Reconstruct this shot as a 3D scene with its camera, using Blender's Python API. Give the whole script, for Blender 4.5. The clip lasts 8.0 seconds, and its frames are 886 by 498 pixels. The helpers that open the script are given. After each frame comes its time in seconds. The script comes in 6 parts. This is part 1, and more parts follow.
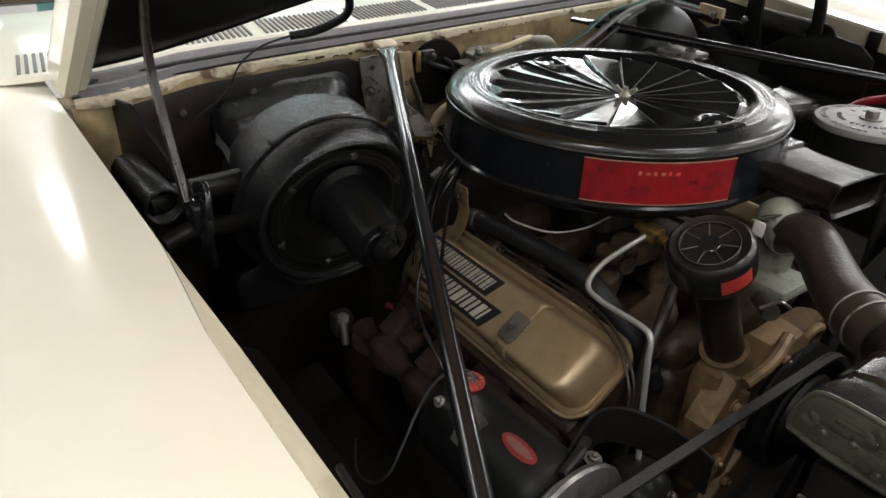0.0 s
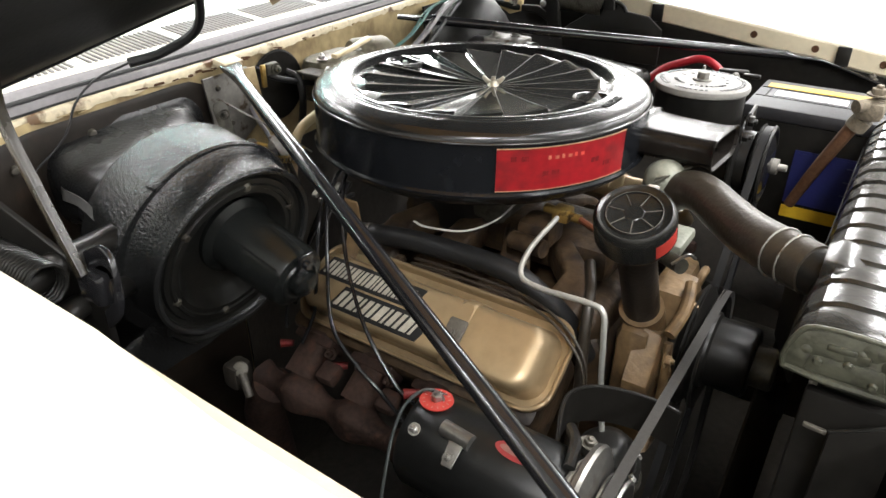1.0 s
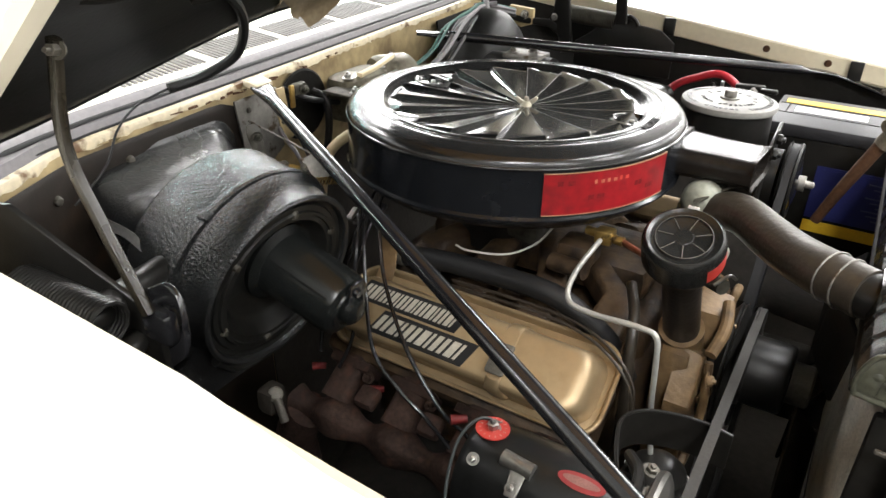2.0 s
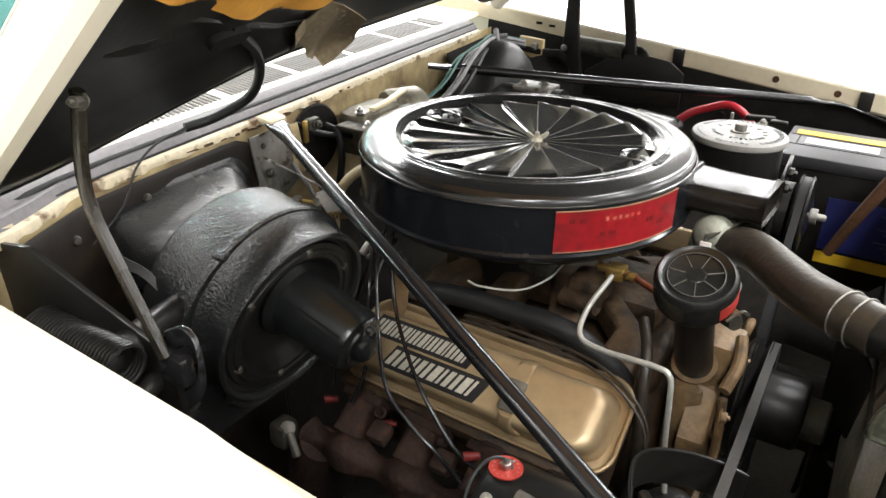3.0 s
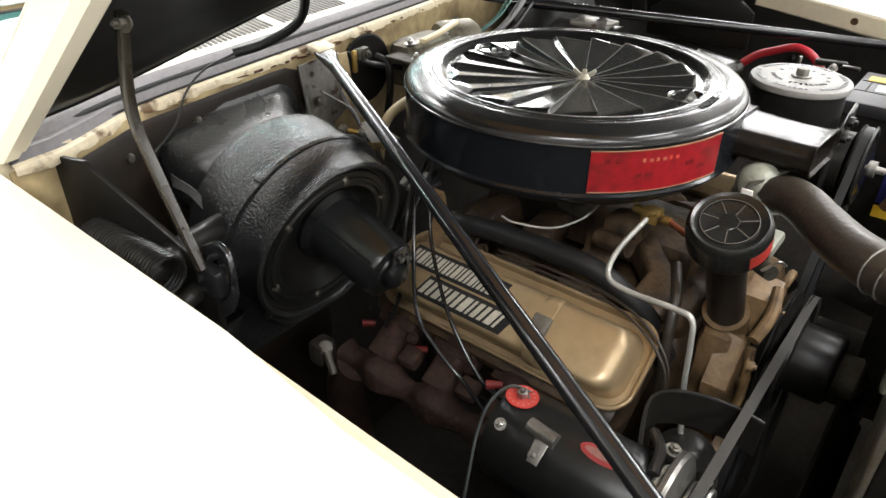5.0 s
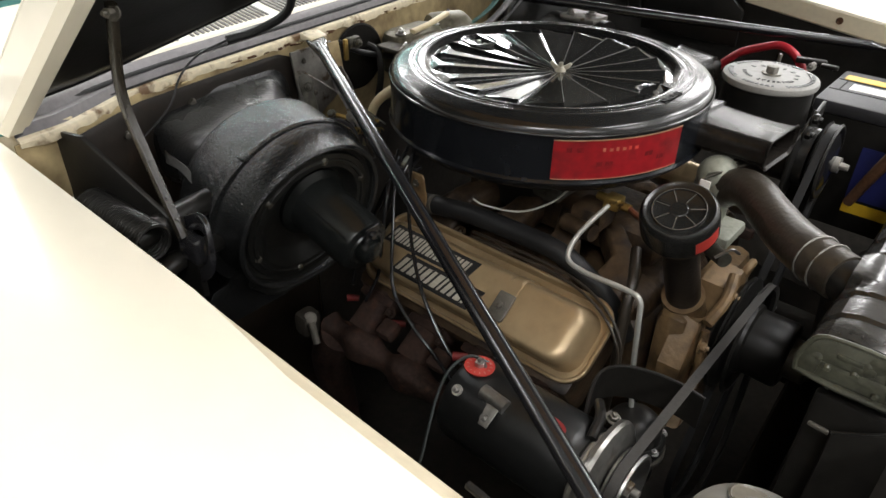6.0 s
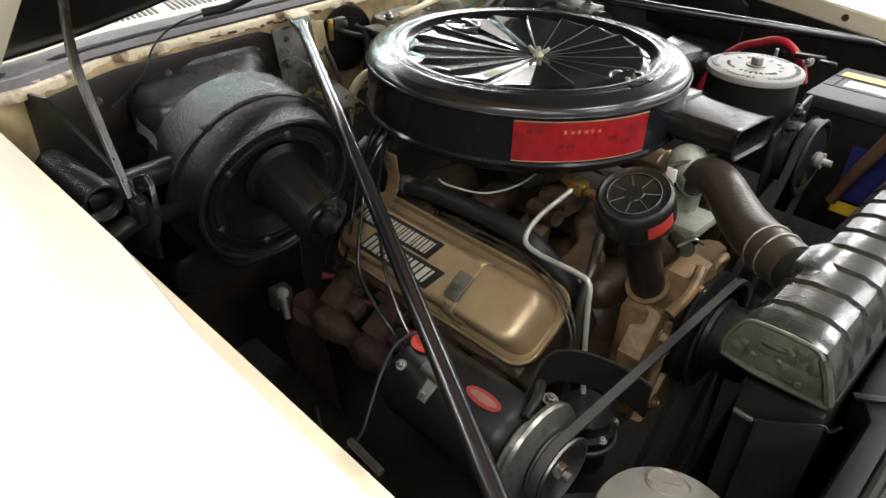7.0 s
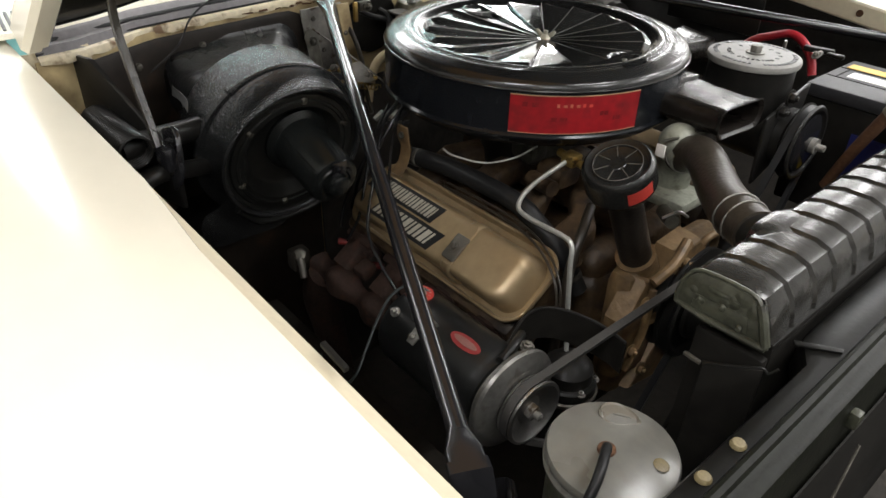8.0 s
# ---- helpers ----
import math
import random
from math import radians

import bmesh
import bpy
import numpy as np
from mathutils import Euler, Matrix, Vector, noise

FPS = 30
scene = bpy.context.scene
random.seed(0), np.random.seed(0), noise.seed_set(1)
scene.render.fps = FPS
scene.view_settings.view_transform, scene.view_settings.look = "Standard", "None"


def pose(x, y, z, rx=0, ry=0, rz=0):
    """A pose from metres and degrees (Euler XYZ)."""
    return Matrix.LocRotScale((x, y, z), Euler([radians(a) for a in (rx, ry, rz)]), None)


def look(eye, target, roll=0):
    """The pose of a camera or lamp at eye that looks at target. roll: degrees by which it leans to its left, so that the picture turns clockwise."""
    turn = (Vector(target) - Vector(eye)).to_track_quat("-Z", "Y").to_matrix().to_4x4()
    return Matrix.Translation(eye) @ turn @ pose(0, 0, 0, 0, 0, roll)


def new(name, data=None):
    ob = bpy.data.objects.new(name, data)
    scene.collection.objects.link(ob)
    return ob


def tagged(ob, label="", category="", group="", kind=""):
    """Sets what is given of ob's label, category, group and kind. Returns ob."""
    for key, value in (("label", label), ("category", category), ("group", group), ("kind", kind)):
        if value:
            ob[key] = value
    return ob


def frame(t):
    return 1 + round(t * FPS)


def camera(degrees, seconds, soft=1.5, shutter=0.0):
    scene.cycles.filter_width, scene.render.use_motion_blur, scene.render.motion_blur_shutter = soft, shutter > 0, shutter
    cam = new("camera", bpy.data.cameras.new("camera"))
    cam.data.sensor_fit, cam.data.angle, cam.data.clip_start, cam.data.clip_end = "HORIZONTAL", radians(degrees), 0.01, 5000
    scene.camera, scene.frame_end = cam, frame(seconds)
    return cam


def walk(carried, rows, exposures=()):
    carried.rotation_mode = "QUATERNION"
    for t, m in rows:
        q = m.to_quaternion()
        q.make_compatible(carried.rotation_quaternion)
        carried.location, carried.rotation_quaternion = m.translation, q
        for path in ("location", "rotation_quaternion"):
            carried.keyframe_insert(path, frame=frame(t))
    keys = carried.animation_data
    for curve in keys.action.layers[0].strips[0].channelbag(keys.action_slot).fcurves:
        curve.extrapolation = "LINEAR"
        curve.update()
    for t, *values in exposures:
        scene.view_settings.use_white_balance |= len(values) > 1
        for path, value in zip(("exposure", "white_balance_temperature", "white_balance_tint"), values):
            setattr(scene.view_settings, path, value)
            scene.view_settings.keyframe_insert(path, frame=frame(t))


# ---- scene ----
cam = camera(65.2, 8.0)
EXPOSURES = [(0.0, -0.82), (0.3, -0.42), (0.7, 0.22), (1.0, 0.55), (2.2, 0.55), (3.4, 0.43), (4.7, 0.46), (5.8, -0.24), (6.5, -0.12), (7.0, 0.01), (7.5, -0.05), (8.0, -0.40)]
PATH = [
    (0, (0.6248, -0.7578, 1.2840), (-0.7878, 0.2602, 0.2990), 1.70),
    (0.2, (0.5928, -0.7805, 1.2780), (-0.6771, 0.4187, 0.3040), 1.50),
    (0.3, (0.5683, -0.7925, 1.2740), (-0.6304, 0.4808, 0.3040), 1.20),
    (0.5, (0.5374, -0.8132, 1.2730), (-0.5595, 0.5479, 0.3010), 0.70),
    (1, (0.4770, -0.8457, 1.2720), (-0.4918, 0.6111, 0.3030), 0.50),
    (1.5, (0.4424, -0.8583, 1.2740), (-0.4842, 0.6258, 0.3050), 0.60),
    (2, (0.4027, -0.8746, 1.2930), (-0.5176, 0.6162, 0.3300), 0.80),
    (2.2, (0.3926, -0.8772, 1.2940), (-0.5335, 0.6199, 0.3450), 0.60),
    (3.3, (0.3980, -0.8684, 1.3200), (-0.5703, 0.6264, 0.4100), 0.60),
    (3.5, (0.3921, -0.8652, 1.3220), (-0.5845, 0.6210, 0.4050), 1.00),
    (4, (0.4023, -0.8606, 1.3190), (-0.6039, 0.5638, 0.3410), 1.10),
    (4.5, (0.4173, -0.8602, 1.3190), (-0.6003, 0.5076, 0.2730), 1.10),
    (4.7, (0.4253, -0.8606, 1.3150), (-0.6081, 0.4869, 0.2600), 0.80),
    (5.8, (0.4954, -0.8835, 1.3340), (-0.5872, 0.3899, 0.2360), 0.60),
    (6, (0.5190, -0.8705, 1.3390), (-0.5657, 0.4010, 0.2410), 1.10),
    (6.5, (0.5718, -0.8277, 1.3270), (-0.5502, 0.4124, 0.2300), 1.40),
    (7, (0.6024, -0.8159, 1.3180), (-0.5583, 0.3867, 0.2190), 1.70),
    (7.5, (0.6388, -0.8295, 1.3120), (-0.5605, 0.3338, 0.2120), 1.80),
    (8, (0.7077, -0.8334, 1.3130), (-0.5407, 0.2809, 0.2170), 1.80),
]
walk(cam, [(t, look(eye, target, roll)) for t, eye, target, roll in PATH], EXPOSURES)

# ---- light ----
world = bpy.data.worlds.new("world")
scene.world = world
world.use_nodes = True
world.node_tree.nodes["Background"].inputs[0].default_value = (0.9, 0.95, 1.0, 1)
world.node_tree.nodes["Background"].inputs[1].default_value = 0.03
# unseen lamps; those far behind the car boosted 2.2 times to brighten lid reflections
LAMPS = [(x, y, (20 if y < -4 else 75 if y < -2 else 80) * (0.6 if x > 5 else 2.2 if x < -4 and y > 2 else 1)) for x in (-7.0, -5.0, -3.0, -1.0, 1.3, 3.4, 5.6) for y in (-5.0, -2.3, 0.4, 2.9, 5.4, 7.9, 10.0) if not (x == -1.0 and y < 2)]  # fluorescent ceiling panels: x, y, watts
CEILING = 3.3


# ---- materials ----
def material(name, colour, rough=0.5, metal=0.0, vary=0.25, scale=40.0, bump=0.0, grain=300.0, wear=None, wear_at=0.62, coat=0.0, gloss=0.5, soft_edge=0.08):
    """A painted, metal or rubber surface: two scales of tone, uneven gloss, fine relief, and worn spots."""
    m = bpy.data.materials.new(name)
    m.use_nodes = True
    nt = m.node_tree
    n, l = nt.nodes, nt.links
    b = n["Principled BSDF"]
    b.inputs["Metallic"].default_value = metal
    b.inputs["Specular IOR Level"].default_value = gloss
    b.inputs["Coat Weight"].default_value = coat
    b.inputs["Coat Roughness"].default_value = 0.08
    tc = n.new("ShaderNodeTexCoord")

    def noise_at(s, detail=4.0):
        t = n.new("ShaderNodeTexNoise")
        t.inputs["Scale"].default_value, t.inputs["Detail"].default_value = s, detail
        l.new(tc.outputs["Object"], t.inputs["Vector"])
        return t.outputs["Fac"]

    big, fine = noise_at(scale * 0.3), noise_at(scale * 4.0, 6.0)
    ramp = n.new("ShaderNodeValToRGB")
    ramp.color_ramp.elements[0].position, ramp.color_ramp.elements[1].position = 0.3, 0.7
    ramp.color_ramp.elements[0].color = (*[c * (1 - vary) for c in colour], 1)
    ramp.color_ramp.elements[1].color = (*[min(1, c * (1 + vary)) for c in colour], 1)
    mixf = n.new("ShaderNodeMath")
    mixf.operation = "MULTIPLY_ADD"
    mixf.inputs[1].default_value = 0.45
    l.new(fine, mixf.inputs[0])
    half = n.new("ShaderNodeMath")
    half.operation = "MULTIPLY"
    half.inputs[1].default_value = 0.55
    l.new(big, half.inputs[0])
    l.new(half.outputs[0], mixf.inputs[2])
    l.new(mixf.outputs[0], ramp.inputs["Fac"])
    out = ramp.outputs["Color"]
    if wear:
        spots = n.new("ShaderNodeValToRGB")
        spots.color_ramp.elements[0].position, spots.color_ramp.elements[1].position = wear_at, wear_at + soft_edge
        l.new(noise_at(scale * 1.3, 8.0), spots.inputs["Fac"])
        mx = n.new("ShaderNodeMix")
        mx.data_type = "RGBA"
        l.new(spots.outputs["Color"], mx.inputs["Factor"])
        l.new(out, mx.inputs["A"])
        mx.inputs["B"].default_value = (*wear, 1)
        out = mx.outputs["Result"]
    l.new(out, b.inputs["Base Color"])
    rr = n.new("ShaderNodeMapRange")
    rr.inputs["To Min"].default_value, rr.inputs["To Max"].default_value = max(0.02, rough * 0.75), min(1, rough * 1.3)
    l.new(big, rr.inputs["Value"])
    l.new(rr.outputs[0], b.inputs["Roughness"])
    if bump:
        bp = n.new("ShaderNodeBump")
        bp.inputs["Strength"].default_value, bp.inputs["Distance"].default_value = min(1.0, bump), 0.002
        l.new(noise_at(grain, 3.0), bp.inputs["Height"])
        l.new(bp.outputs["Normal"], b.inputs["Normal"])
    return m


CREAM = material("cream_paint", (0.80, 0.75, 0.62), 0.22, vary=0.04, scale=6, coat=0.6)
CREAM_RUST = material("cream_paint_chipped", (0.62, 0.54, 0.38), 0.45, vary=0.25, scale=30, wear=(0.15, 0.085, 0.04), wear_at=0.545, soft_edge=0.12)
# stained cream, darkened further for the shadow under the cowl lip
CREAM_GRIME_SHADE = material("cream_paint_grimy_shaded", (0.40, 0.31, 0.165), 0.55, vary=0.45, scale=11, bump=0.1, grain=120, wear=(0.10, 0.060, 0.030), wear_at=0.515, gloss=0.3, soft_edge=0.22)
CREAM_DULL = material("cream_paint_inside", (0.60, 0.50, 0.31), 0.45, vary=0.15, scale=20, wear=(0.14, 0.08, 0.03), wear_at=0.68)
# fender cream, darkened for the shade on the folded edge, with brown wear
CREAM_SHADED = material("cream_paint_shaded_edge", (0.62, 0.55, 0.40), 0.4, vary=0.10, scale=24, wear=(0.30, 0.22, 0.11), wear_at=0.70, soft_edge=0.15)
GLOSS = material("gloss_black_enamel", (0.009, 0.009, 0.010), 0.07, vary=0.2, scale=18, coat=0.2)
ENAMEL = material("black_enamel", (0.010, 0.010, 0.011), 0.17, vary=0.3, scale=14, gloss=0.5)
CANISTER = material("deep_black_enamel", (0.0065, 0.0072, 0.0085), 0.17, vary=0.35, scale=16, gloss=0.32)
RIM = material("rubbed_black_enamel", (0.009, 0.009, 0.009), 0.20, vary=0.4, scale=22, wear=(0.018, 0.014, 0.010), wear_at=0.56, gloss=0.5, soft_edge=0.2)
FINBLACK = material("mirror_gloss_black", (0.007, 0.007, 0.007), 0.08, vary=0.3, scale=20, bump=0.012, grain=30, coat=0.5)
SNOUT = material("glossy_brown_black_enamel", (0.0095, 0.0080, 0.0068), 0.24, vary=0.5, scale=24, bump=0.12, grain=50, gloss=0.22)
TANK = material("rubbed_black_tank_paint", (0.016, 0.015, 0.013), 0.21, vary=0.5, scale=26, bump=0.6, grain=36, gloss=0.42, wear=(0.036, 0.033, 0.028), wear_at=0.60, soft_edge=0.16)
ARM = material("worn_brown_steel", (0.019, 0.016, 0.011), 0.27, vary=0.35, scale=50, bump=0.05, grain=200, gloss=0.42)
SATIN = material("satin_black_paint", (0.0105, 0.0100, 0.0090), 0.33, vary=0.35, scale=25, bump=0.08, grain=220, gloss=0.27)
MATT = material("dusty_black_paint", (0.0092, 0.0084, 0.0070), 0.6, vary=0.5, scale=18, bump=0.15, grain=160, gloss=0.12)
HEATERPLATE = material("brown_black_sheet_metal", (0.0135, 0.0100, 0.0072), 0.5, vary=0.5, scale=14, bump=0.12, grain=120, gloss=0.2, wear=(0.030, 0.017, 0.009), wear_at=0.60, soft_edge=0.2)
# underbody grime, made paler than MATT to lift the dark depths of the bay
LIFTED_GRIME = material("underbody_grime_lifted_black", (0.022, 0.0188, 0.0150), 0.65, vary=0.6, scale=16, bump=0.5, grain=90, gloss=0.2)
TEALWIRE = material("green_cloth_wire", (0.035, 0.105, 0.085), 0.5, vary=0.25, scale=60)
CRINKLE = material("crinkled_black_coating", (0.0125, 0.013, 0.013), 0.23, vary=0.35, scale=30, bump=0.9, grain=330, gloss=0.5)
DUCT = material("lumpy_glossy_black_coating", (0.012, 0.0125, 0.013), 0.27, vary=0.4, scale=26, bump=0.40, grain=300, gloss=0.48)
RUBBER = material("black_rubber", (0.011, 0.011, 0.011), 0.45, vary=0.3, scale=40, bump=0.1, grain=400, gloss=0.25)
BELT = material("worn_belt_rubber", (0.038, 0.036, 0.033), 0.65, vary=0.3, scale=60, bump=0.2, grain=500, gloss=0.25)
HOSE = material("aged_brown_black_rubber", (0.026, 0.0212, 0.0155), 0.34, vary=0.5, scale=26, bump=0.25, grain=180, gloss=0.45)
TUBEBROWN = material("oily_brown_tube_paint", (0.016, 0.0130, 0.0105), 0.36, vary=0.4, scale=26, bump=0.2, grain=180, gloss=0.4)
BREATHER = material("oily_black_cap_paint", (0.0100, 0.0098, 0.0090), 0.24, vary=0.4, scale=34, bump=0.08, grain=200, gloss=0.4)
GOLD = material("bronze_gold_enamel", (0.305, 0.226, 0.128), 0.35, metal=0.5, vary=0.18, scale=16, bump=0.04, grain=300, coat=0.10, wear=(0.215, 0.152, 0.080), wear_at=0.58, soft_edge=0.25)
GOLDCAST = material("tan_gold_cast_paint", (0.175, 0.112, 0.054), 0.45, metal=0.15, vary=0.45, scale=20, bump=0.5, grain=120, wear=(0.045, 0.029, 0.016), wear_at=0.50, gloss=0.45, soft_edge=0.22)
# darker brown than GOLDCAST, with near-black patches
CAST = material("dark_gold_cast_iron", (0.050, 0.031, 0.016), 0.50, metal=0.05, vary=0.65, scale=28, bump=1.0, grain=80, wear=(0.014, 0.010, 0.008), wear_at=0.48, gloss=0.35, soft_edge=0.2)
RUST = material("rusty_cast_iron", (0.026, 0.0160, 0.0125), 0.85, vary=0.75, scale=45, bump=1.0, grain=60, wear=(0.055, 0.026, 0.017), wear_at=0.55, gloss=0.12, soft_edge=0.2)
RUSTROD = material("rust_brown_rod", (0.085, 0.042, 0.022), 0.75, vary=0.45, scale=60, bump=0.4, grain=200, gloss=0.2)
STEEL = material("bare_steel", (0.40, 0.39, 0.37), 0.35, metal=1.0, vary=0.2, scale=50, bump=0.05, grain=400)
WINGNUT = material("pale_brass_nut", (0.44, 0.41, 0.33), 0.4, metal=0.7, vary=0.25, scale=60)
PIPE = material("silver_painted_pipe", (0.36, 0.36, 0.33), 0.42, metal=0.45, vary=0.2, scale=60, bump=0.05, grain=300)
DULLSTEEL = material("dull_zinc_steel", (0.22, 0.21, 0.19), 0.5, metal=0.7, vary=0.35, scale=40, wear=(0.07, 0.05, 0.03), wear_at=0.58)
SCREW = material("grimy_screw_head", (0.085, 0.078, 0.064), 0.5, metal=0.5, vary=0.4, scale=90)
# fin metal lightened in place of light reaching the core
FIN_LIT = material("core_fins_lightened", (0.46, 0.44, 0.38), 0.38, metal=0.4, vary=0.4, scale=60)
ALLOY = material("cast_alloy", (0.24, 0.23, 0.20), 0.5, metal=0.5, vary=0.3, scale=40, bump=0.3, grain=200, wear=(0.08, 0.065, 0.045), wear_at=0.56, soft_edge=0.2)
THERMO = material("grey_green_cast_alloy", (0.20, 0.205, 0.165), 0.5, metal=0.2, vary=0.35, scale=40, bump=0.3, grain=180, wear=(0.08, 0.07, 0.05), wear_at=0.56, soft_edge=0.2)
BRASS = material("grimy_brass", (0.34, 0.23, 0.075), 0.38, metal=0.9, vary=0.35, scale=70, wear=(0.09, 0.06, 0.03), wear_at=0.58)
COPPER = material("dull_copper", (0.24, 0.10, 0.06), 0.4, metal=0.9, vary=0.3, scale=60)
RED = material("worn_crimson_plate", (0.205, 0.008, 0.011), 0.32, vary=0.35, scale=22, bump=0.03, grain=150, wear=(0.085, 0.009, 0.010), wear_at=0.52, gloss=0.4, soft_edge=0.22)
REDLABEL = material("red_sticker", (0.31, 0.030, 0.022), 0.4, vary=0.2, scale=60)
RUBBED = material("rubbed_cap_edges", (0.070, 0.062, 0.052), 0.42, metal=0.3, vary=0.5, scale=90)
OLDGILT = material("thin_worn_gilt", (0.36, 0.11, 0.065), 0.4, vary=0.6, scale=160)
STAIN = material("dark_rubbed_crimson", (0.13, 0.010, 0.011), 0.4, vary=0.5, scale=120, gloss=0.3)
PINKLABEL = material("faded_red_label", (0.33, 0.045, 0.045), 0.4, vary=0.25, scale=70)
PALEPINK = material("faded_pink_print", (0.32, 0.16, 0.135), 0.45, vary=0.3, scale=120)
REDWIRE = material("red_cable", (0.34, 0.014, 0.024), 0.36, vary=0.15, scale=60)
BOOT = material("grimy_red_rubber", (0.095, 0.0085, 0.008), 0.55, vary=0.5, scale=70, gloss=0.25)
GOLDLINE = material("rubbed_gilt_lettering", (0.42, 0.05, 0.035), 0.4, vary=0.4, scale=80)
GILT = material("gilt_edge_line", (0.40, 0.24, 0.14), 0.4, metal=0.4, vary=0.4, scale=120)
SILVER = material("silver_lettering", (0.36, 0.335, 0.275), 0.38, metal=0.2, vary=0.25, scale=60)
DECAL = material("black_decal", (0.010, 0.010, 0.010), 0.35, vary=0.2, scale=60, gloss=0.3)
WHITELABEL = material("white_label", (0.62, 0.60, 0.56), 0.5, vary=0.12, scale=50)
GREYPLASTIC = material("grey_enamel_lid", (0.140, 0.135, 0.117), 0.30, vary=0.18, scale=22, bump=0.05, grain=300, wear=(0.115, 0.102, 0.078), wear_at=0.60, soft_edge=0.2)
FLAP = material("stained_grey_enamel", (0.125, 0.112, 0.088), 0.28, vary=0.2, scale=45)
TAPE = material("yellowed_tape", (0.15, 0.118, 0.058), 0.5, vary=0.4, scale=120)
OLIVE = material("olive_black_paint", (0.046, 0.047, 0.033), 0.33, vary=0.55, scale=60, bump=0.7, grain=70, gloss=0.4, wear=(0.014, 0.014, 0.011), wear_at=0.58, soft_edge=0.15)
OLIVE_DARK = material("dark_olive_rail_paint", (0.0075, 0.0080, 0.0055), 0.42, vary=0.5, scale=30, bump=0.2, grain=160, gloss=0.12)
PANELBLACK = material("satin_support_paint", (0.0076, 0.0074, 0.0064), 0.36, vary=0.4, scale=20, bump=0.1, grain=140, gloss=0.18)
LEAD = material("glossy_black_lead", (0.010, 0.010, 0.0105), 0.24, vary=0.3, scale=60, gloss=0.5)
RIDGE = material("pale_ridge_metal", (0.10, 0.098, 0.092), 0.3, metal=0.8, vary=0.4, scale=90)
BLUE = material("blue_label", (0.012, 0.016, 0.09), 0.4, vary=0.2, scale=50)
YELLOW = material("yellow_label", (0.55, 0.35, 0.02), 0.4, vary=0.15, scale=50)
PRINT = material("pale_blue_print", (0.055, 0.065, 0.14), 0.5, vary=0.3, scale=90)
AMBER = material("amber_insulation", (0.70, 0.35, 0.06), 0.8, vary=0.18, scale=9, bump=0.5, grain=120, gloss=0.2)
FLAPPAPER = material("brown_torn_paper", (0.17, 0.132, 0.080), 0.6, vary=0.45, scale=40, bump=0.4, grain=120, wear=(0.40, 0.34, 0.25), wear_at=0.64, gloss=0.3)
GREENWIRE = material("grey_green_wire", (0.015, 0.020, 0.019), 0.45, vary=0.25, scale=60)
STRIP = material("dirty_grey_strip", (0.085, 0.083, 0.080), 0.5, vary=0.5, scale=60, bump=0.2, grain=200)
TEALVINYL = material("pale_teal_vinyl", (0.105, 0.275, 0.26), 0.5, vary=0.15, scale=8, bump=0.1, grain=200)
WALLPAINT = material("white_wall_paint", (0.72, 0.72, 0.70), 0.8, vary=0.05, scale=3)
GREYWALL = material("white_wall_paint_dull", (0.74, 0.74, 0.72), 0.7, vary=0.10, scale=3)
CONCRETE = material("grey_concrete", (0.20, 0.195, 0.185), 0.7, vary=0.2, scale=4, bump=0.3, grain=60)
GREYSEAL = material("weathered_grey_rubber", (0.155, 0.146, 0.150), 0.55, vary=0.3, scale=30, bump=0.1, grain=200)
# grey that paints the shade inside the cowl slots
SLOT_SHADE = material("slot_shade_grey", (0.20, 0.195, 0.19), 0.7, vary=0.3, scale=60, gloss=0.2)
GREYBOX = material("dark_grey_plastic", (0.026, 0.026, 0.028), 0.46, vary=0.25, scale=40, bump=0.1, grain=300, gloss=0.3)
DRUM = material("dusty_dark_drum_paint", (0.0095, 0.0095, 0.0085), 0.42, vary=0.5, scale=25, bump=0.1, grain=200, gloss=0.2)
MOTORBLACK = material("smooth_motor_enamel", (0.0070, 0.0078, 0.0074), 0.24, vary=0.35, scale=22, bump=0.05, grain=120, gloss=0.4)
GRIMEGREY = material("grimy_grey_metal", (0.058, 0.055, 0.043), 0.5, metal=0.2, vary=0.5, scale=40, bump=0.2, grain=200, wear=(0.022, 0.018, 0.013), wear_at=0.52, gloss=0.3, soft_edge=0.2)
WIPER = material("grimy_tan_alloy", (0.115, 0.104, 0.072), 0.45, metal=0.3, vary=0.5, scale=30, bump=0.25, grain=160, wear=(0.035, 0.028, 0.018), wear_at=0.52, gloss=0.4, soft_edge=0.22)
FANGREY = material("dull_grey_fan_steel", (0.17, 0.165, 0.15), 0.34, metal=0.75, vary=0.3, scale=40, wear=(0.07, 0.06, 0.045), wear_at=0.6, soft_edge=0.2)
GENBLACK = material("generator_black_paint", (0.0075, 0.0078, 0.0075), 0.30, vary=0.4, scale=30, bump=0.05, grain=250, gloss=0.30)
LIDPAINT = material("off_white_lid_paint", (0.21, 0.205, 0.19), 0.5, vary=0.2, scale=40, wear=(0.14, 0.13, 0.12), wear_at=0.58, soft_edge=0.2)
CHROME = material("chrome", (0.65, 0.65, 0.65), 0.08, metal=1.0, vary=0.05, scale=30)
CORRODED = material("corroded_clamp_metal", (0.16, 0.135, 0.10), 0.7, metal=0.3, vary=0.5, scale=70, bump=0.6, grain=180, wear=(0.30, 0.27, 0.22), wear_at=0.60, gloss=0.3)


# ---- shapes ----
ORIGIN = {}


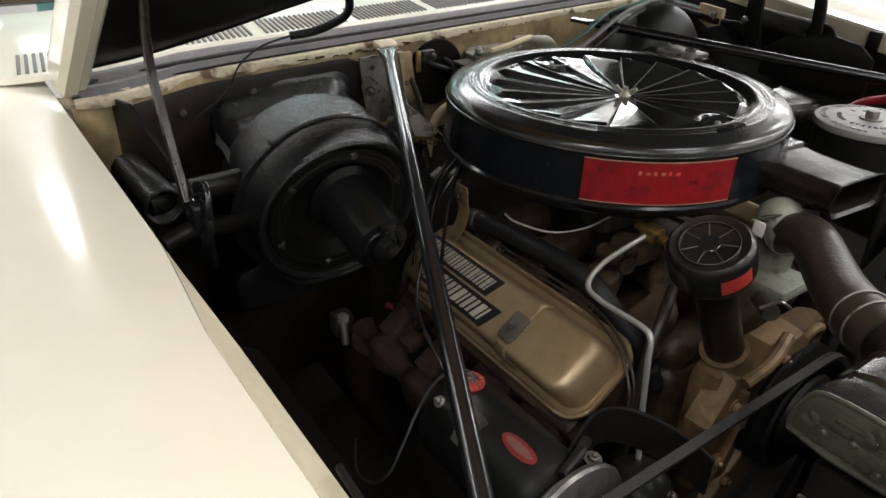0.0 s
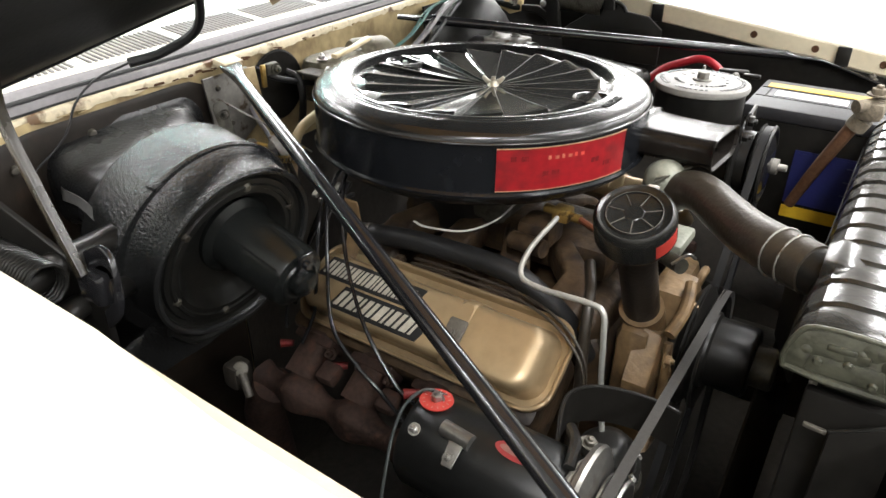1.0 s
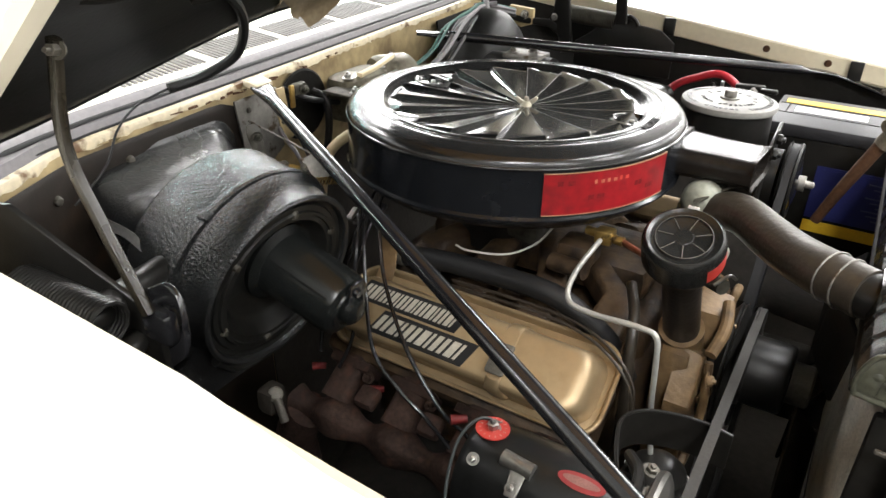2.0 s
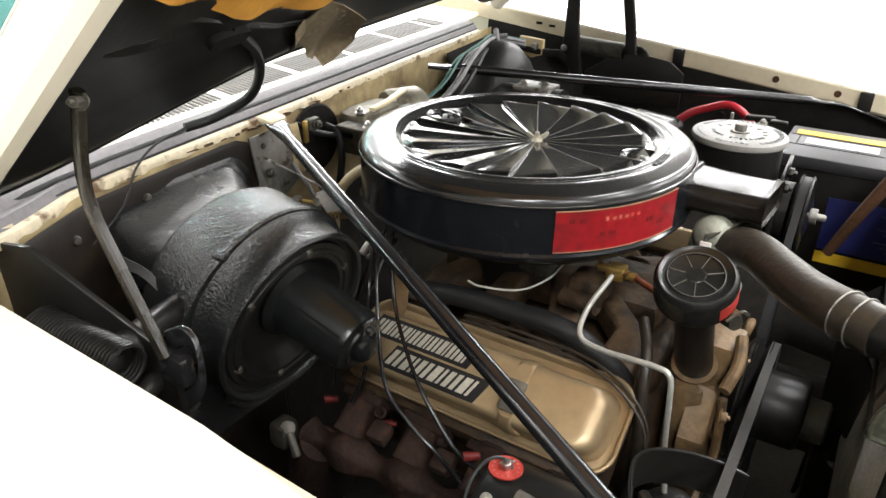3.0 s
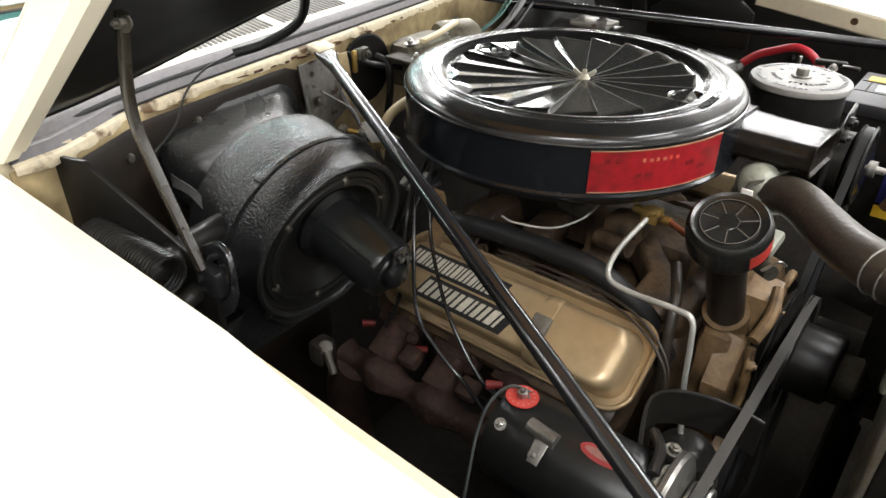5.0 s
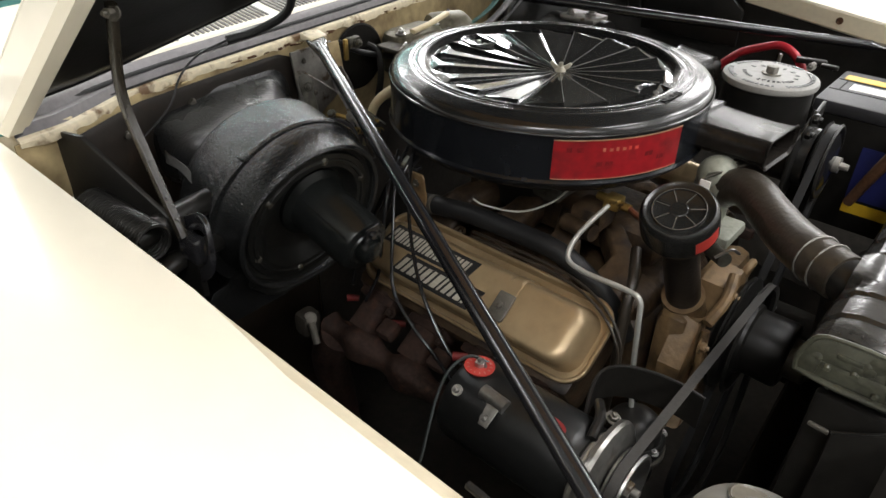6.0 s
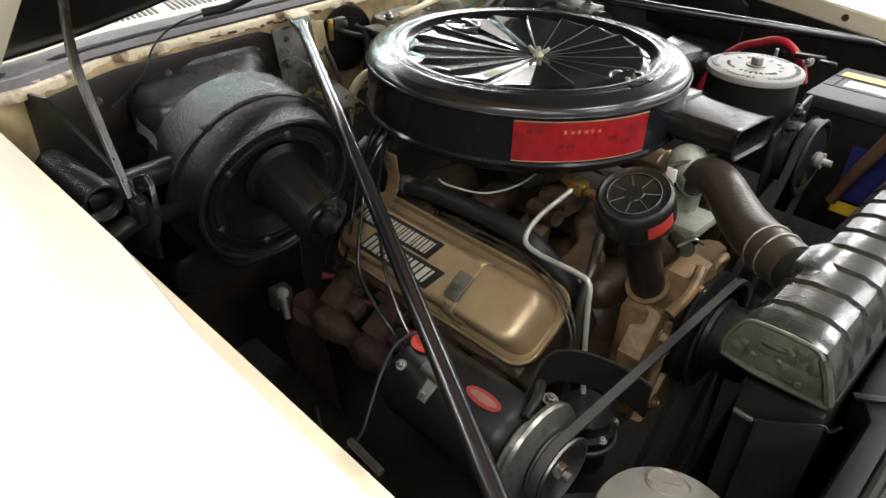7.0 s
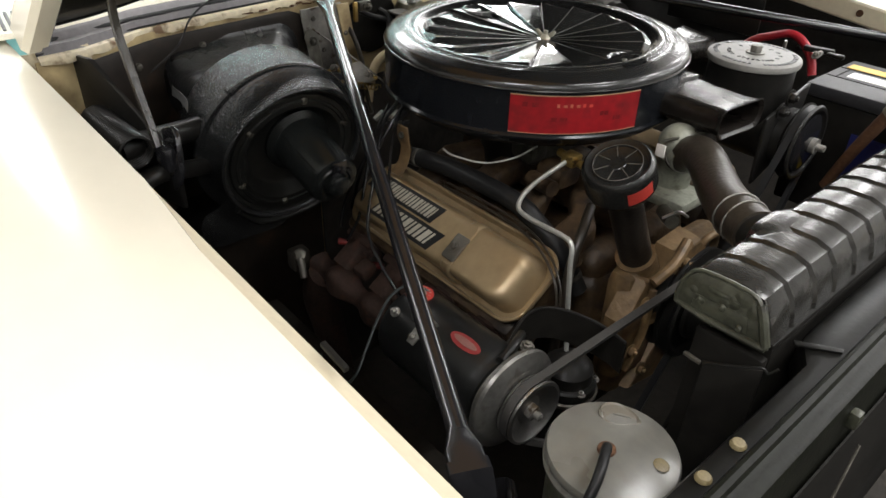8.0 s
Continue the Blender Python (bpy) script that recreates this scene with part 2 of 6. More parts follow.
def finish(name, bm, mat, sharp=34):
    me = bpy.data.meshes.new(name)
    bmesh.ops.recalc_face_normals(bm, faces=bm.faces)
    for f in bm.faces:
        f.smooth = True
    bm.to_mesh(me)
    bm.free()
    me.set_sharp_from_angle(angle=radians(sharp))
    me.materials.append(mat)
    return me


def thing(name, at, label, category, group="", kind=""):
    ob = new(name)
    ob.location = at
    ob.empty_display_size = 0.02
    ORIGIN[ob] = Vector(at)
    return tagged(ob, label, category, group, kind)


def part(name, bm, mat, parent, label="", sharp=34):
    at = ORIGIN[parent]
    bmesh.ops.translate(bm, verts=bm.verts, vec=-at)
    ob = new(name, finish(name, bm, mat, sharp))
    ob.parent = parent
    ORIGIN[ob] = at
    return tagged(ob, label) if label else ob


def solo(name, bm, mat, at, label, category, group="", kind="", sharp=34):
    at = Vector(at)
    bmesh.ops.translate(bm, verts=bm.verts, vec=-at)
    ob = new(name, finish(name, bm, mat, sharp))
    ob.location = at
    ORIGIN[ob] = at
    return tagged(ob, label, category, group, kind)


def joined(*bms):
    out = bms[0]
    for b in bms[1:]:
        me = bpy.data.meshes.new("tmp")
        b.to_mesh(me)
        b.free()
        out.from_mesh(me)
        bpy.data.meshes.remove(me)
    return out


def frame_of(axis):
    a = Vector(axis).normalized()
    u = a.cross(Vector((0, 0, 1)))
    if u.length < 1e-3:
        u = Vector((1, 0, 0))
    u.normalize()
    return u, a.cross(u).normalized(), a


def lathe(profile, at, axis=(0, 0, 1), seg=40):
    """Revolves (radius, height) pairs round the axis."""
    bm = bmesh.new()
    at = Vector(at)
    u, v, a = frame_of(axis)
    rings = []
    for r, h in profile:
        if r < 1e-6:
            rings.append([bm.verts.new(at + a * h)])
        else:
            rings.append([bm.verts.new(at + a * h + r * (math.cos(2 * math.pi * k / seg) * u + math.sin(2 * math.pi * k / seg) * v)) for k in range(seg)])
    for p, q in zip(rings, rings[1:]):
        for k in range(seg):
            j = (k + 1) % seg
            if len(p) == 1 and len(q) > 1:
                bm.faces.new((p[0], q[k], q[j]))
            elif len(q) == 1 and len(p) > 1:
                bm.faces.new((p[k], p[j], q[0]))
            elif len(p) > 1:
                bm.faces.new((p[k], p[j], q[j], q[k]))
    return bm


def spline(pts, n=8):
    pts = [Vector(p) for p in pts]
    if len(pts) < 3:
        return pts
    ext = [2 * pts[0] - pts[1]] + pts + [2 * pts[-1] - pts[-2]]
    out = []
    for i in range(1, len(ext) - 2):
        p0, p1, p2, p3 = ext[i - 1:i + 3]
        for k in range(n):
            t = k / n
            out.append(0.5 * (2 * p1 + (p2 - p0) * t + (2 * p0 - 5 * p1 + 4 * p2 - p3) * t * t + (3 * p1 - p0 - 3 * p2 + p3) * t ** 3))
    out.append(pts[-1])
    return out


def tube(pts, r, seg=10, n=8, smooth=True, radii=None):
    """A round bar or hose along points; radii: one radius for each sample, from a function of 0 to 1."""
    line = spline(pts, n) if smooth else [Vector(p) for p in pts]
    bm = bmesh.new()
    rings = []
    d = (line[1] - line[0]).normalized()
    u = frame_of(d)[0]
    for i, p in enumerate(line):
        d = (line[min(i + 1, len(line) - 1)] - line[max(i - 1, 0)]).normalized()
        u = (u - d * u.dot(d)).normalized()
        v = d.cross(u)
        rad = radii(i / (len(line) - 1)) if radii else r
        rings.append([bm.verts.new(p + rad * (math.cos(2 * math.pi * k / seg) * u + math.sin(2 * math.pi * k / seg) * v)) for k in range(seg)])
    for p, q in zip(rings, rings[1:]):
        for k in range(seg):
            j = (k + 1) % seg
            bm.faces.new((p[k], p[j], q[j], q[k]))
    bm.faces.new(rings[0][::-1])
    bm.faces.new(rings[-1])
    return bm


def box(c, size, bev=0.003, turn=None, seg=2):
    bm = bmesh.new()
    bmesh.ops.create_cube(bm, size=1)
    bmesh.ops.scale(bm, vec=size, verts=bm.verts)
    if bev:
        bmesh.ops.bevel(bm, geom=bm.edges[:], offset=min(bev, min(size) * 0.45), segments=seg, affect="EDGES", profile=0.5)
    m = Matrix.Translation(c) @ (turn.to_4x4() if turn else Matrix())
    bmesh.ops.transform(bm, matrix=m, verts=bm.verts)
    return bm


def slab(poly, vec, bev=0.0):
    """A flat polygon of 3D points, drawn out along vec."""
    bm = bmesh.new()
    a = [bm.verts.new(p) for p in poly]
    vec = Vector(vec)
    b = [bm.verts.new(Vector(p) + vec) for p in poly]
    bm.faces.new(a)
    bm.faces.new(b[::-1])
    for i in range(len(a)):
        j = (i + 1) % len(a)
        bm.faces.new((a[j], a[i], b[i], b[j]))
    bmesh.ops.recalc_face_normals(bm, faces=bm.faces)
    if bev:
        bmesh.ops.bevel(bm, geom=bm.edges[:], offset=bev, segments=2, affect="EDGES", profile=0.5)
    return bm


def rounded(w, h, r, n=5):
    """A rounded rectangle round the origin, as 2D points."""
    r = min(r, w / 2 - 1e-4, h / 2 - 1e-4)
    pts = []
    for cx, cy, a in ((w / 2 - r, h / 2 - r, 0), (r - w / 2, h / 2 - r, 90), (r - w / 2, r - h / 2, 180), (w / 2 - r, r - h / 2, 270)):
        for k in range(n + 1):
            t = radians(a + 90 * k / n)
            pts.append((cx + r * math.cos(t), cy + r * math.sin(t)))
    return pts


def loft(loops, caps=True):
    """A skin through closed loops of equally many 3D points."""
    bm = bmesh.new()
    rings = [[bm.verts.new(p) for p in loop] for loop in loops]
    k = len(rings[0])
    for p, q in zip(rings, rings[1:]):
        for i in range(k):
            j = (i + 1) % k
            bm.faces.new((p[i], p[j], q[j], q[i]))
    if caps:
        bm.faces.new(rings[0][::-1])
        bm.faces.new(rings[-1])
    return bm


def sheet(rows, thick=0.0015):
    """A pressed panel through a grid of 3D points, with thickness."""
    bm = bmesh.new()
    g = [[bm.verts.new(p) for p in row] for row in rows]
    for a, b in zip(g, g[1:]):
        for i in range(len(a) - 1):
            bm.faces.new((a[i], a[i + 1], b[i + 1], b[i]))
    bmesh.ops.recalc_face_normals(bm, faces=bm.faces)
    bm.normal_update()
    bmesh.ops.solidify(bm, geom=bm.faces[:] + bm.verts[:] + bm.edges[:], thickness=thick)
    return bm


def hexnut(at, axis, r=0.007, h=0.006):
    u, v, a = frame_of(axis)
    at = Vector(at)
    return slab([at + r * (math.cos(radians(60 * k)) * u + math.sin(radians(60 * k)) * v) for k in range(6)], a * h, 0.0008)


def bolt(at, axis, r=0.007, h=0.006):
    a = Vector(axis).normalized()
    return joined(lathe([(0, 0), (r * 1.5, 0), (r * 1.5, h * 0.25), (0, h * 0.25)], at, axis, 16), hexnut(Vector(at) + a * h * 0.2, axis, r, h),
                  lathe([(0, 0), (r * 0.5, 0), (r * 0.5, h * 1.6), (r * 0.4, h * 1.75), (0, h * 1.75)], at, axis, 10))


def letters(text, size, extrude, matrix):
    """Raised writing in the built-in font."""
    curve = bpy.data.curves.new("writing", "FONT")
    curve.body, curve.size, curve.extrude, curve.align_x, curve.align_y = text, size, extrude, "CENTER", "CENTER"
    tmp = bpy.data.objects.new("writing", curve)
    me = bpy.data.meshes.new_from_object(tmp)
    bm = bmesh.new()
    bm.from_mesh(me)
    bpy.data.meshes.remove(me)
    bpy.data.objects.remove(tmp)
    bpy.data.curves.remove(curve)
    bmesh.ops.transform(bm, matrix=matrix, verts=bm.verts)
    return bm


# ---- the garage round the car ----
def room():
    x0, x1, y0, y1 = -9.0, 9.0, -7.0, 11.0
    t = 0.15
    solo("floor", box(((x0 + x1) / 2, (y0 + y1) / 2, -0.05), (x1 - x0, y1 - y0, 0.1), 0), CONCRETE, (0, 0, 0), "grey concrete garage floor under the car", "floor", kind="structure")
    solo("ceiling", box(((x0 + x1) / 2, (y0 + y1) / 2, CEILING + 0.06), (x1 - x0, y1 - y0, 0.1), 0), WALLPAINT, (0, 0, CEILING), "plain white garage ceiling", "ceiling", kind="structure")
    for name, c, s in (("wall_north", ((x0 + x1) / 2, y1 + t / 2, CEILING / 2), (x1 - x0, t, CEILING)), ("wall_south", ((x0 + x1) / 2, y0 - t / 2, CEILING / 2), (x1 - x0, t, CEILING)),
                       ("wall_east", (x1 + t / 2, (y0 + y1) / 2, CEILING / 2), (t, y1 - y0, CEILING)), ("wall_west", (x0 - t / 2, (y0 + y1) / 2, CEILING / 2), (t, y1 - y0, CEILING))):
        solo(name, box(c, s, 0), GREYWALL, c, "plain white painted garage wall", "wall", kind="structure")
    for x, y, w in LAMPS:
        lamp = thing("ceiling_light", (x, y, CEILING), "white fluorescent ceiling light with a lit diffuser", "ceiling light", "fluorescent ceiling lights")
        part("housing", box((x, y, CEILING - 0.03), (0.64, 1.24, 0.06), 0.01), WALLPAINT, lamp)
        data = bpy.data.lights.new("tube_light", "AREA")
        data.shape, data.size, data.size_y, data.energy, data.color = "RECTANGLE", 0.56, 1.16, w, (0.972, 0.965, 0.968)
        ob = new("tube_light", data)
        ob.location = (x, y, CEILING - 0.065)


room()


# ---- bodywork ----
def edge_y(side, x):
    """Inner edge of a front fender, seen from above."""
    return (-0.652 + 0.055 * x) if side < 0 else (0.672 - 0.035 * x)


def edge_z(side, x):
    return (0.999 - 0.125 * x) if side < 0 else (1.027 - 0.107 * x)


def fender(side):
    """Front wing: a broad crowned top with a folded inner edge."""
    ob = thing("front_fender", (0.1, side * 0.8, 0.9), "cream painted front fender of the car beside the engine bay", "fender", "front fenders")
    crown = [(0.03, 0.004), (0.07, 0.010), (0.12, 0.012), (0.18, 0.006), (0.24, -0.012), (0.29, -0.045), (0.32, -0.09), (0.335, -0.16), (0.34, -0.30), (0.335, -0.45)]
    rows, fold = [], []
    for i in range(57):
        x = -0.75 + 1.75 * i / 56
        edge, top = edge_y(side, x), edge_z(side, x) - 0.03 * max(0, x - 0.45) ** 2
        if side < 0:
            step = max(0.0, min(1.0, (x - 0.07) / 0.12))
            lip = [(0.003 + 0.0105 * step, -0.004 - 0.002 * step), (0.0045 + 0.0115 * step, -0.001), (0.011 + 0.010 * step, 0.0008)]
            drop = [(0.003 + 0.0105 * step, -0.0055 - 0.002 * step), (0.002 + 0.004 * step, -0.007 - 0.006 * step), (0.001 - 0.009 * step, -0.010 - 0.016 * step), (0.001 - 0.010 * step, -0.013 - 0.018 * step), (0.006 - 0.008 * step, -0.030 - 0.006 * step)]
        else:
            lip = [(0.0, -0.004), (0.001, -0.0015), (0.005, 0.0)]
            drop = [(0.001, -0.004), (-0.0005, -0.006), (-0.001, -0.037), (0.001, -0.040), (0.008, -0.041)]
        rows.append([(x, edge + side * d, top + h) for d, h in lip + crown])
        fold.append([(x, edge + side * d, top + h) for d, h in drop])
    part("skin", sheet(rows, 0.0015), CREAM, ob)
    part("inner_flange", sheet(fold, 0.0015), CREAM_SHADED, ob, "cream folded inner edge with shade in its colour")
    return ob


def inner_fender(side):
    ob = thing("inner_fender", (0.2, side * 0.6, 0.6), "black painted inner fender panel of the engine bay", "inner fender", "inner fenders")
    rows, low = [], []
    start = -0.34 if side < 0 else -0.47
    for i in range(17):
        x = start + (0.81 - start) * i / 16
        edge = edge_y(side, x) + 0.002
        top = (0.955 - 0.125 * x) if side < 0 else (0.988 - 0.115 * x)
        rows.append([(x, edge + side * d, top + h) for d, h in ((0, 0), (-0.01, -0.05), (-0.013, -0.12), (-0.018, -0.125), (-0.020, -0.21))])
        low.append([(x, edge + side * d, top + h) for d, h in ((-0.018, -0.205), (-0.06, -0.33), (-0.2, -0.43))])
    # same black paint, darker on the far side: shade put into the colour
    part("upper_panel", sheet(rows, 0.002), LIFTED_GRIME if side < 0 else MATT, ob, sharp=50)
    part("wheel_arch", sheet(low, 0.002), LIFTED_GRIME, ob, sharp=50)
    for x in (-0.05, 0.12, 0.30, 0.52):
        part("bolt", bolt((x, edge_y(side, x) - side * 0.010, 0.955 - 0.125 * x - 0.04), (0, -side, 0), 0.006, 0.005), SATIN, ob)


near = fender(-1)
part("slot", box((0.352, -0.6255, 0.9455), (0.034, 0.005, 0.005), 0.001, Matrix.Rotation(radians(7), 3, "Y")), MATT, near, "dark narrow slot in the edge")
far = fender(1)
inner_fender(-1)
inner_fender(1)
# bolt holes, slots and clips on the far flange
for x in (0.207, 0.322, 0.44):
    part("bolt_hole", lathe([(0, 0), (0.0068, 0), (0.0068, 0.0015), (0.0048, 0.0022), (0.004, 0.001), (0, 0.001)], (x, edge_y(1, x) - 0.0002, edge_z(1, x) - 0.0205), (0, -1, 0), 18), RUSTROD, far, "brown rusted bolt hole")
for x in (-0.330, -0.296):
    part("slot", box((x, edge_y(1, x) - 0.001, edge_z(1, x) - 0.020), (0.016, 0.003, 0.006), 0.001), MATT, far, "small dark slot")
for x in (0.008, 0.372):
    part("clip", box((x, edge_y(1, x) - 0.004, edge_z(1, x) - 0.022), (0.024, 0.007, 0.036), 0.002), SATIN, far, "black spring clip")

# firewall, cowl top and the rubber seal
def cowl_line(y):
    """The lower front edge of the cowl lip."""
    bump = max(0.0, min(1.0, (-0.50 - y) / 0.10))
    return Vector((-0.312 - 0.125 * (y + 0.45) + 0.035 * bump, y, 1.021))


def cowl():
    ob = thing("cowl", (-0.45, 0, 1.04), "cream cowl panel with pressed louvers below the windshield", "cowl")
    ys = [-0.655 + 1.255 * i / 27 for i in range(28)]
    prof = [(-0.036, 0.024), (-0.038, 0.031), (-0.20, 0.040), (-0.30, 0.045), (-0.36, 0.043)]
    wide = [-0.95 + 1.90 * i / 30 for i in range(31)]

    def sweep(y):
        """How far the cowl bends back outside the bay."""
        yy = max(-0.7, min(0.7, y))
        return cowl_line(yy) + Vector((-(0.10 * (abs(y) - 0.6) if abs(y) > 0.6 else 0), y - yy, 0))
    part("top_panel", sheet([[sweep(y) + Vector((dx, 0, dz)) for dx, dz in prof] for y in wide], 0.002), CREAM, ob)
    rnd = random.Random(8)
    fine = [-0.655 + 1.255 * i / 110 for i in range(111)]
    part("front_lip", sheet([[cowl_line(y) + Vector((dx, 0, dz)) for dx, dz in ((-0.010, 0.006), (-0.006, 0.0075), (0.0, 0.006), (0.0015, 0.003), (0.001 + rnd.uniform(-0.001, 0.001), -0.004 + rnd.uniform(-0.003, 0.002)))] for y in fine], 0.002), CREAM_RUST, ob, "rust-flecked cream lip")
    for k in range(26):
        y = rnd.gauss(-0.12, 0.10) if k % 3 else rnd.uniform(-0.60, 0.5)
        part("rust_flake", box(cowl_line(y) + Vector((0.0015, 0, -0.004 + rnd.uniform(-0.003, 0.003))), (0.003, rnd.uniform(0.005, 0.020), rnd.uniform(0.0012, 0.0032)), 0.0006, Matrix.Rotation(rnd.uniform(-0.15, 0.15), 3, "X")), RUSTROD if k % 3 else CREAM_GRIME_SHADE, ob)
    part("seal_channel", sheet([[cowl_line(y) + Vector((dx, 0, dz)) for dx, dz in ((-0.006, 0.005), (-0.010, 0.010), (-0.013, 0.0165), (-0.017, 0.0175), (-0.020, 0.0165), (-0.024, 0.0175), (-0.029, 0.025), (-0.034, 0.0275), (-0.040, 0.0270))] for y in ys], 0.002), GREYSEAL, ob, "grey weathered seal channel")
    part("lower_bead", tube([cowl_line(y) + Vector((-0.0085, 0, 0.0085)) for y in ys[::3]], 0.0016, 6, 2), RUBBER, ob, "dark lower bead of the seal")
    part("rubber_seal", tube([cowl_line(y) + Vector((-0.0205, 0, 0.0185)) for y in ys[::3]], 0.0034, 8, 2), RUBBER, ob, "thin black rubber hood seal")
    # solid bars; their grey stands for the dark gaps of the louvers
    me = finish("louver", box((0, 0, 0), (0.074, 0.0040, 0.005), 0.001), SLOT_SHADE)
    for j in range(158):
        y = -0.86 + 0.0087 * j
        if j % 19 in (17, 18) or y > 0.5:
            continue
        o = new("louver", me)
        o.parent = ob
        o.location = sweep(y) + Vector((-0.084, 0, 0.0336)) - ORIGIN[ob]
        o.rotation_euler = (0, radians(3), radians(-6.5))
    return ob


cowl()
rows = [[cowl_line(y) + Vector((-0.006 if z > 0.9 else -0.02, 0, z - 1.021)) for z in (1.022, 0.95, 0.85, 0.7, 0.5, 0.25)] for y in [-0.66 + 1.34 * i / 14 for i in range(15)]]
solo("firewall", sheet(rows, 0.002), CREAM_GRIME_SHADE, (-0.34, 0, 0.6), "cream firewall with rust, chipped paint and shade in its colour", "firewall", kind="structure", sharp=50)
# black heater plate over the near half, and the grimy lower part
hp = thing("heater_plate", (-0.33, -0.42, 0.6), "black sheet metal plate screwed over the firewall", "panel")
rows = []
for i in range(15):
    y = -0.60 + 0.365 * i / 14
    top = 1.0125 - 0.012 * max(0, (y + 0.275) / 0.04) ** 2
    rows.append([Vector((cowl_line(y).x + dx, y, z)) for dx, z in ((0.004, top), (0.007, top - 0.006), (0.007, top - 0.03), (0.014, 0.93), (0.014, 0.6), (0.02, 0.25))])
part("plate", sheet(rows, 0.002), HEATERPLATE, hp, sharp=50)
for x, y, z in ((-0.323, -0.424, 0.996), (-0.337, -0.303, 0.994), (-0.30, -0.53, 0.99)):
    part("screw", lathe([(0, 0.006), (0.004, 0.005), (0.006, 0.001), (0.006, 0), (0, 0)], (cowl_line(y).x + 0.0085, y, z - 0.006), (1, 0, 0), 14), SCREW, hp, "pale screw head")
rows = [[Vector((cowl_line(y).x + dx, y, z)) for dx, z in ((0.002, 0.86), (0.006, 0.84), (0.012, 0.6), (0.02, 0.20))] for y in [-0.23 + 0.9 * i / 10 for i in range(11)]]
solo("lower_firewall", sheet(rows, 0.002), LIFTED_GRIME, (-0.33, 0.2, 0.4), "grimy black lower firewall behind the engine", "firewall", kind="structure", sharp=50)
# chassis below the engine
solo("splash_pan", sheet([[(x, -0.84 + 1.70 * i / 8, 0.20 + (0.30 if i in (0, 8) else 0) + (0.12 if x < -0.35 else 0)) for x in (-0.37, -0.34, -0.2, 0.3, 0.9)] for i in range(9)], 0.004), LIFTED_GRIME, (0.1, 0, 0.2), "grimy black splash pan under the engine", "splash pan", kind="structure")
for sy in (-1, 1):
    solo("frame_rail", box((0.15, sy * 0.40, 0.42), (1.4, 0.09, 0.13), 0.01), LIFTED_GRIME, (0.15, sy * 0.4, 0.36), "black chassis frame rail beside the engine", "frame rail", kind="structure")
# windshield behind the cowl
GLASS = bpy.data.materials.new("tinted_glass")
GLASS.use_nodes = True
gb = GLASS.node_tree.nodes["Principled BSDF"]
gb.inputs["Base Color"].default_value = (0.55, 0.80, 0.78, 1)
gb.inputs["Transmission Weight"].default_value, gb.inputs["Roughness"].default_value = 1.0, 0.02
ws = thing("windshield", (-0.72, 0, 1.06), "tinted windshield glass with bright trim behind the cowl", "windshield")
part("glass", slab([(-0.76, -0.80, 1.075), (-0.76, 0.80, 1.075), (-1.10, 0.6, 1.45), (-1.10, -0.6, 1.45)], (0.005, 0, 0.004)), GLASS, ws)
part("bright_trim", tube([(-0.745, -0.86, 1.065), (-0.735, 0, 1.072), (-0.745, 0.86, 1.065)], 0.013, 12, 8), CHROME, ws, "polished trim strip")

# teal bench seat seen through the windshield
seat = thing("bench_seat", (-1.75, 0.1, 0.0), "pale teal vinyl bench seat behind the windshield", "car seat")
part("seat_back", loft([[(-1.86 + 0.16 * k + x, 0.10 + y, z) for x, y in rounded(d, w, d * 0.45, 5)] for k, z, d, w in ((0.9, 0.45, 0.20, 1.20), (0.7, 0.80, 0.20, 1.24), (0.2, 1.08, 0.17, 1.20), (0.05, 1.16, 0.10, 1.12), (0.0, 1.18, 0.04, 1.02))]), TEALVINYL, seat)
part("seat_base", box((-1.58, 0.10, 0.26), (0.56, 1.16, 0.52), 0.02), MATT, seat, "dark seat base")
part("cushion", box((-1.48, 0.10, 0.60), (0.50, 1.24, 0.20), 0.06, None, 4), TEALVINYL, seat)


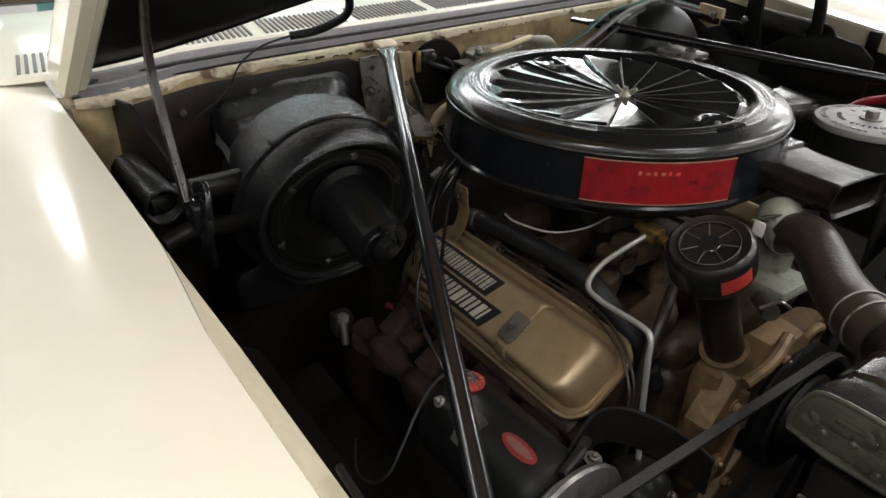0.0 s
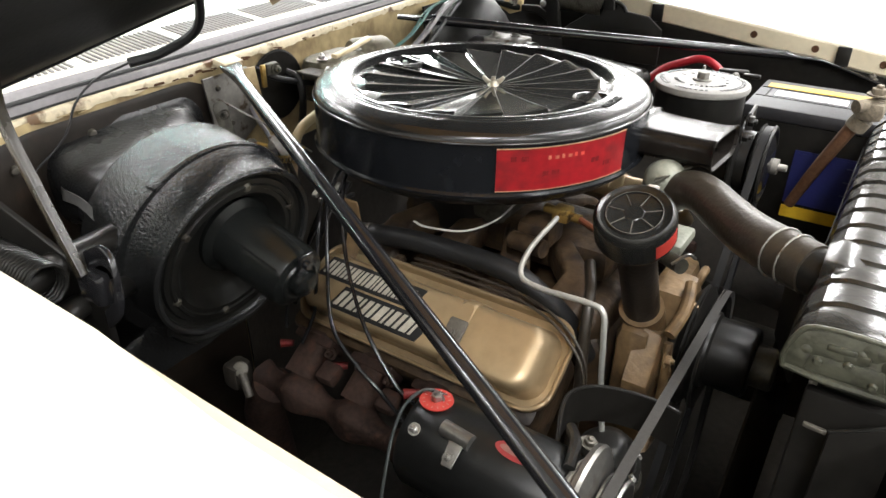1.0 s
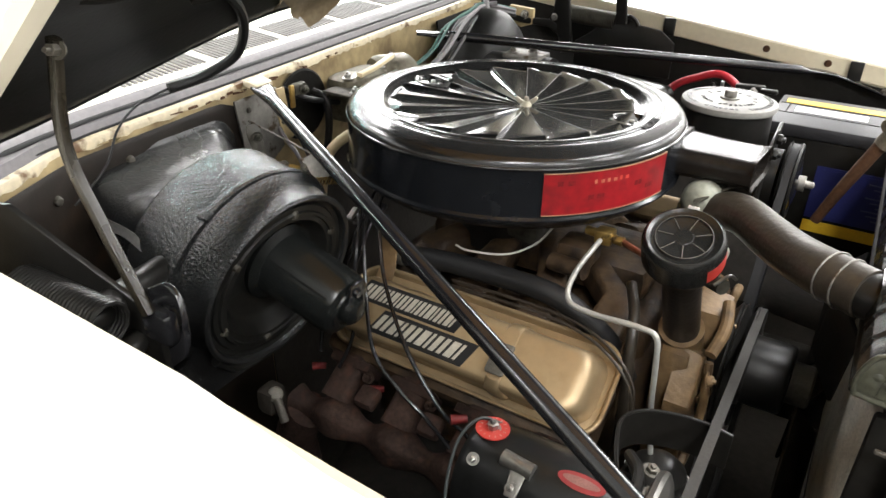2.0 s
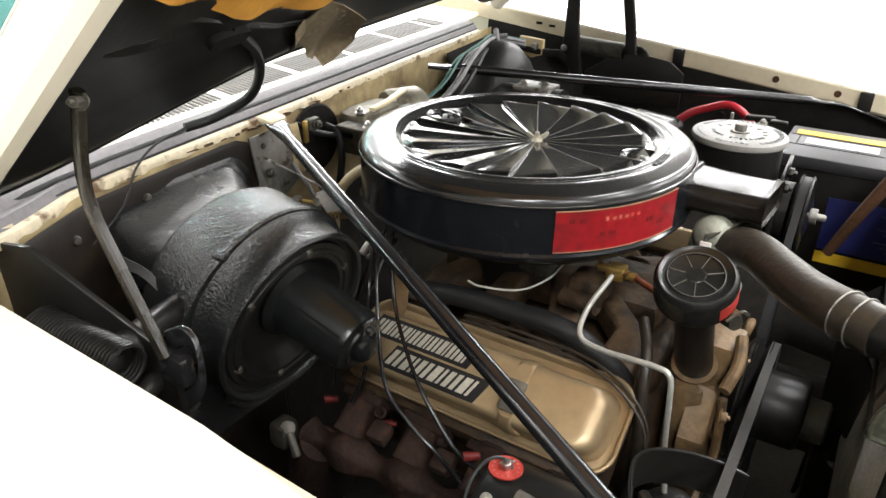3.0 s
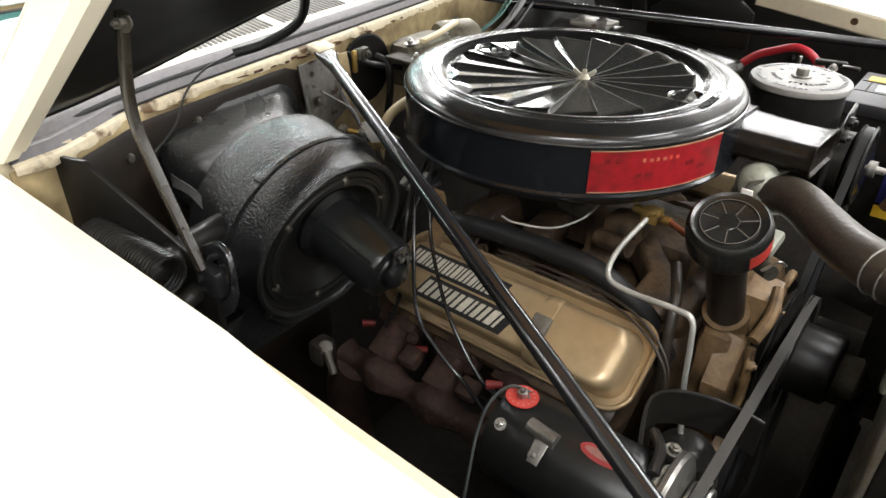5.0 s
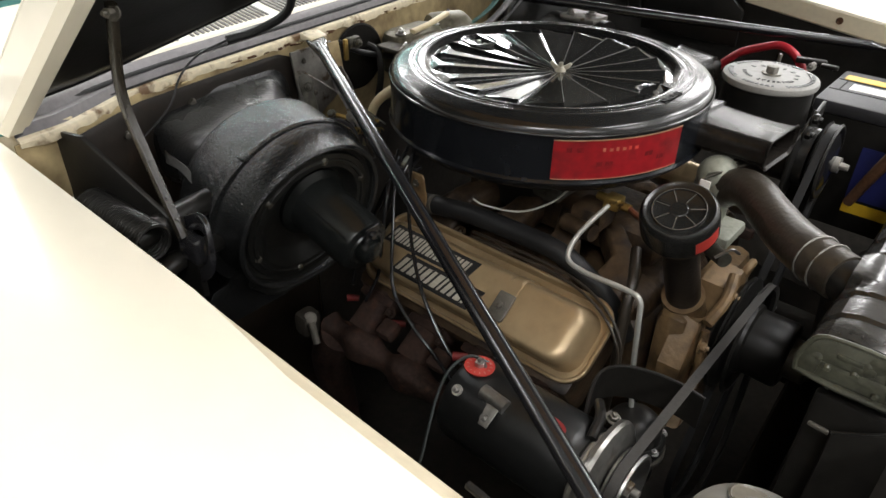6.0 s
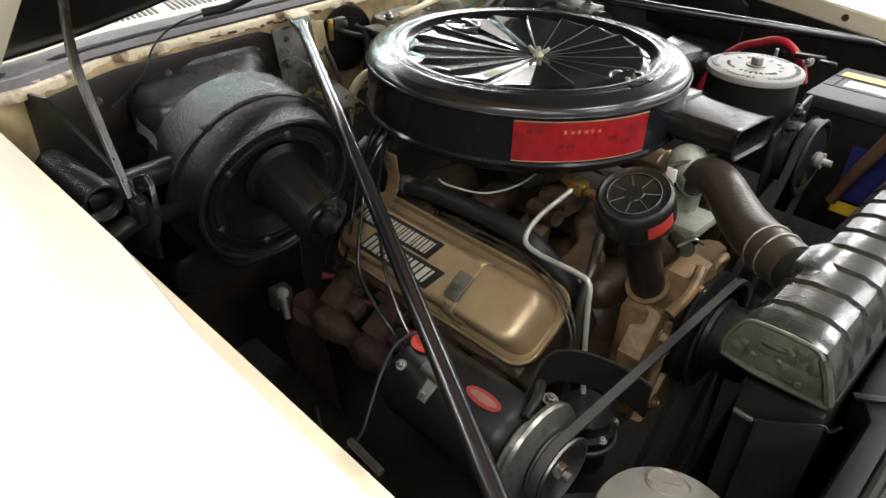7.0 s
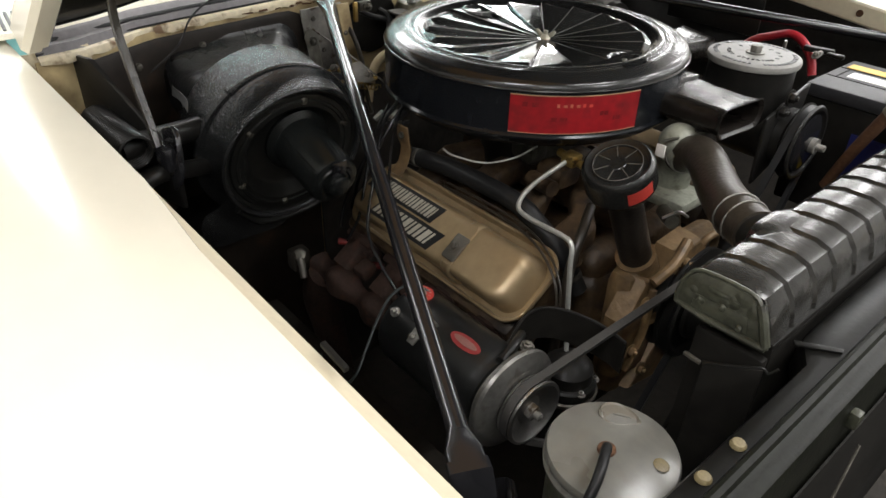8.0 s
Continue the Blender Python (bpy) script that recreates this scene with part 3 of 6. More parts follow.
# ---- hood ----
def hood():
    ob = thing("hood", (-0.3, 0, 1.09), "open cream hood with black underside and torn amber insulation", "hood")
    o = Vector((-0.305, 0.0, 1.088))
    e = Vector((-0.16, 1.2, 0.03)).normalized()
    f = Vector((math.cos(radians(39.5)), 0, math.sin(radians(39.5))))
    f = (f - e * f.dot(e)).normalized()
    m = f.cross(e).normalized()
    if m.z > 0:
        m = -m  # m points to the underside

    def P(a, b, c):
        return o + e * a + f * b + m * c
    L, W = 1.25, 0.695
    EDGE = W - 0.024
    us = [-EDGE + 2 * EDGE * i / 20 for i in range(21)]
    def hood_edge(a):
        t = max(0.0, min(1.0, (0.64 - abs(a)) / 0.40))
        return -0.034 + 0.106 * t * t * (3 - 2 * t)
    # outer skin
    part("outer_skin", sheet([[P(a, hood_edge(a) + (L - hood_edge(a)) * k / 10, -0.03 - 0.03 * (1 - (a / W) ** 2)) for k in range(11)] for a in us], 0.0015), CREAM, ob)
    # folded edges
    for s in (-1, 1):
        part("side_flange", sheet([[P(s * EDGE, b, -0.03), P(s * (EDGE + 0.003), b, 0.0), P(s * (EDGE - 0.003), b, 0.008), P(s * (EDGE - 0.018), b, 0.008), P(s * (EDGE - 0.021), b, 0.004), P(s * (W - 0.052), b, 0.004), P(s * (W - 0.058), b, -0.002), P(s * (W - 0.060), b, -0.022)]
                                   for b in [-0.045 + (L + 0.045) * k / 12 for k in range(13)]], 0.0015), CREAM, ob, "cream folded hood edge")
    # black inner panel
    rows = []
    for i in range(25):
        a = -(W - 0.058) + 2 * (W - 0.058) * i / 24
        row = []
        for k in range(27):
            b0 = hood_edge(a)
            b = b0 + (L - b0) * k / 26
            dip = 0.010 if 0.012 < b - b0 < 0.05 else 0.0
            rib = 0.010 * math.exp(-((b - 0.22) / 0.02) ** 2)
            row.append(P(a, b, -0.018 + dip + rib))
        rows.append(row)
    part("inner_panel", sheet(rows, 0.0015), SATIN, ob, "black painted underside", 50)
    part("rear_edge", tube([P(a, hood_edge(a), -0.02) for a in [-W + 0.06 + (2 * W - 0.12) * i / 24 for i in range(25)]], 0.006, 8, 3), RUBBER, ob)
    # amber insulation with a torn lower edge
    rnd = random.Random(11)
    edge = []
    for i in range(31):
        a = -0.62 + 0.44 * i / 30
        edge.append(0.290 - 0.100 * math.sin(min(1, max(0, (a + 0.64) / 0.42)) * 2.2) + rnd.uniform(-0.0012, 0.0012))
    rows = [[P(-0.62 + 0.44 * i / 30, edge[i] + (0.95 - edge[i]) * k / 12, -0.006 + 0.005 * math.sin(3 * k + i * 0.7) - (0.010 if k == 0 else 0)) for k in range(13)] for i in range(31)]
    part("insulation", sheet(rows, 0.006), AMBER, ob, "torn amber fibre insulation", 60)
    # stiffening ribs, access hole, torn paper flap
    part("long_rib", tube([P(-0.62, 0.235, -0.018), P(-0.50, 0.205, -0.018), P(-0.40, 0.168, -0.018), P(-0.28, 0.145, -0.018), P(0.1, 0.14, -0.018), P(0.6, 0.14, -0.018)], 0.005, 8, 8), SATIN, ob)
    part("short_rib", tube([P(-0.61, 0.20, -0.020), P(-0.57, 0.195, -0.016), P(-0.53, 0.19, -0.020)], 0.009, 8, 8), MATT, ob)
    part("access_hole", loft([[P(-0.445 + x, 0.17 + y, h) for x, y in rounded(0.05, 0.022, 0.010, 4)] for h in (-0.015, -0.008, -0.006)]), MATT, ob)
    rows = []
    for i in range(13):
        u = i / 12
        half = 0.060 * math.sin(math.pi * (0.16 + 0.78 * u)) ** 0.8
        row = []
        for k in range(11):
            v = -1 + 0.2 * k
            tear = 0.004 * math.sin(9 * u + 2 * v) + 0.003 * math.sin(23 * u)
            row.append(P(-0.266 + 0.054 * u + (half + tear) * v, 0.178 - 0.110 * u - 0.006 * v, -0.010 + 0.024 * max(0, v) ** 2 * (1 - 0.6 * u) + 0.010 * u * u + 0.003 * math.sin(5 * u + 3 * v)))
        rows.append(row)
    part("torn_flap", sheet(rows, 0.0012), FLAPPAPER, ob, "curled torn tan paper flap")
    part("torn_flap", sheet([[P(-0.330 + 0.040 * u + 0.016 * v, 0.150 - 0.052 * u + 0.010 * v, -0.004 - 0.008 * v + 0.004 * math.sin(4 * u)) for v in (0, 0.35, 0.7, 1)] for u in (0, 0.25, 0.5, 0.75, 1)], 0.0012), FLAPPAPER, ob)
    return ob, P


hood_ob, HP = hood()


# ---- braces from the cowl to the fenders ----
def brace(top, foot, tail=None, group="fender braces"):
    ob = thing("fender_brace", top, "long black enamelled steel rod bracing cowl and fender", "brace", group)
    top, foot = Vector(top), Vector(foot)
    d = (foot - top).normalized()
    part("rod", tube([top + d * 0.03, foot - d * 0.022], 0.0088, 16, smooth=False), ENAMEL, ob)
    n = Vector((0, 0, 1))
    w = d.cross(n).normalized()
    n2 = w.cross(d).normalized()
    for p, s in ((top, 1), (foot, -1)):
        q = p + d * (0.055 if s > 0 else -0.026)
        loops = []
        for t, hw, hh in ((0, 0.0088, 0.0088), (0.4, 0.012, 0.006), (0.7, 0.015, 0.0035), (1.3, 0.015, 0.003)):
            c = q.lerp(p, t)
            loops.append([c + w * x + n2 * y for x, y in rounded(hw * 2, hh * 2, min(hw, hh) * 0.98, 3)])
        part("flattened_end", loft(loops), ENAMEL, ob)
    tip = foot + d * 0.012
    if tail:
        # the flattened end bends and runs on along the inner fender
        tail = Vector(tail)
        mid = tip + d * 0.03
        up = Vector((0, 0, 1))
        loops = []
        for c, hw, dip in ((tip - d * 0.012, 0.015, 0), (tip, 0.015, 0), (mid, 0.015, -0.002), (mid.lerp(tail, 0.4), 0.014, -0.001), (tail, 0.013, 0)):
            loops.append([c + w * x + up * (y + dip) for x, y in rounded(hw * 2, 0.006, 0.0028, 3)])
        part("foot", loft(loops), ENAMEL, ob)
        part("foot_bolt", bolt(mid.lerp(tail, 0.8) + up * 0.002, up, 0.007, 0.006), SCREW, ob)
        return ob
    low = tip + Vector((0.03, -0.008, -0.09))
    part("foot", loft([[c + w * x * 2 + d * 0.0 + (d * y if k else n2 * y) for x, y in rounded(0.017, 0.006, 0.002, 2)] for k, c in ((0, tip - d * 0.01), (0, tip), (1, tip + Vector((0.004, 0, -0.012))), (1, low))]), ENAMEL, ob)
    return ob


brace((-0.319, -0.198, 1.024), (0.462, -0.584, 0.897))
brace((-0.320, 0.224, 1.025), (0.300, 0.6315, 0.9606), (0.452, 0.640, 0.926))


# ---- air cleaner ----
AC = Vector((-0.019, -0.006, 0))


def air_cleaner():
    ob = thing("air_cleaner", (AC.x, AC.y, 0.86), "large round gloss black air cleaner with finned lid and red plate", "air cleaner")
    body = [(0.0, 0.875), (0.125, 0.875), (0.13, 0.885), (0.19, 0.905), (0.220, 0.915), (0.231, 0.924), (0.2355, 0.929), (0.2385, 0.932), (0.2385, 0.934), (0.2355, 0.937), (0.2350, 0.94), (0.2347, 0.9965), (0.20, 0.997), (0.0, 0.995)]
    part("canister", lathe(body, (AC.x, AC.y, 0), seg=128), CANISTER, ob)
    part("base", lathe([(0.0, 0.80), (0.075, 0.80), (0.08, 0.86), (0.12, 0.88), (0, 0.88)], (AC.x, AC.y, 0), seg=48), SATIN, ob)
    lid = [(0.2350, 0.9950), (0.2365, 0.9958), (0.2370, 0.9972), (0.2364, 0.9986), (0.2354, 0.9992), (0.2350, 1.0012), (0.2336, 1.0046), (0.2308, 1.0076), (0.2268, 1.0098), (0.2220, 1.0112), (0.2100, 1.0136), (0.2036, 1.0146), (0.2024, 1.0141), (0.2012, 1.0148), (0.1988, 1.0150), (0.1976, 1.0145), (0.1964, 1.0151), (0.1905, 1.0152), (0.1862, 1.0145), (0.1825, 1.0122), (0.1792, 1.0090), (0.1755, 1.0073)]
    part("lid_rim", lathe(lid, (AC.x, AC.y, 0), seg=160), RIM, ob)
    # turbine-like lid: each blade rises to a ridge and drops to the next
    bm = bmesh.new()
    n, sub = 18, 3
    turn = radians(10)
    c = Vector((AC.x, AC.y, 0))
    hub = Vector((0.017, 0.005, 0))
    radii = (0.012, 0.05, 0.10, 0.14, 0.160, 0.1655, 0.169, 0.1755)
    rings = []

    def fin_height(r, t):
        edge = 1.0 if r < 0.165 else max(0.0, (0.1755 - r) / 0.0105)
        dish = 1.0005 + 0.0065 * (r / 0.17) ** 2
        return dish + 0.0062 * (r / 0.165) * t * edge
    for r in radii:
        ring = []
        for k in range(n):
            for j in range(sub + 2):
                f = min(j / sub, 0.985) if j <= sub else 1.0 - 0.004
                a = 2 * math.pi * (k + f) / n + turn
                t = min(j / sub, 1.0) if j <= sub else 0.0
                ring.append(bm.verts.new(c + hub * (1 - r / 0.1755) + Vector((r * math.cos(a), r * math.sin(a), fin_height(r, t)))))
        rings.append(ring)
    m = len(rings[0])
    for p, q in zip(rings, rings[1:]):
        for i in range(m):
            j = (i + 1) % m
            bm.faces.new((p[i], p[j], q[j], q[i]))
    bm.faces.new(rings[0][::-1])
    part("finned_lid", bm, FINBLACK, ob, "gloss black lid pressed into radial fins", 20)
    # thin pale metal line along each ridge
    for k in range(n):
        a = 2 * math.pi * (k + 0.985) / n + turn
        pts = [c + hub * (1 - r / 0.1755) + Vector((r * math.cos(a), r * math.sin(a), fin_height(r, 1.0) + 0.0003)) for r in (0.012, 0.05, 0.10, 0.162)]
        part("ridge", tube(pts, 0.0004, 6, 3), RIDGE, ob)
    c = c + hub
    # wing nut in the middle
    nut = joined(lathe([(0, 0.99), (0.010, 0.99), (0.008, 1.002), (0.005, 1.007), (0.0032, 1.0075), (0.0032, 1.013), (0, 1.014)], c, seg=16))
    for sgn in (1, -1):
        wing = [c + Vector((sgn * x, sgn * 0.35 * x, z)) for x, z in ((0.003, 1.001), (0.011, 1.005), (0.0155, 1.012), (0.0125, 1.0145), (0.007, 1.010), (0.003, 1.008))]
        nut = joined(nut, slab(wing, (-0.0009 * sgn, 0.0026 * sgn, 0), 0.0006))
    part("wing_nut", nut, WINGNUT, ob, "pale brass wing nut")
    # dished pockets with clip studs
    for x, y in ((0.153, -0.008), (-0.164, 0.009)):
        p = Vector((x, y, 0))
        part("pocket", lathe([(0.031, 1.003), (0.0285, 1.0112), (0.025, 1.0115), (0.021, 1.0075), (0.018, 1.002), (0, 1.0012)], p, seg=28), GLOSS, ob)
        part("stud", joined(lathe([(0, 0.998), (0.0035, 0.998), (0.0035, 1.010), (0, 1.011)], p, seg=10), lathe([(0, 0.998), (0.003, 0.998), (0.003, 1.006), (0, 1.007)], p + Vector((0.009, 0.004, 0)), seg=10)), STEEL, ob)
    # red plate on the side
    def band(a0, a1, z0, z1, r, n=20, th=0.0012):
        b = bmesh.new()
        g = []
        for i in range(n + 1):
            a = radians(a0 + (a1 - a0) * i / n)
            g.append([b.verts.new((AC.x + rr * math.cos(a), AC.y + rr * math.sin(a), z)) for rr, z in ((r, z0), (r + th, z0), (r + th, z1), (r, z1))])
        for p, q in zip(g, g[1:]):
            for i in range(4):
                j = (i + 1) % 4
                b.faces.new((p[i], p[j], q[j], q[i]))
        b.faces.new(g[0][::-1])
        b.faces.new(g[-1])
        return b
    plate = part("name_plate", band(-54.5, -10.3, 0.9395, 0.9925, 0.2352), RED, ob, "worn red enamel name plate with gilt edge")
    for z0, z1 in ((0.9395, 0.9405), (0.9916, 0.9927)):
        part("gilt_edge", band(-54.5, -10.3, z0, z1, 0.2358, th=0.0012), GILT, plate)
    for i in range(6):
        a = -39.5 + 2.1 * i
        part("rubbed_bar", band(a, a + 0.9 + 0.3 * (i % 2), 0.9765, 0.9815 - 0.001 * (i % 2), 0.2362, 2, 0.0003), OLDGILT if i < 4 else GOLDLINE, plate)
    for a, z, w in ((-50.5, 0.9765, 1.6), (-47.5, 0.9765, 2.2), (-41.0, 0.9570, 1.8), (-38.2, 0.9572, 2.4), (-25.0, 0.9640, 3.0), (-20.0, 0.9560, 3.4)):
        part("rubbed_bar", band(a, a + w, z, z + 0.006, 0.2361, 3, 0.0003), STAIN, plate)
    # raised word on the rim
    bw = letters("FRONT", 0.0150, 0.0006, Matrix(((0, -1, 0, 0.182), (1, 0, 0, -0.022), (0, 0, 1, 1.0153), (0, 0, 0, 1))))
    part("raised_word", bw, GLOSS, ob, "pressed word FRONT on the rim")
    # twin intake snouts
    for y0, yaw in ((0.052, -4), (0.17, 72)):
        t = radians(yaw)
        d = Vector((math.cos(t), math.sin(t), 0))
        w = Vector((-d.y, d.x, 0))
        start = Vector((AC.x, AC.y, -0.005)) + d * 0.193 + w * (0.079 if yaw < 20 else 0.0)
        loops = []
        for s, ww, hh, z in ((-0.04, 0.128, 0.040, 0.962), (0.010, 0.122, 0.042, 0.963), (0.018, 0.118, 0.0435, 0.963), (0.022, 0.117, 0.0450, 0.963), (0.027, 0.117, 0.0450, 0.963), (0.030, 0.104, 0.0385, 0.963), (0.060, 0.100, 0.0370, 0.963), (0.100, 0.096, 0.0365, 0.9635), (0.124, 0.096, 0.0375, 0.964), (0.131, 0.099, 0.0405, 0.964), (0.134, 0.102, 0.0430, 0.964), (0.1345, 0.099, 0.0410, 0.964), (0.131, 0.091, 0.0335, 0.964), (0.03, 0.090, 0.0330, 0.963)):
            cc = start + d * s + Vector((0, 0, z))
            loops.append([cc + w * x + Vector((0, 0, y)) for x, y in rounded(ww, hh, 0.015, 6)])
        part("intake_snout", loft(loops), SNOUT, ob, "gloss black rectangular intake snout")
    return ob


air_cleaner()


# ---- engine ----
def engine():
    ob = thing("engine_block", (0.05, 0, 0.4), "gold painted cast iron V8 engine with rust and grime", "engine")
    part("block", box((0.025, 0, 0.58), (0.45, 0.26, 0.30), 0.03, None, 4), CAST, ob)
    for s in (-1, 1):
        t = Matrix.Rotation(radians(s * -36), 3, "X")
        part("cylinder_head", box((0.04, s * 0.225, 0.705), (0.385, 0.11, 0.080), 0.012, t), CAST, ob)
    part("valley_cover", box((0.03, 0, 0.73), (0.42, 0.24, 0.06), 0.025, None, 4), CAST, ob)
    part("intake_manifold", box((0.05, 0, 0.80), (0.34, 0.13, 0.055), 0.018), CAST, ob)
    for i in range(4):
        x = -0.09 + 0.095 * i
        for s in (-1, 1):
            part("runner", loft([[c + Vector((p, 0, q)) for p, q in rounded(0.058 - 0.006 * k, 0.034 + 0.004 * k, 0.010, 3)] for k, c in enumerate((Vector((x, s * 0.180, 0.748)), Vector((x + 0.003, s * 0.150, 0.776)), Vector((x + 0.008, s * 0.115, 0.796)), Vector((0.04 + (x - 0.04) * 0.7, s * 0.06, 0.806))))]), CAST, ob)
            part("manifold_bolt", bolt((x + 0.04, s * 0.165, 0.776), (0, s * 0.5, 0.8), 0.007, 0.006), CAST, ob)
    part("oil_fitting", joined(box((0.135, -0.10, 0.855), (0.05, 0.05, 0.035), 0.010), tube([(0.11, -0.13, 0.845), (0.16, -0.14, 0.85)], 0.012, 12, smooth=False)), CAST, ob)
    part("carburetor", joined(box((-0.015, 0, 0.845), (0.15, 0.14, 0.05), 0.012), box((0.04, -0.06, 0.85), (0.05, 0.04, 0.04), 0.01)), GRIMEGREY, ob, "grimy alloy carburetor")
    rx = lambda a: Matrix.Rotation(radians(a), 3, "X")
    part("timing_cover", box((0.282, 0.0, 0.65), (0.05, 0.25, 0.23), 0.022), GOLDCAST, ob, "tan gold painted front cover casting")

    def cast(pts, depth, rim=0.006):
        """A flat-faced boss with sloping sides, its outline given as (y, z) at its front."""
        cy, cz = sum(p[0] for p in pts) / len(pts), sum(p[1] for p in pts) / len(pts)
        x1 = 0.305 + depth
        rings = []
        for x, k in ((0.285, 1.12), (x1 - rim, 1.05), (x1 - rim * 0.3, 1.0), (x1, 0.90)):
            rings.append([(x, cy + (y - cy) * k, cz + (z - cz) * k) for y, z in pts])
        return loft(rings)
    for outline, depth in (([(-0.135, 0.60), (-0.070, 0.585), (-0.050, 0.66), (-0.060, 0.735), (-0.105, 0.755), (-0.140, 0.70)], 0.012),
                           ([(-0.055, 0.735), (0.010, 0.720), (0.030, 0.765), (0.005, 0.790), (-0.045, 0.785)], 0.020),
                           ([(-0.020, 0.640), (0.035, 0.640), (0.045, 0.700), (0.0, 0.715), (-0.030, 0.690)], 0.026),
                           ([(-0.10, 0.56), (-0.02, 0.545), (0.0, 0.60), (-0.05, 0.62)], 0.018)):
        part("cover_boss", cast(outline, depth), GOLDCAST, ob, sharp=25)
    for y0, z0, y1, z1, r in ((-0.125, 0.615, -0.095, 0.745, 0.006), (-0.06, 0.70, 0.02, 0.725, 0.007), (-0.045, 0.66, 0.03, 0.655, 0.006), (-0.10, 0.76, -0.03, 0.80, 0.008), (-0.105, 0.69, -0.055, 0.70, 0.006)):
        part("cover_rib", tube([(0.322, y0, z0), (0.328, (y0 + y1) / 2, (z0 + z1) / 2), (0.322, y1, z1)], r, 10, 5), GOLDCAST, ob)
    ear = [Vector((0.318 + 0.004 * math.sin(t), 0.040 + 0.019 * math.cos(t), 0.768 + 0.016 * math.sin(t))) for t in [2 * math.pi * k / 16 for k in range(17)]]
    part("lifting_ear", tube(ear, 0.0060, 10, 3), GOLDCAST, ob, "cast lifting ear with an open eye")
    part("ear_web", box((0.312, 0.020, 0.745), (0.018, 0.055, 0.020), 0.006, rx(18)), GOLDCAST, ob)
    for y, z in ((-0.118, 0.735), (-0.09, 0.60), (0.03, 0.715), (-0.02, 0.655), (-0.128, 0.655), (-0.035, 0.770), (0.012, 0.745)):
        part("cover_bolt", bolt((0.326, y, z), (1, 0, 0.1), 0.007, 0.007), GOLDCAST, ob)
    part("water_pump", lathe([(0.0, 0), (0.05, 0), (0.055, 0.01), (0.05, 0.03), (0.032, 0.04), (0.03, 0.06), (0, 0.06)], (0.30, -0.005, 0.69), (1, 0, 0), 28), GOLDCAST, ob)
    part("thermostat_housing", joined(tube([(0.243, 0.030, 0.83), (0.248, 0.022, 0.875), (0.254, 0.008, 0.905)], 0.027, 20, 6), lathe([(0, -0.028), (0.014, -0.0243), (0.0243, -0.014), (0.028, 0), (0.0243, 0.014), (0.014, 0.0243), (0, 0.028)], (0.257, 0.002, 0.918), (0.3, -0.6, 0.5), 24), tube([(0.257, 0.002, 0.912), (0.280, -0.011, 0.904)], 0.022, 18, smooth=False), box((0.255, 0.01, 0.835), (0.09, 0.07, 0.018), 0.006)), THERMO, ob, "grey-green cast thermostat housing")
    rnd = random.Random(3)
    for s in (-1, 1):
        loops = []
        for k in range(29):
            x = -0.17 + 0.39 * k / 28
            near_port = math.cos((x - 0.0) / 0.097 * 2 * math.pi) * 0.5 + 0.5
            hw, hh = 0.028 + 0.022 * near_port, 0.030 + 0.022 * near_port
            loops.append([Vector((x, s * (0.332 + 0.006 * near_port) + p, 0.622 + 0.014 * near_port + q)) for p, q in rounded(hw, hh, 0.012, 3)])
        part("exhaust_manifold", loft(loops), RUST, ob, "rusty brown exhaust manifold", 45)
        for x in (-0.1, 0.0, 0.1, 0.19):
            part("exhaust_port", loft([[Vector((x, s * y, z)) + Vector((p, s * q * 0.75, q * 0.65)) for p, q in rounded(ww, ww * 0.85, 0.010, 3)] for y, z, ww in ((0.262, 0.70, 0.046), (0.295, 0.683, 0.040), (0.325, 0.655, 0.046))]), RUST, ob)
            part("port_flange", box((x, s * 0.285, 0.685), (0.066, 0.014, 0.044), 0.004, Matrix.Rotation(radians(s * -36), 3, "X")), RUST, ob)
            part("flange_bolt", bolt((x + 0.034, s * 0.300, 0.690), (0, s, 0.4), 0.006, 0.008), RUST, ob)
            part("heat_shield", box((x + 0.045, s * 0.318, 0.672), (0.030, 0.030, 0.020), 0.006, Matrix.Rotation(radians(s * -25 + 40 * x), 3, "X")), RUST, ob)
    return ob


engine()


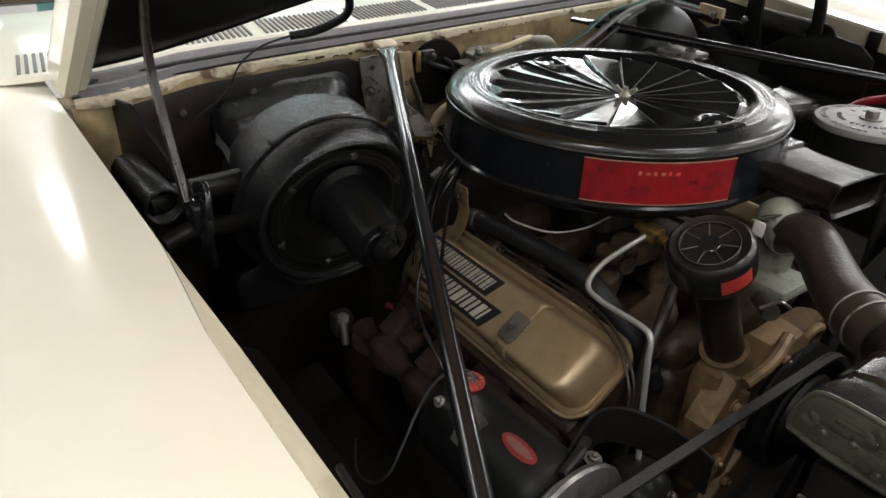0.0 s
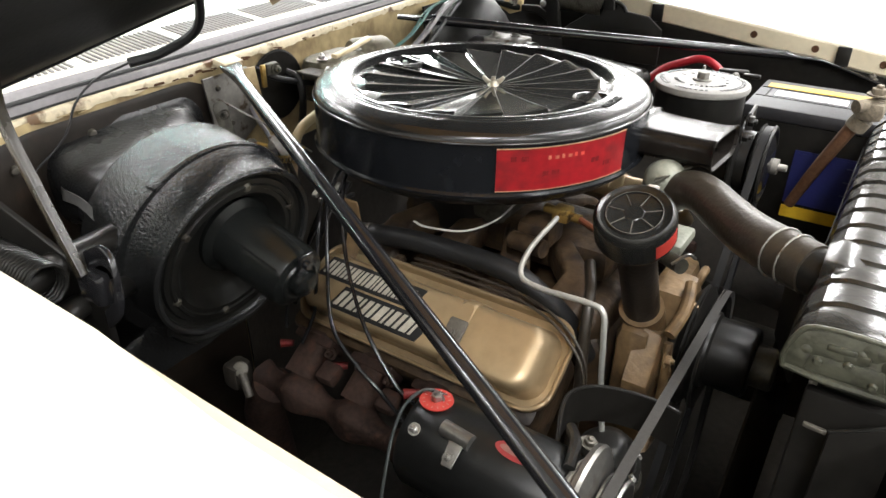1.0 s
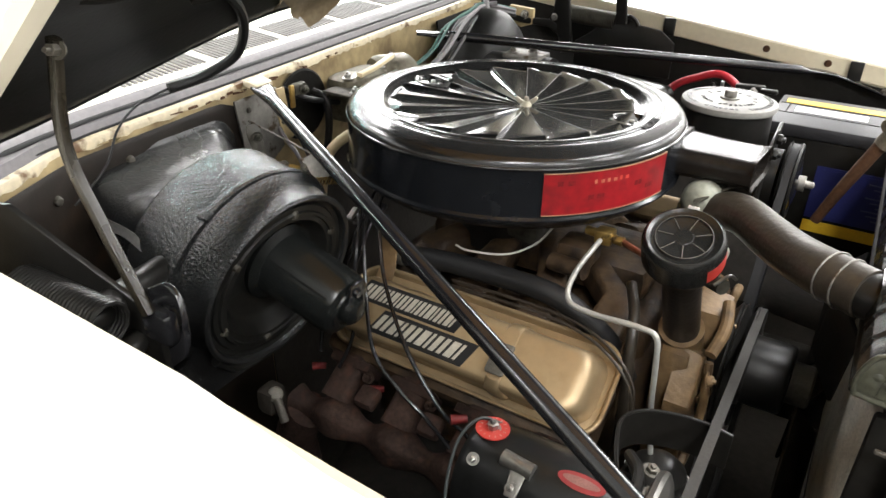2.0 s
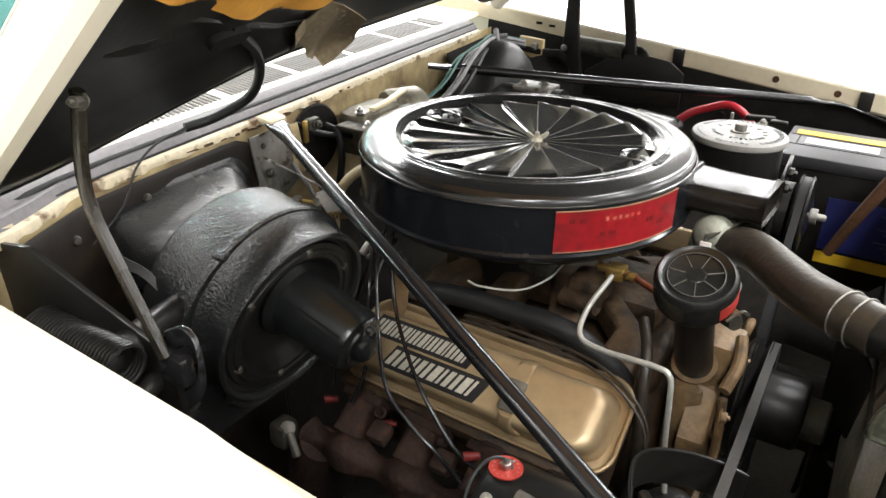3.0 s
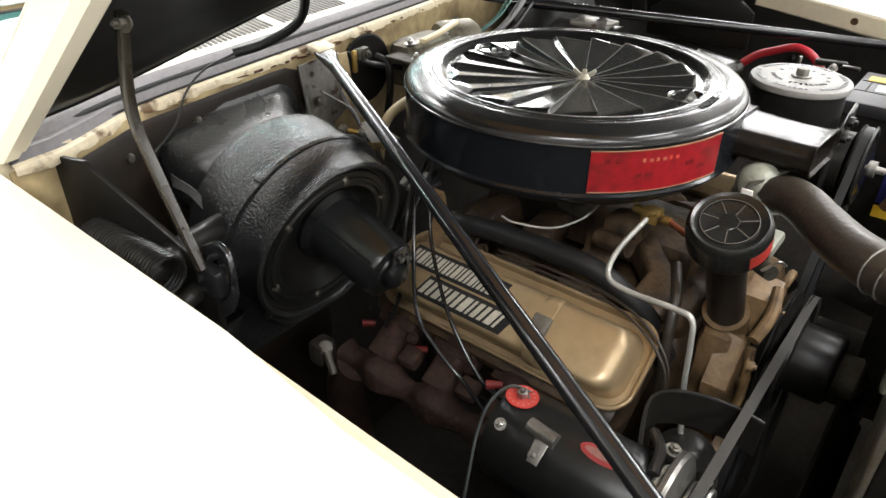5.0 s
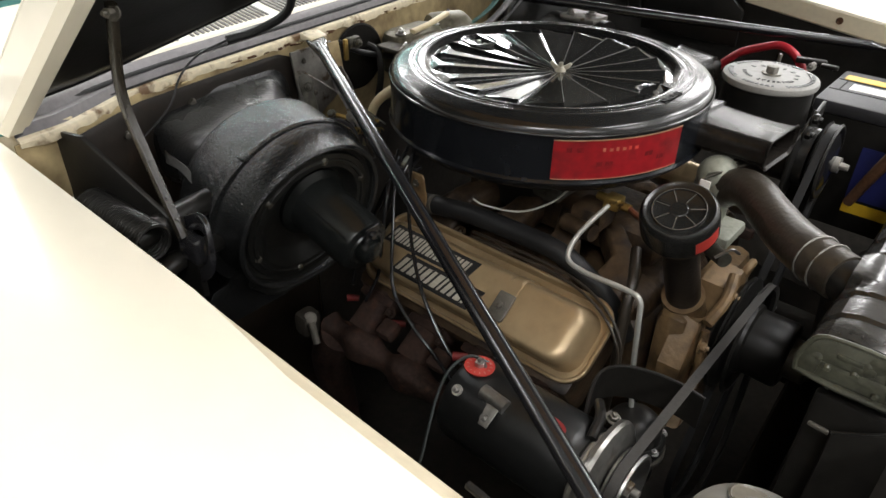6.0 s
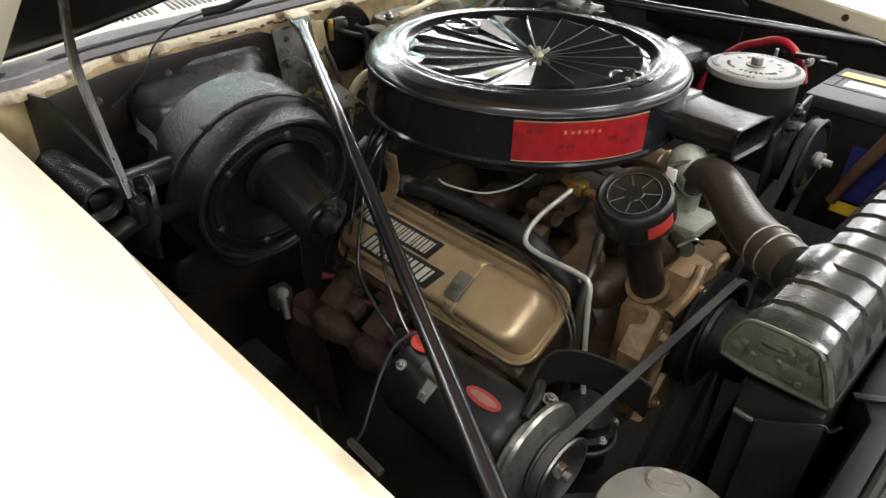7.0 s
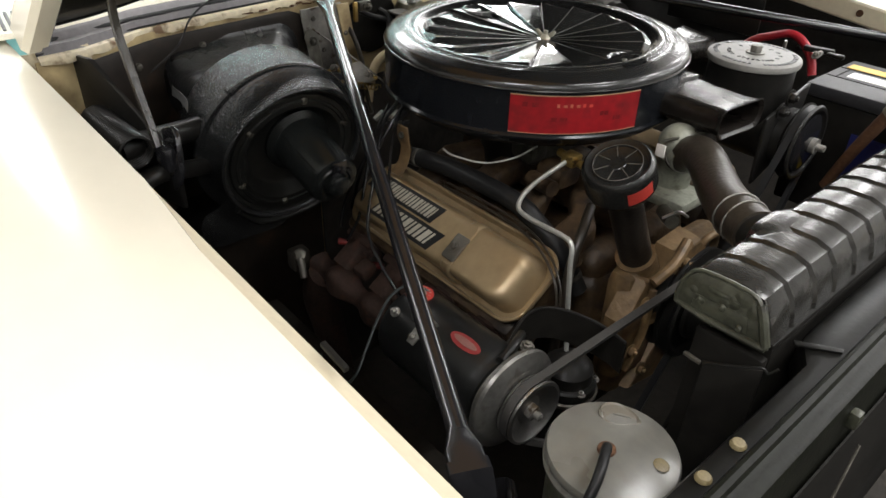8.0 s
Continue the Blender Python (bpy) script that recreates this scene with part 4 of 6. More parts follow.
def valve_cover(side):
    ob = thing("valve_cover", (0.05, side * 0.245, 0.76), "bronze gold valve cover with black and silver decals", "valve cover", "valve covers")
    c = Vector((0.053, side * 0.245, 0.757))
    w = Vector((0, side * 0.809, -0.588))
    n = Vector((0, side * 0.588, 0.809))
    u = Vector((1, 0, 0))

    def Q(a, b, h):
        return c + u * a + w * b + n * h

    def loop(l, wd, r, h, db=0.0):
        return [Q(a, b + db, h) for a, b in rounded(l, wd, r, 6)]
    part("cover", loft([loop(0.379, 0.116, 0.032, -0.005, -0.003), loop(0.385, 0.121, 0.034, 0.000, -0.003), loop(0.387, 0.123, 0.034, 0.0070, -0.003), loop(0.385, 0.121, 0.034, 0.0092, -0.003), loop(0.380, 0.116, 0.033, 0.0092, -0.003), loop(0.376, 0.112, 0.031, 0.0070, -0.003), loop(0.372, 0.108, 0.030, -0.004, -0.003), loop(0.356, 0.092, 0.027, -0.0045, -0.002), loop(0.352, 0.088, 0.025, 0.004, -0.001), loop(0.349, 0.085, 0.024, 0.020, 0.002), loop(0.345, 0.083, 0.023, 0.030, 0.004), loop(0.338, 0.079, 0.022, 0.0372, 0.005), loop(0.329, 0.074, 0.020, 0.0415, 0.0055), loop(0.316, 0.066, 0.017, 0.0436, 0.006), loop(0.304, 0.056, 0.013, 0.0440, 0.006)]), GOLD, ob, sharp=60)
    # pressed band with a hold-down clip
    part("band", loft([[Q(0.066 + a, b + 0.005 * min(1, h * 30), h) for a, b in rounded(lw, ww, 0.006, 3)] for h, ww, lw in ((0.003, 0.096, 0.026), (0.020, 0.093, 0.025), (0.032, 0.090, 0.023), (0.042, 0.080, 0.021), (0.0464, 0.068, 0.018), (0.0466, 0.050, 0.012))]), GOLD, ob)
    part("hold_down_clip", joined(slab([Q(0.054, -0.007, 0.0462), Q(0.077, -0.007, 0.0462), Q(0.078, -0.004, 0.0462), Q(0.078, 0.030, 0.0462), Q(0.076, 0.033, 0.0462), Q(0.055, 0.033, 0.0462), Q(0.053, 0.030, 0.0462), Q(0.053, -0.004, 0.0462)], n * 0.004, 0.0014), bolt(Q(0.064, 0.013, 0.0500), n, 0.0055, 0.004)), SCREW, ob, "dull steel clip with a bolt")
    if side < 0:
        def para(a0, a1, b0, b1, slant, h, th):
            return slab([Q(a0, b1, h), Q(a1, b1, h), Q(a1 + slant, b0, h), Q(a0 + slant, b0, h)], n * th)
        for a0, a1, b0, b1, k, sl in ((-0.158, -0.004, -0.027, 0.003, 10, 0.010), (-0.118, 0.022, 0.006, 0.039, 6, 0.012)):
            d = part("decal", para(a0, a1, b0, b1, sl, 0.0441, 0.0006), DECAL, ob, "black slanted decal with silver bars")
            step = (a1 - a0 - 0.012) / k
            m = (b1 - b0) * 0.17
            for i in range(k):
                x0, x1 = a0 + 0.006 + step * i, a0 + 0.006 + step * (i + 0.80)
                y0, y1 = b0 + m, b1 - m

                def sil(p0, p1, q0, q1):
                    shift = sl * 0.66
                    f0, f1 = (y1 - q0) / (y1 - y0), (y1 - q1) / (y1 - y0)
                    return slab([Q(p0 + shift * f1, q1, 0.0447), Q(p1 + shift * f1, q1, 0.0447), Q(p1 + shift * f0, q0, 0.0447), Q(p0 + shift * f0, q0, 0.0447)], n * 0.0004)
                w0, w1 = (0.46, 0.62) if i % 2 else (0.34, 0.52)
                block = joined(sil(x0, x0 + step * w0, y0, y1), sil(x0 + step * w1, x1, y0, y1))
                part("silver_bar", block, SILVER, d)
    return ob


valve_cover(-1)
valve_cover(1)


# ---- oil filler ----
def oil_filler():
    ob = thing("oil_filler", (0.28, -0.085, 0.77), "brown-black oil filler tube with round black breather cap", "oil filler")
    low = Vector((0.279, -0.080, 0.765))
    c = Vector((0.274, -0.146, 0.903))
    ax = Vector((0.0, -0.47, 1)).normalized()
    part("tube", tube([c + ax * 0.01, low], 0.023, 24, smooth=False), TUBEBROWN, ob)
    part("collar", tube([low + Vector((0, -0.008, 0.014)), low - Vector((0, -0.012, 0.02))], 0.0285, 28, smooth=False), GOLDCAST, ob)
    cap = part("breather_cap", lathe([(0, 0), (0.036, 0), (0.042, 0.003), (0.0435, 0.008), (0.0455, 0.010), (0.0455, 0.036), (0.044, 0.042), (0.040, 0.046), (0.037, 0.0445), (0.035, 0.0435), (0, 0.0435)], c, ax, 56), BREATHER, ob)
    part("pressed_ring", joined(lathe([(0.029, 0.0435), (0.0295, 0.0452), (0.031, 0.0452), (0.0315, 0.0435)], c, ax, 40), lathe([(0, 0.0442), (0.0105, 0.0442), (0.0115, 0.0435)], c, ax, 7)), BREATHER, cap)
    part("rubbed_rim", lathe([(0.0300, 0.0453), (0.0303, 0.0456), (0.0308, 0.0453)], c, ax, 40), RUBBED, cap)
    u, v, a = frame_of(ax)
    for k in range(7):
        d = math.cos(k * math.pi / 3.5) * u + math.sin(k * math.pi / 3.5) * v
        part("spoke", tube([c + ax * 0.0438 + d * 0.0120, c + ax * 0.0438 + d * 0.0290], 0.0006, 6, smooth=False), RUBBED, cap)
    b = bmesh.new()
    rows = []
    for i in range(9):
        t = radians(-6 + 46 * i / 8)
        d = math.sin(t) * Vector((0, -1, -0.47)).normalized() + math.cos(t) * Vector((1, 0, 0))
        rows.append([c + d * 0.0458 + ax * h for h in (0.013, 0.032)])
    part("sticker", sheet(rows, 0.0006), REDLABEL, cap, "small red sticker")
    return ob


oil_filler()


# ---- upper radiator hose ----
def radiator_hose():
    pts = [(0.262, 0.004, 0.898), (0.277, -0.005, 0.910), (0.298, -0.016, 0.921), (0.320, -0.032, 0.923), (0.348, -0.061, 0.921), (0.382, -0.099, 0.922), (0.417, -0.134, 0.927), (0.456, -0.160, 0.929)]
    ob = thing("radiator_hose", pts[0], "aged brown-black rubber upper radiator hose with wire clamps", "hose")
    part("hose", tube(pts, 0.03, 28, 8, radii=lambda t: 0.0235 + 0.0030 * min(1, t * 1.2)), HOSE, ob)
    line = spline(pts, 8)
    for i in (49, 52, 4):
        d = (line[i + 1] - line[i - 1]).normalized()
        part("clamp", tube([line[i] + (0.0276 if i > 9 else 0.0258) * (math.cos(a) * frame_of(d)[0] + math.sin(a) * frame_of(d)[1]) for a in [2 * math.pi * k / 24 for k in range(25)]], 0.0011, 6, smooth=False), DULLSTEEL, ob, "thin wire hose clamp")


radiator_hose()


# ---- radiator ----
def radiator():
    ob = thing("radiator", (0.52, 0.01, 0.45), "black painted radiator with ribbed top tank", "radiator")
    y0, y1 = -0.299, 0.32
    prof = [(0.460, 0.911), (0.457, 0.922), (0.462, 0.942), (0.472, 0.953), (0.487, 0.9575), (0.518, 0.9580), (0.533, 0.953), (0.543, 0.940), (0.549, 0.922), (0.551, 0.911)]

    def ring(y, s, dz=0.0):
        return [(0.503 + (x - 0.503) * s, y, 0.90 + (z - 0.90) * s + dz) for x, z in prof]
    loops = [ring(y0 + 0.003, 0.9), ring(y0, 0.97)]
    k = 7
    pitch = (y1 - y0) / k
    for i in range(k):
        a = y0 + pitch * i
        loops += [ring(a + 0.005, 1.0), ring(a + pitch * 0.30, 1.0), ring(a + pitch * 0.34, 0.955), ring(a + pitch * 0.42, 0.955), ring(a + pitch * 0.46, 1.0), ring(a + pitch * 0.80, 1.0), ring(a + pitch * 0.84, 0.955), ring(a + pitch * 0.93, 0.955), ring(a + pitch * 0.97, 1.0)]
    loops += [ring(y1, 1.0)]
    part("top_tank", loft(loops), TANK, ob, "ribbed black top tank", 25)
    end = [(x, y0 - 0.001 - (0.95 - z) * 0.12, z) for x, z in ((0.459, 0.911), (0.457, 0.923), (0.462, 0.941), (0.474, 0.9525), (0.520, 0.9545), (0.534, 0.946), (0.547, 0.923), (0.550, 0.911))]
    part("end_plate", slab(end, (0, -0.004, 0), 0.0015), OLIVE, ob, "olive black end plate with rivets")
    part("end_lip", tube([Vector(p) + Vector((0, -0.003, 0)) for p in end], 0.0024, 8, 3), OLIVE, ob)
    part("solder_seam", joined(tube([(0.533, y0 - 0.004, 0.948), (0.541, y0 - 0.007, 0.934), (0.549, y0 - 0.009, 0.914)], 0.0045, 8, 5), tube([(0.459, y0 - 0.007, 0.912), (0.49, y0 - 0.010, 0.9105), (0.52, y0 - 0.010, 0.911), (0.55, y0 - 0.010, 0.912)], 0.0035, 8, 4)), OLIVE, ob, "lumpy soldered seam")
    part("stamped_panel", slab([(x, y0 - 0.0055 - (0.95 - z) * 0.12, z) for x, z in ((0.474, 0.915), (0.476, 0.930), (0.527, 0.933), (0.532, 0.917))], (0, -0.0015, 0), 0.0006), OLIVE, ob)
    for x, z in ((0.482, 0.926), (0.503, 0.930), (0.523, 0.919)):
        part("rivet", lathe([(0, 0.003), (0.0025, 0.0025), (0.0038, 0.0), (0, 0)], (x, y0 - 0.007 - (0.95 - z) * 0.12, z), (0, -1, 0), 12), OLIVE, ob)
    part("solder_blob", joined(box((0.496, y0 - 0.006, 0.940), (0.022, 0.004, 0.006), 0.002), box((0.512, y0 - 0.0065, 0.937), (0.010, 0.004, 0.008), 0.002)), OLIVE, ob)
    rnd = random.Random(5)
    for k in range(9):
        x, z = rnd.uniform(0.470, 0.534), rnd.uniform(0.918, 0.948)
        part("dent", lathe([(0, 0.0016), (0.0025, 0.0013), (0.0045 + 0.002 * (k % 3), 0.0), (0, 0)], (x, y0 - 0.0052 - (0.95 - z) * 0.12, z), (0, -1, 0.1), 10), OLIVE, ob)
    part("tank_flange", box((0.504, 0.011, 0.907), (0.098, y1 - y0 - 0.004, 0.008), 0.003), MATT, ob)
    part("inlet_neck", tube([(0.435, -0.146, 0.929), (0.48, -0.172, 0.927)], 0.0245, 24, smooth=False), SATIN, ob)
    part("neck_boss", loft([[Vector((0.462 + 0.032 * k, -0.166 + p, 0.930 + q)) for p, q in rounded(w, h, 0.018, 5)] for k, w, h in ((0, 0.070, 0.050), (0.35, 0.088, 0.058), (0.8, 0.080, 0.056), (1.2, 0.045, 0.046))]), TANK, ob, "raised boss round the hose neck")
    part("core", box((0.519, 0.011, 0.645), (0.062, y1 - y0 - 0.03, 0.50), 0.004), MATT, ob)
    for i in range(66):
        part("fin", box((0.4865, 0.011, 0.45 + 0.0066 * i), (0.0036, y1 - y0 - 0.035, 0.0012), 0), FIN_LIT, ob)
    part("side_strap", box((0.515, y0 + 0.006, 0.64), (0.070, 0.012, 0.50), 0.004), MATT, ob)
    return ob


radiator()


def radiator_support():
    ob = thing("radiator_support", (0.65, -0.2, 0.85), "black painted radiator support panel at the nose", "radiator support")
    ys = [-0.62 + 1.24 * i / 40 for i in range(41)]

    def inner(y):
        t = max(0.0, min(1.0, (-0.245 - y) / 0.035))
        return 0.555 + 0.020 * t
    part("top_panel", sheet([[(inner(y) + x, y, z) for x, z in ((0.0, 0.862), (0.001, 0.890), (0.004, 0.8965), (0.010, 0.8990))] + [(0.590, y, 0.9000), (0.597, y, 0.8995)] for y in ys], 0.003), PANELBLACK, ob)
    part("rail", sheet([[(x, y, z) for x, z in ((0.5955, 0.892), (0.5965, 0.902), (0.5985, 0.9065), (0.602, 0.9078), (0.606, 0.9062), (0.608, 0.9020), (0.613, 0.9005), (0.619, 0.9005), (0.623, 0.8985), (0.625, 0.893), (0.627, 0.86), (0.630, 0.80))] for y in ys], 0.002), OLIVE_DARK, ob, "olive black folded front rail")
    part("lower_panel", sheet([[(0.632, y, z) for z in (0.85, 0.7, 0.5, 0.3)] for y in ys[::2]], 0.002), MATT, ob)
    part("seam", slab([(0.556, -0.262, 0.8995), (0.560, -0.268, 0.8995), (0.594, -0.246, 0.9005), (0.592, -0.240, 0.9005)], (0, 0, 0.003), 0.001), PANELBLACK, ob)
    for y in (-0.416, -0.465):
        part("bolt", lathe([(0, 0.004), (0.005, 0.0035), (0.0066, 0.001), (0.0066, 0), (0, 0)], (0.588, y, 0.9005), (0, 0, 1), 18), TAPE, ob, "yellowed round-headed bolt")
    part("hook_tab", box((0.630, -0.285, 0.875), (0.010, 0.012, 0.018), 0.003), OLIVE, ob)
    return ob


radiator_support()


# ---- generator ----
def generator():
    gy, gz = -0.390, 0.730
    ob = thing("generator", (0.24, gy, gz - 0.055), "black cylindrical generator with red seals and steel pulley", "generator")
    part("body", lathe([(0, 0), (0.035, 0), (0.049, 0.004), (0.053, 0.012), (0.0535, 0.16), (0.052, 0.163), (0.05, 0.175), (0.03, 0.182), (0, 0.182)], (0.142, gy, gz), (1, 0, 0), 48), GENBLACK, ob)
    part("end_frame", lathe([(0.0, 0.175), (0.045, 0.175), (0.05, 0.180), (0.049, 0.192), (0.03, 0.20), (0.012, 0.205), (0, 0.205)], (0.142, gy, gz), (1, 0, 0), 36), ALLOY, ob, "grey alloy end frame")
    part("fan", lathe([(0.0, 0.0), (0.058, 0.0), (0.0635, 0.002), (0.065, 0.007), (0.0635, 0.011), (0.055, 0.016), (0.046, 0.019), (0.0, 0.019)], (0.328, gy + 0.003, gz + 0.004), (1, 0, 0), 48), FANGREY, ob, "dull grey cooling fan disc")
    part("pulley", lathe([(0.0, 0.0), (0.040, 0.0), (0.0415, 0.003), (0.031, 0.010), (0.0415, 0.017), (0.041, 0.020), (0.0375, 0.0205), (0.032, 0.014), (0.018, 0.010), (0.012, 0.012), (0.0, 0.012)], (0.350, gy + 0.004, gz + 0.006), (1, 0, 0), 48), STEEL, ob, "bright steel pulley")
    part("pulley_nut", joined(hexnut((0.360, gy + 0.004, gz + 0.006), (1, 0, 0), 0.010, 0.010), lathe([(0, 0), (0.005, 0), (0.005, 0.018), (0, 0.019)], (0.360, gy + 0.004, gz + 0.006), (1, 0, 0), 12)), DULLSTEEL, ob)
    # oiler seal and terminals on top
    top = Vector((0.165, gy + 0.004, gz + 0.0535))
    seal = part("red_seal", lathe([(0.0, 0), (0.018, 0), (0.018, 0.0015), (0.0, 0.002)], top, (0, 0.05, 1), 28), REDLABEL, ob, "round red warning seal")
    for k in range(14):
        a = 2 * math.pi * k / 14
        part("white_bar", box(top + Vector((0.0135 * math.cos(a), 0.0135 * math.sin(a), 0.002)), (0.0028, 0.0013, 0.0006), 0, Matrix.Rotation(a, 3, "Z")), PALEPINK, seal)
    part("terminal", joined(bolt(top, (0, 0, 1), 0.006, 0.007)), STEEL, ob, "steel terminal stud with nut")
    d = Vector((0, -0.62, 0.78)).normalized()
    s = Vector((0.163, gy, gz)) + d * 0.053
    part("terminal", bolt(s, d, 0.0045, 0.006), STEEL, ob)
    e = Vector((0.205, gy, gz)) + d * 0.055
    part("condenser", joined(tube([e + Vector((-0.014, 0.012, 0.008)), e + Vector((0.020, 0.010, 0.006))], 0.0085, 20, smooth=False), slab([e + Vector((0.002, -0.016, -0.010)), e + Vector((0.014, -0.016, -0.010)), e + Vector((0.016, 0.012, 0.01)), e + Vector((-0.002, 0.012, 0.01))], d * 0.002, 0.0005), bolt(e + Vector((0.006, -0.010, -0.004)), d, 0.004, 0.003)), FANGREY, ob, "small grey metal condenser")
    # oval label wrapped on the drum
    def wrap(x, deg, r):
        return Vector((x, gy + r * math.sin(radians(deg)), gz + r * math.cos(radians(deg))))

    def oval(a, b, lift):
        bm = bmesh.new()
        mid = bm.verts.new(wrap(0.270, -14, lift))
        ring = [bm.verts.new(wrap(0.270 + a * math.cos(2 * math.pi * k / 32), -14 + b * math.sin(2 * math.pi * k / 32), lift)) for k in range(32)]
        for k in range(32):
            bm.faces.new((mid, ring[k], ring[(k + 1) % 32]))
        bmesh.ops.solidify(bm, geom=bm.faces[:], thickness=0.0006)
        return bm
    t = part("maker_label", oval(0.024, 10, 0.0545), PINKLABEL, ob, "oval faded red maker's label")
    part("pale_band", oval(0.019, 5.0, 0.0552), PALEPINK, t)
    top_edge = spline([(0.290, -0.352, 0.765), (0.276, -0.315, 0.772), (0.272, -0.285, 0.774), (0.286, -0.262, 0.774), (0.318, -0.246, 0.772), (0.352, -0.238, 0.768), (0.378, -0.238, 0.764)], 5)
    part("bracket", sheet([[p + Vector((0, 0, h)) for h in (0, -0.015, -0.032, -0.05)] for p in top_edge], 0.003), MATT, ob, "black curved adjusting bracket")
    part("bracket_rim", tube(top_edge[::3], 0.0016, 6, 4), SATIN, ob)
    part("adjuster_arm", tube([(0.318, -0.392, 0.782), (0.312, -0.365, 0.788), (0.295, -0.335, 0.775)], 0.006, 10, 5), SATIN, ob)
    part("adjuster_bolt", bolt((0.322, -0.355, 0.785), (0.2, 0, 1), 0.006, 0.005), SCREW, ob)
    return ob


generator()


# ---- fan pulley, belts ----
def ring_belt(c1, r1, c2, r2, x, width=0.011, thick=0.008):
    """A belt round two pulleys whose axes run along x. c: (y, z)."""
    c1, c2 = Vector(c1), Vector(c2)
    d = c2 - c1
    L = d.length
    phi = math.atan2(d.y, d.x)
    b = math.acos((r1 - r2) / L)
    path = []
    for k in range(25):
        a = phi + b + (2 * math.pi - 2 * b) * k / 24
        path.append((c1 + r1 * Vector((math.cos(a), math.sin(a))), Vector((math.cos(a), math.sin(a)))))
    for k in range(25):
        a = phi - b + 2 * b * k / 24
        path.append((c2 + r2 * Vector((math.cos(a), math.sin(a))), Vector((math.cos(a), math.sin(a)))))
    loops = []
    for p, o in path:
        loops.append([(x + dx, p.x + o.x * h, p.y + o.y * h) for dx, h in ((-width / 2, 0), (-width * 0.32, -thick), (width * 0.32, -thick), (width / 2, 0))])
    loops.append(loops[0])
    bm = loft(loops, caps=False)
    bmesh.ops.remove_doubles(bm, verts=bm.verts, dist=1e-5)
    return bm


def three_belt(wheels, x, width=0.011, thick=0.008):
    """A belt round pulleys (y, z, radius), as the hull of their rims."""
    rim = sorted((round(y + r * math.cos(2 * math.pi * k / 64), 5), round(z + r * math.sin(2 * math.pi * k / 64), 5)) for y, z, r in wheels for k in range(64))

    def half(points):
        out = []
        for p in points:
            while len(out) > 1 and (out[-1][0] - out[-2][0]) * (p[1] - out[-2][1]) - (out[-1][1] - out[-2][1]) * (p[0] - out[-2][0]) <= 0:
                out.pop()
            out.append(p)
        return out[:-1]
    hull = half(rim) + half(rim[::-1])
    loops = []
    for i, p in enumerate(hull):
        a, b = hull[i - 1], hull[(i + 1) % len(hull)]
        o = Vector((b[1] - a[1], a[0] - b[0])).normalized()
        loops.append([(x + dx, p[0] + o.x * h, p[1] + o.y * h) for dx, h in ((-width / 2, 0), (-width * 0.32, -thick), (width * 0.32, -thick), (width / 2, 0))])
    loops.append(loops[0])
    bm = loft(loops, caps=False)
    bmesh.ops.remove_doubles(bm, verts=bm.verts, dist=1e-5)
    return bm


FAN = (-0.006, 0.695)


def pulley_profile(r, w):
    return [(0, 0), (r, 0), (r + 0.003, 0.003), (r - 0.012, w * 0.45), (r + 0.003, w - 0.003), (r, w), (r - 0.004, w), (r - 0.012, w * 0.6), (r * 0.45, w * 0.5), (0, w * 0.5)]


fp = thing("fan_pulley", (0.33, *FAN), "large black fan and water pump pulley with hub", "pulley")
part("pulley", lathe(pulley_profile(0.083, 0.022), (0.338, *FAN), (1, 0, 0), 56), SATIN, fp)
part("rear_pulley", lathe(pulley_profile(0.083, 0.022), (0.315, *FAN), (1, 0, 0), 56), SATIN, fp)
part("hub", lathe([(0, 0.01), (0.054, 0.01), (0.053, 0.016), (0.0485, 0.019), (0.0485, 0.064), (0.046, 0.069), (0.040, 0.071), (0, 0.071)], (0.345, *FAN), (1, 0, 0), 40), SATIN, fp)
part("fan_spacer", lathe([(0, 0.066), (0.028, 0.066), (0.029, 0.070), (0.029, 0.096), (0.026, 0.099), (0, 0.099)], (0.345, *FAN), (1, 0, 0), 28), GRIMEGREY, fp, "grimy grey fan spacer")
for k in range(4):
    a = radians(30 + 90 * k)
    t = Matrix.Rotation(a, 3, "X") @ Matrix.Rotation(radians(28), 3, "Z")
    part("fan_blade", box(Vector((0.447, *FAN)) + Vector((0, -0.13 * math.sin(a), 0.13 * math.cos(a))), (0.005, 0.070, 0.17), 0.003, t), MATT, fp)
solo("generator_belt", three_belt(((-0.386, 0.736, 0.0415), (*FAN, 0.085), (-0.01, 0.45, 0.08)), 0.360), BELT, (0.36, -0.2, 0.7), "worn black rubber fan belt", "belt", "drive belts")


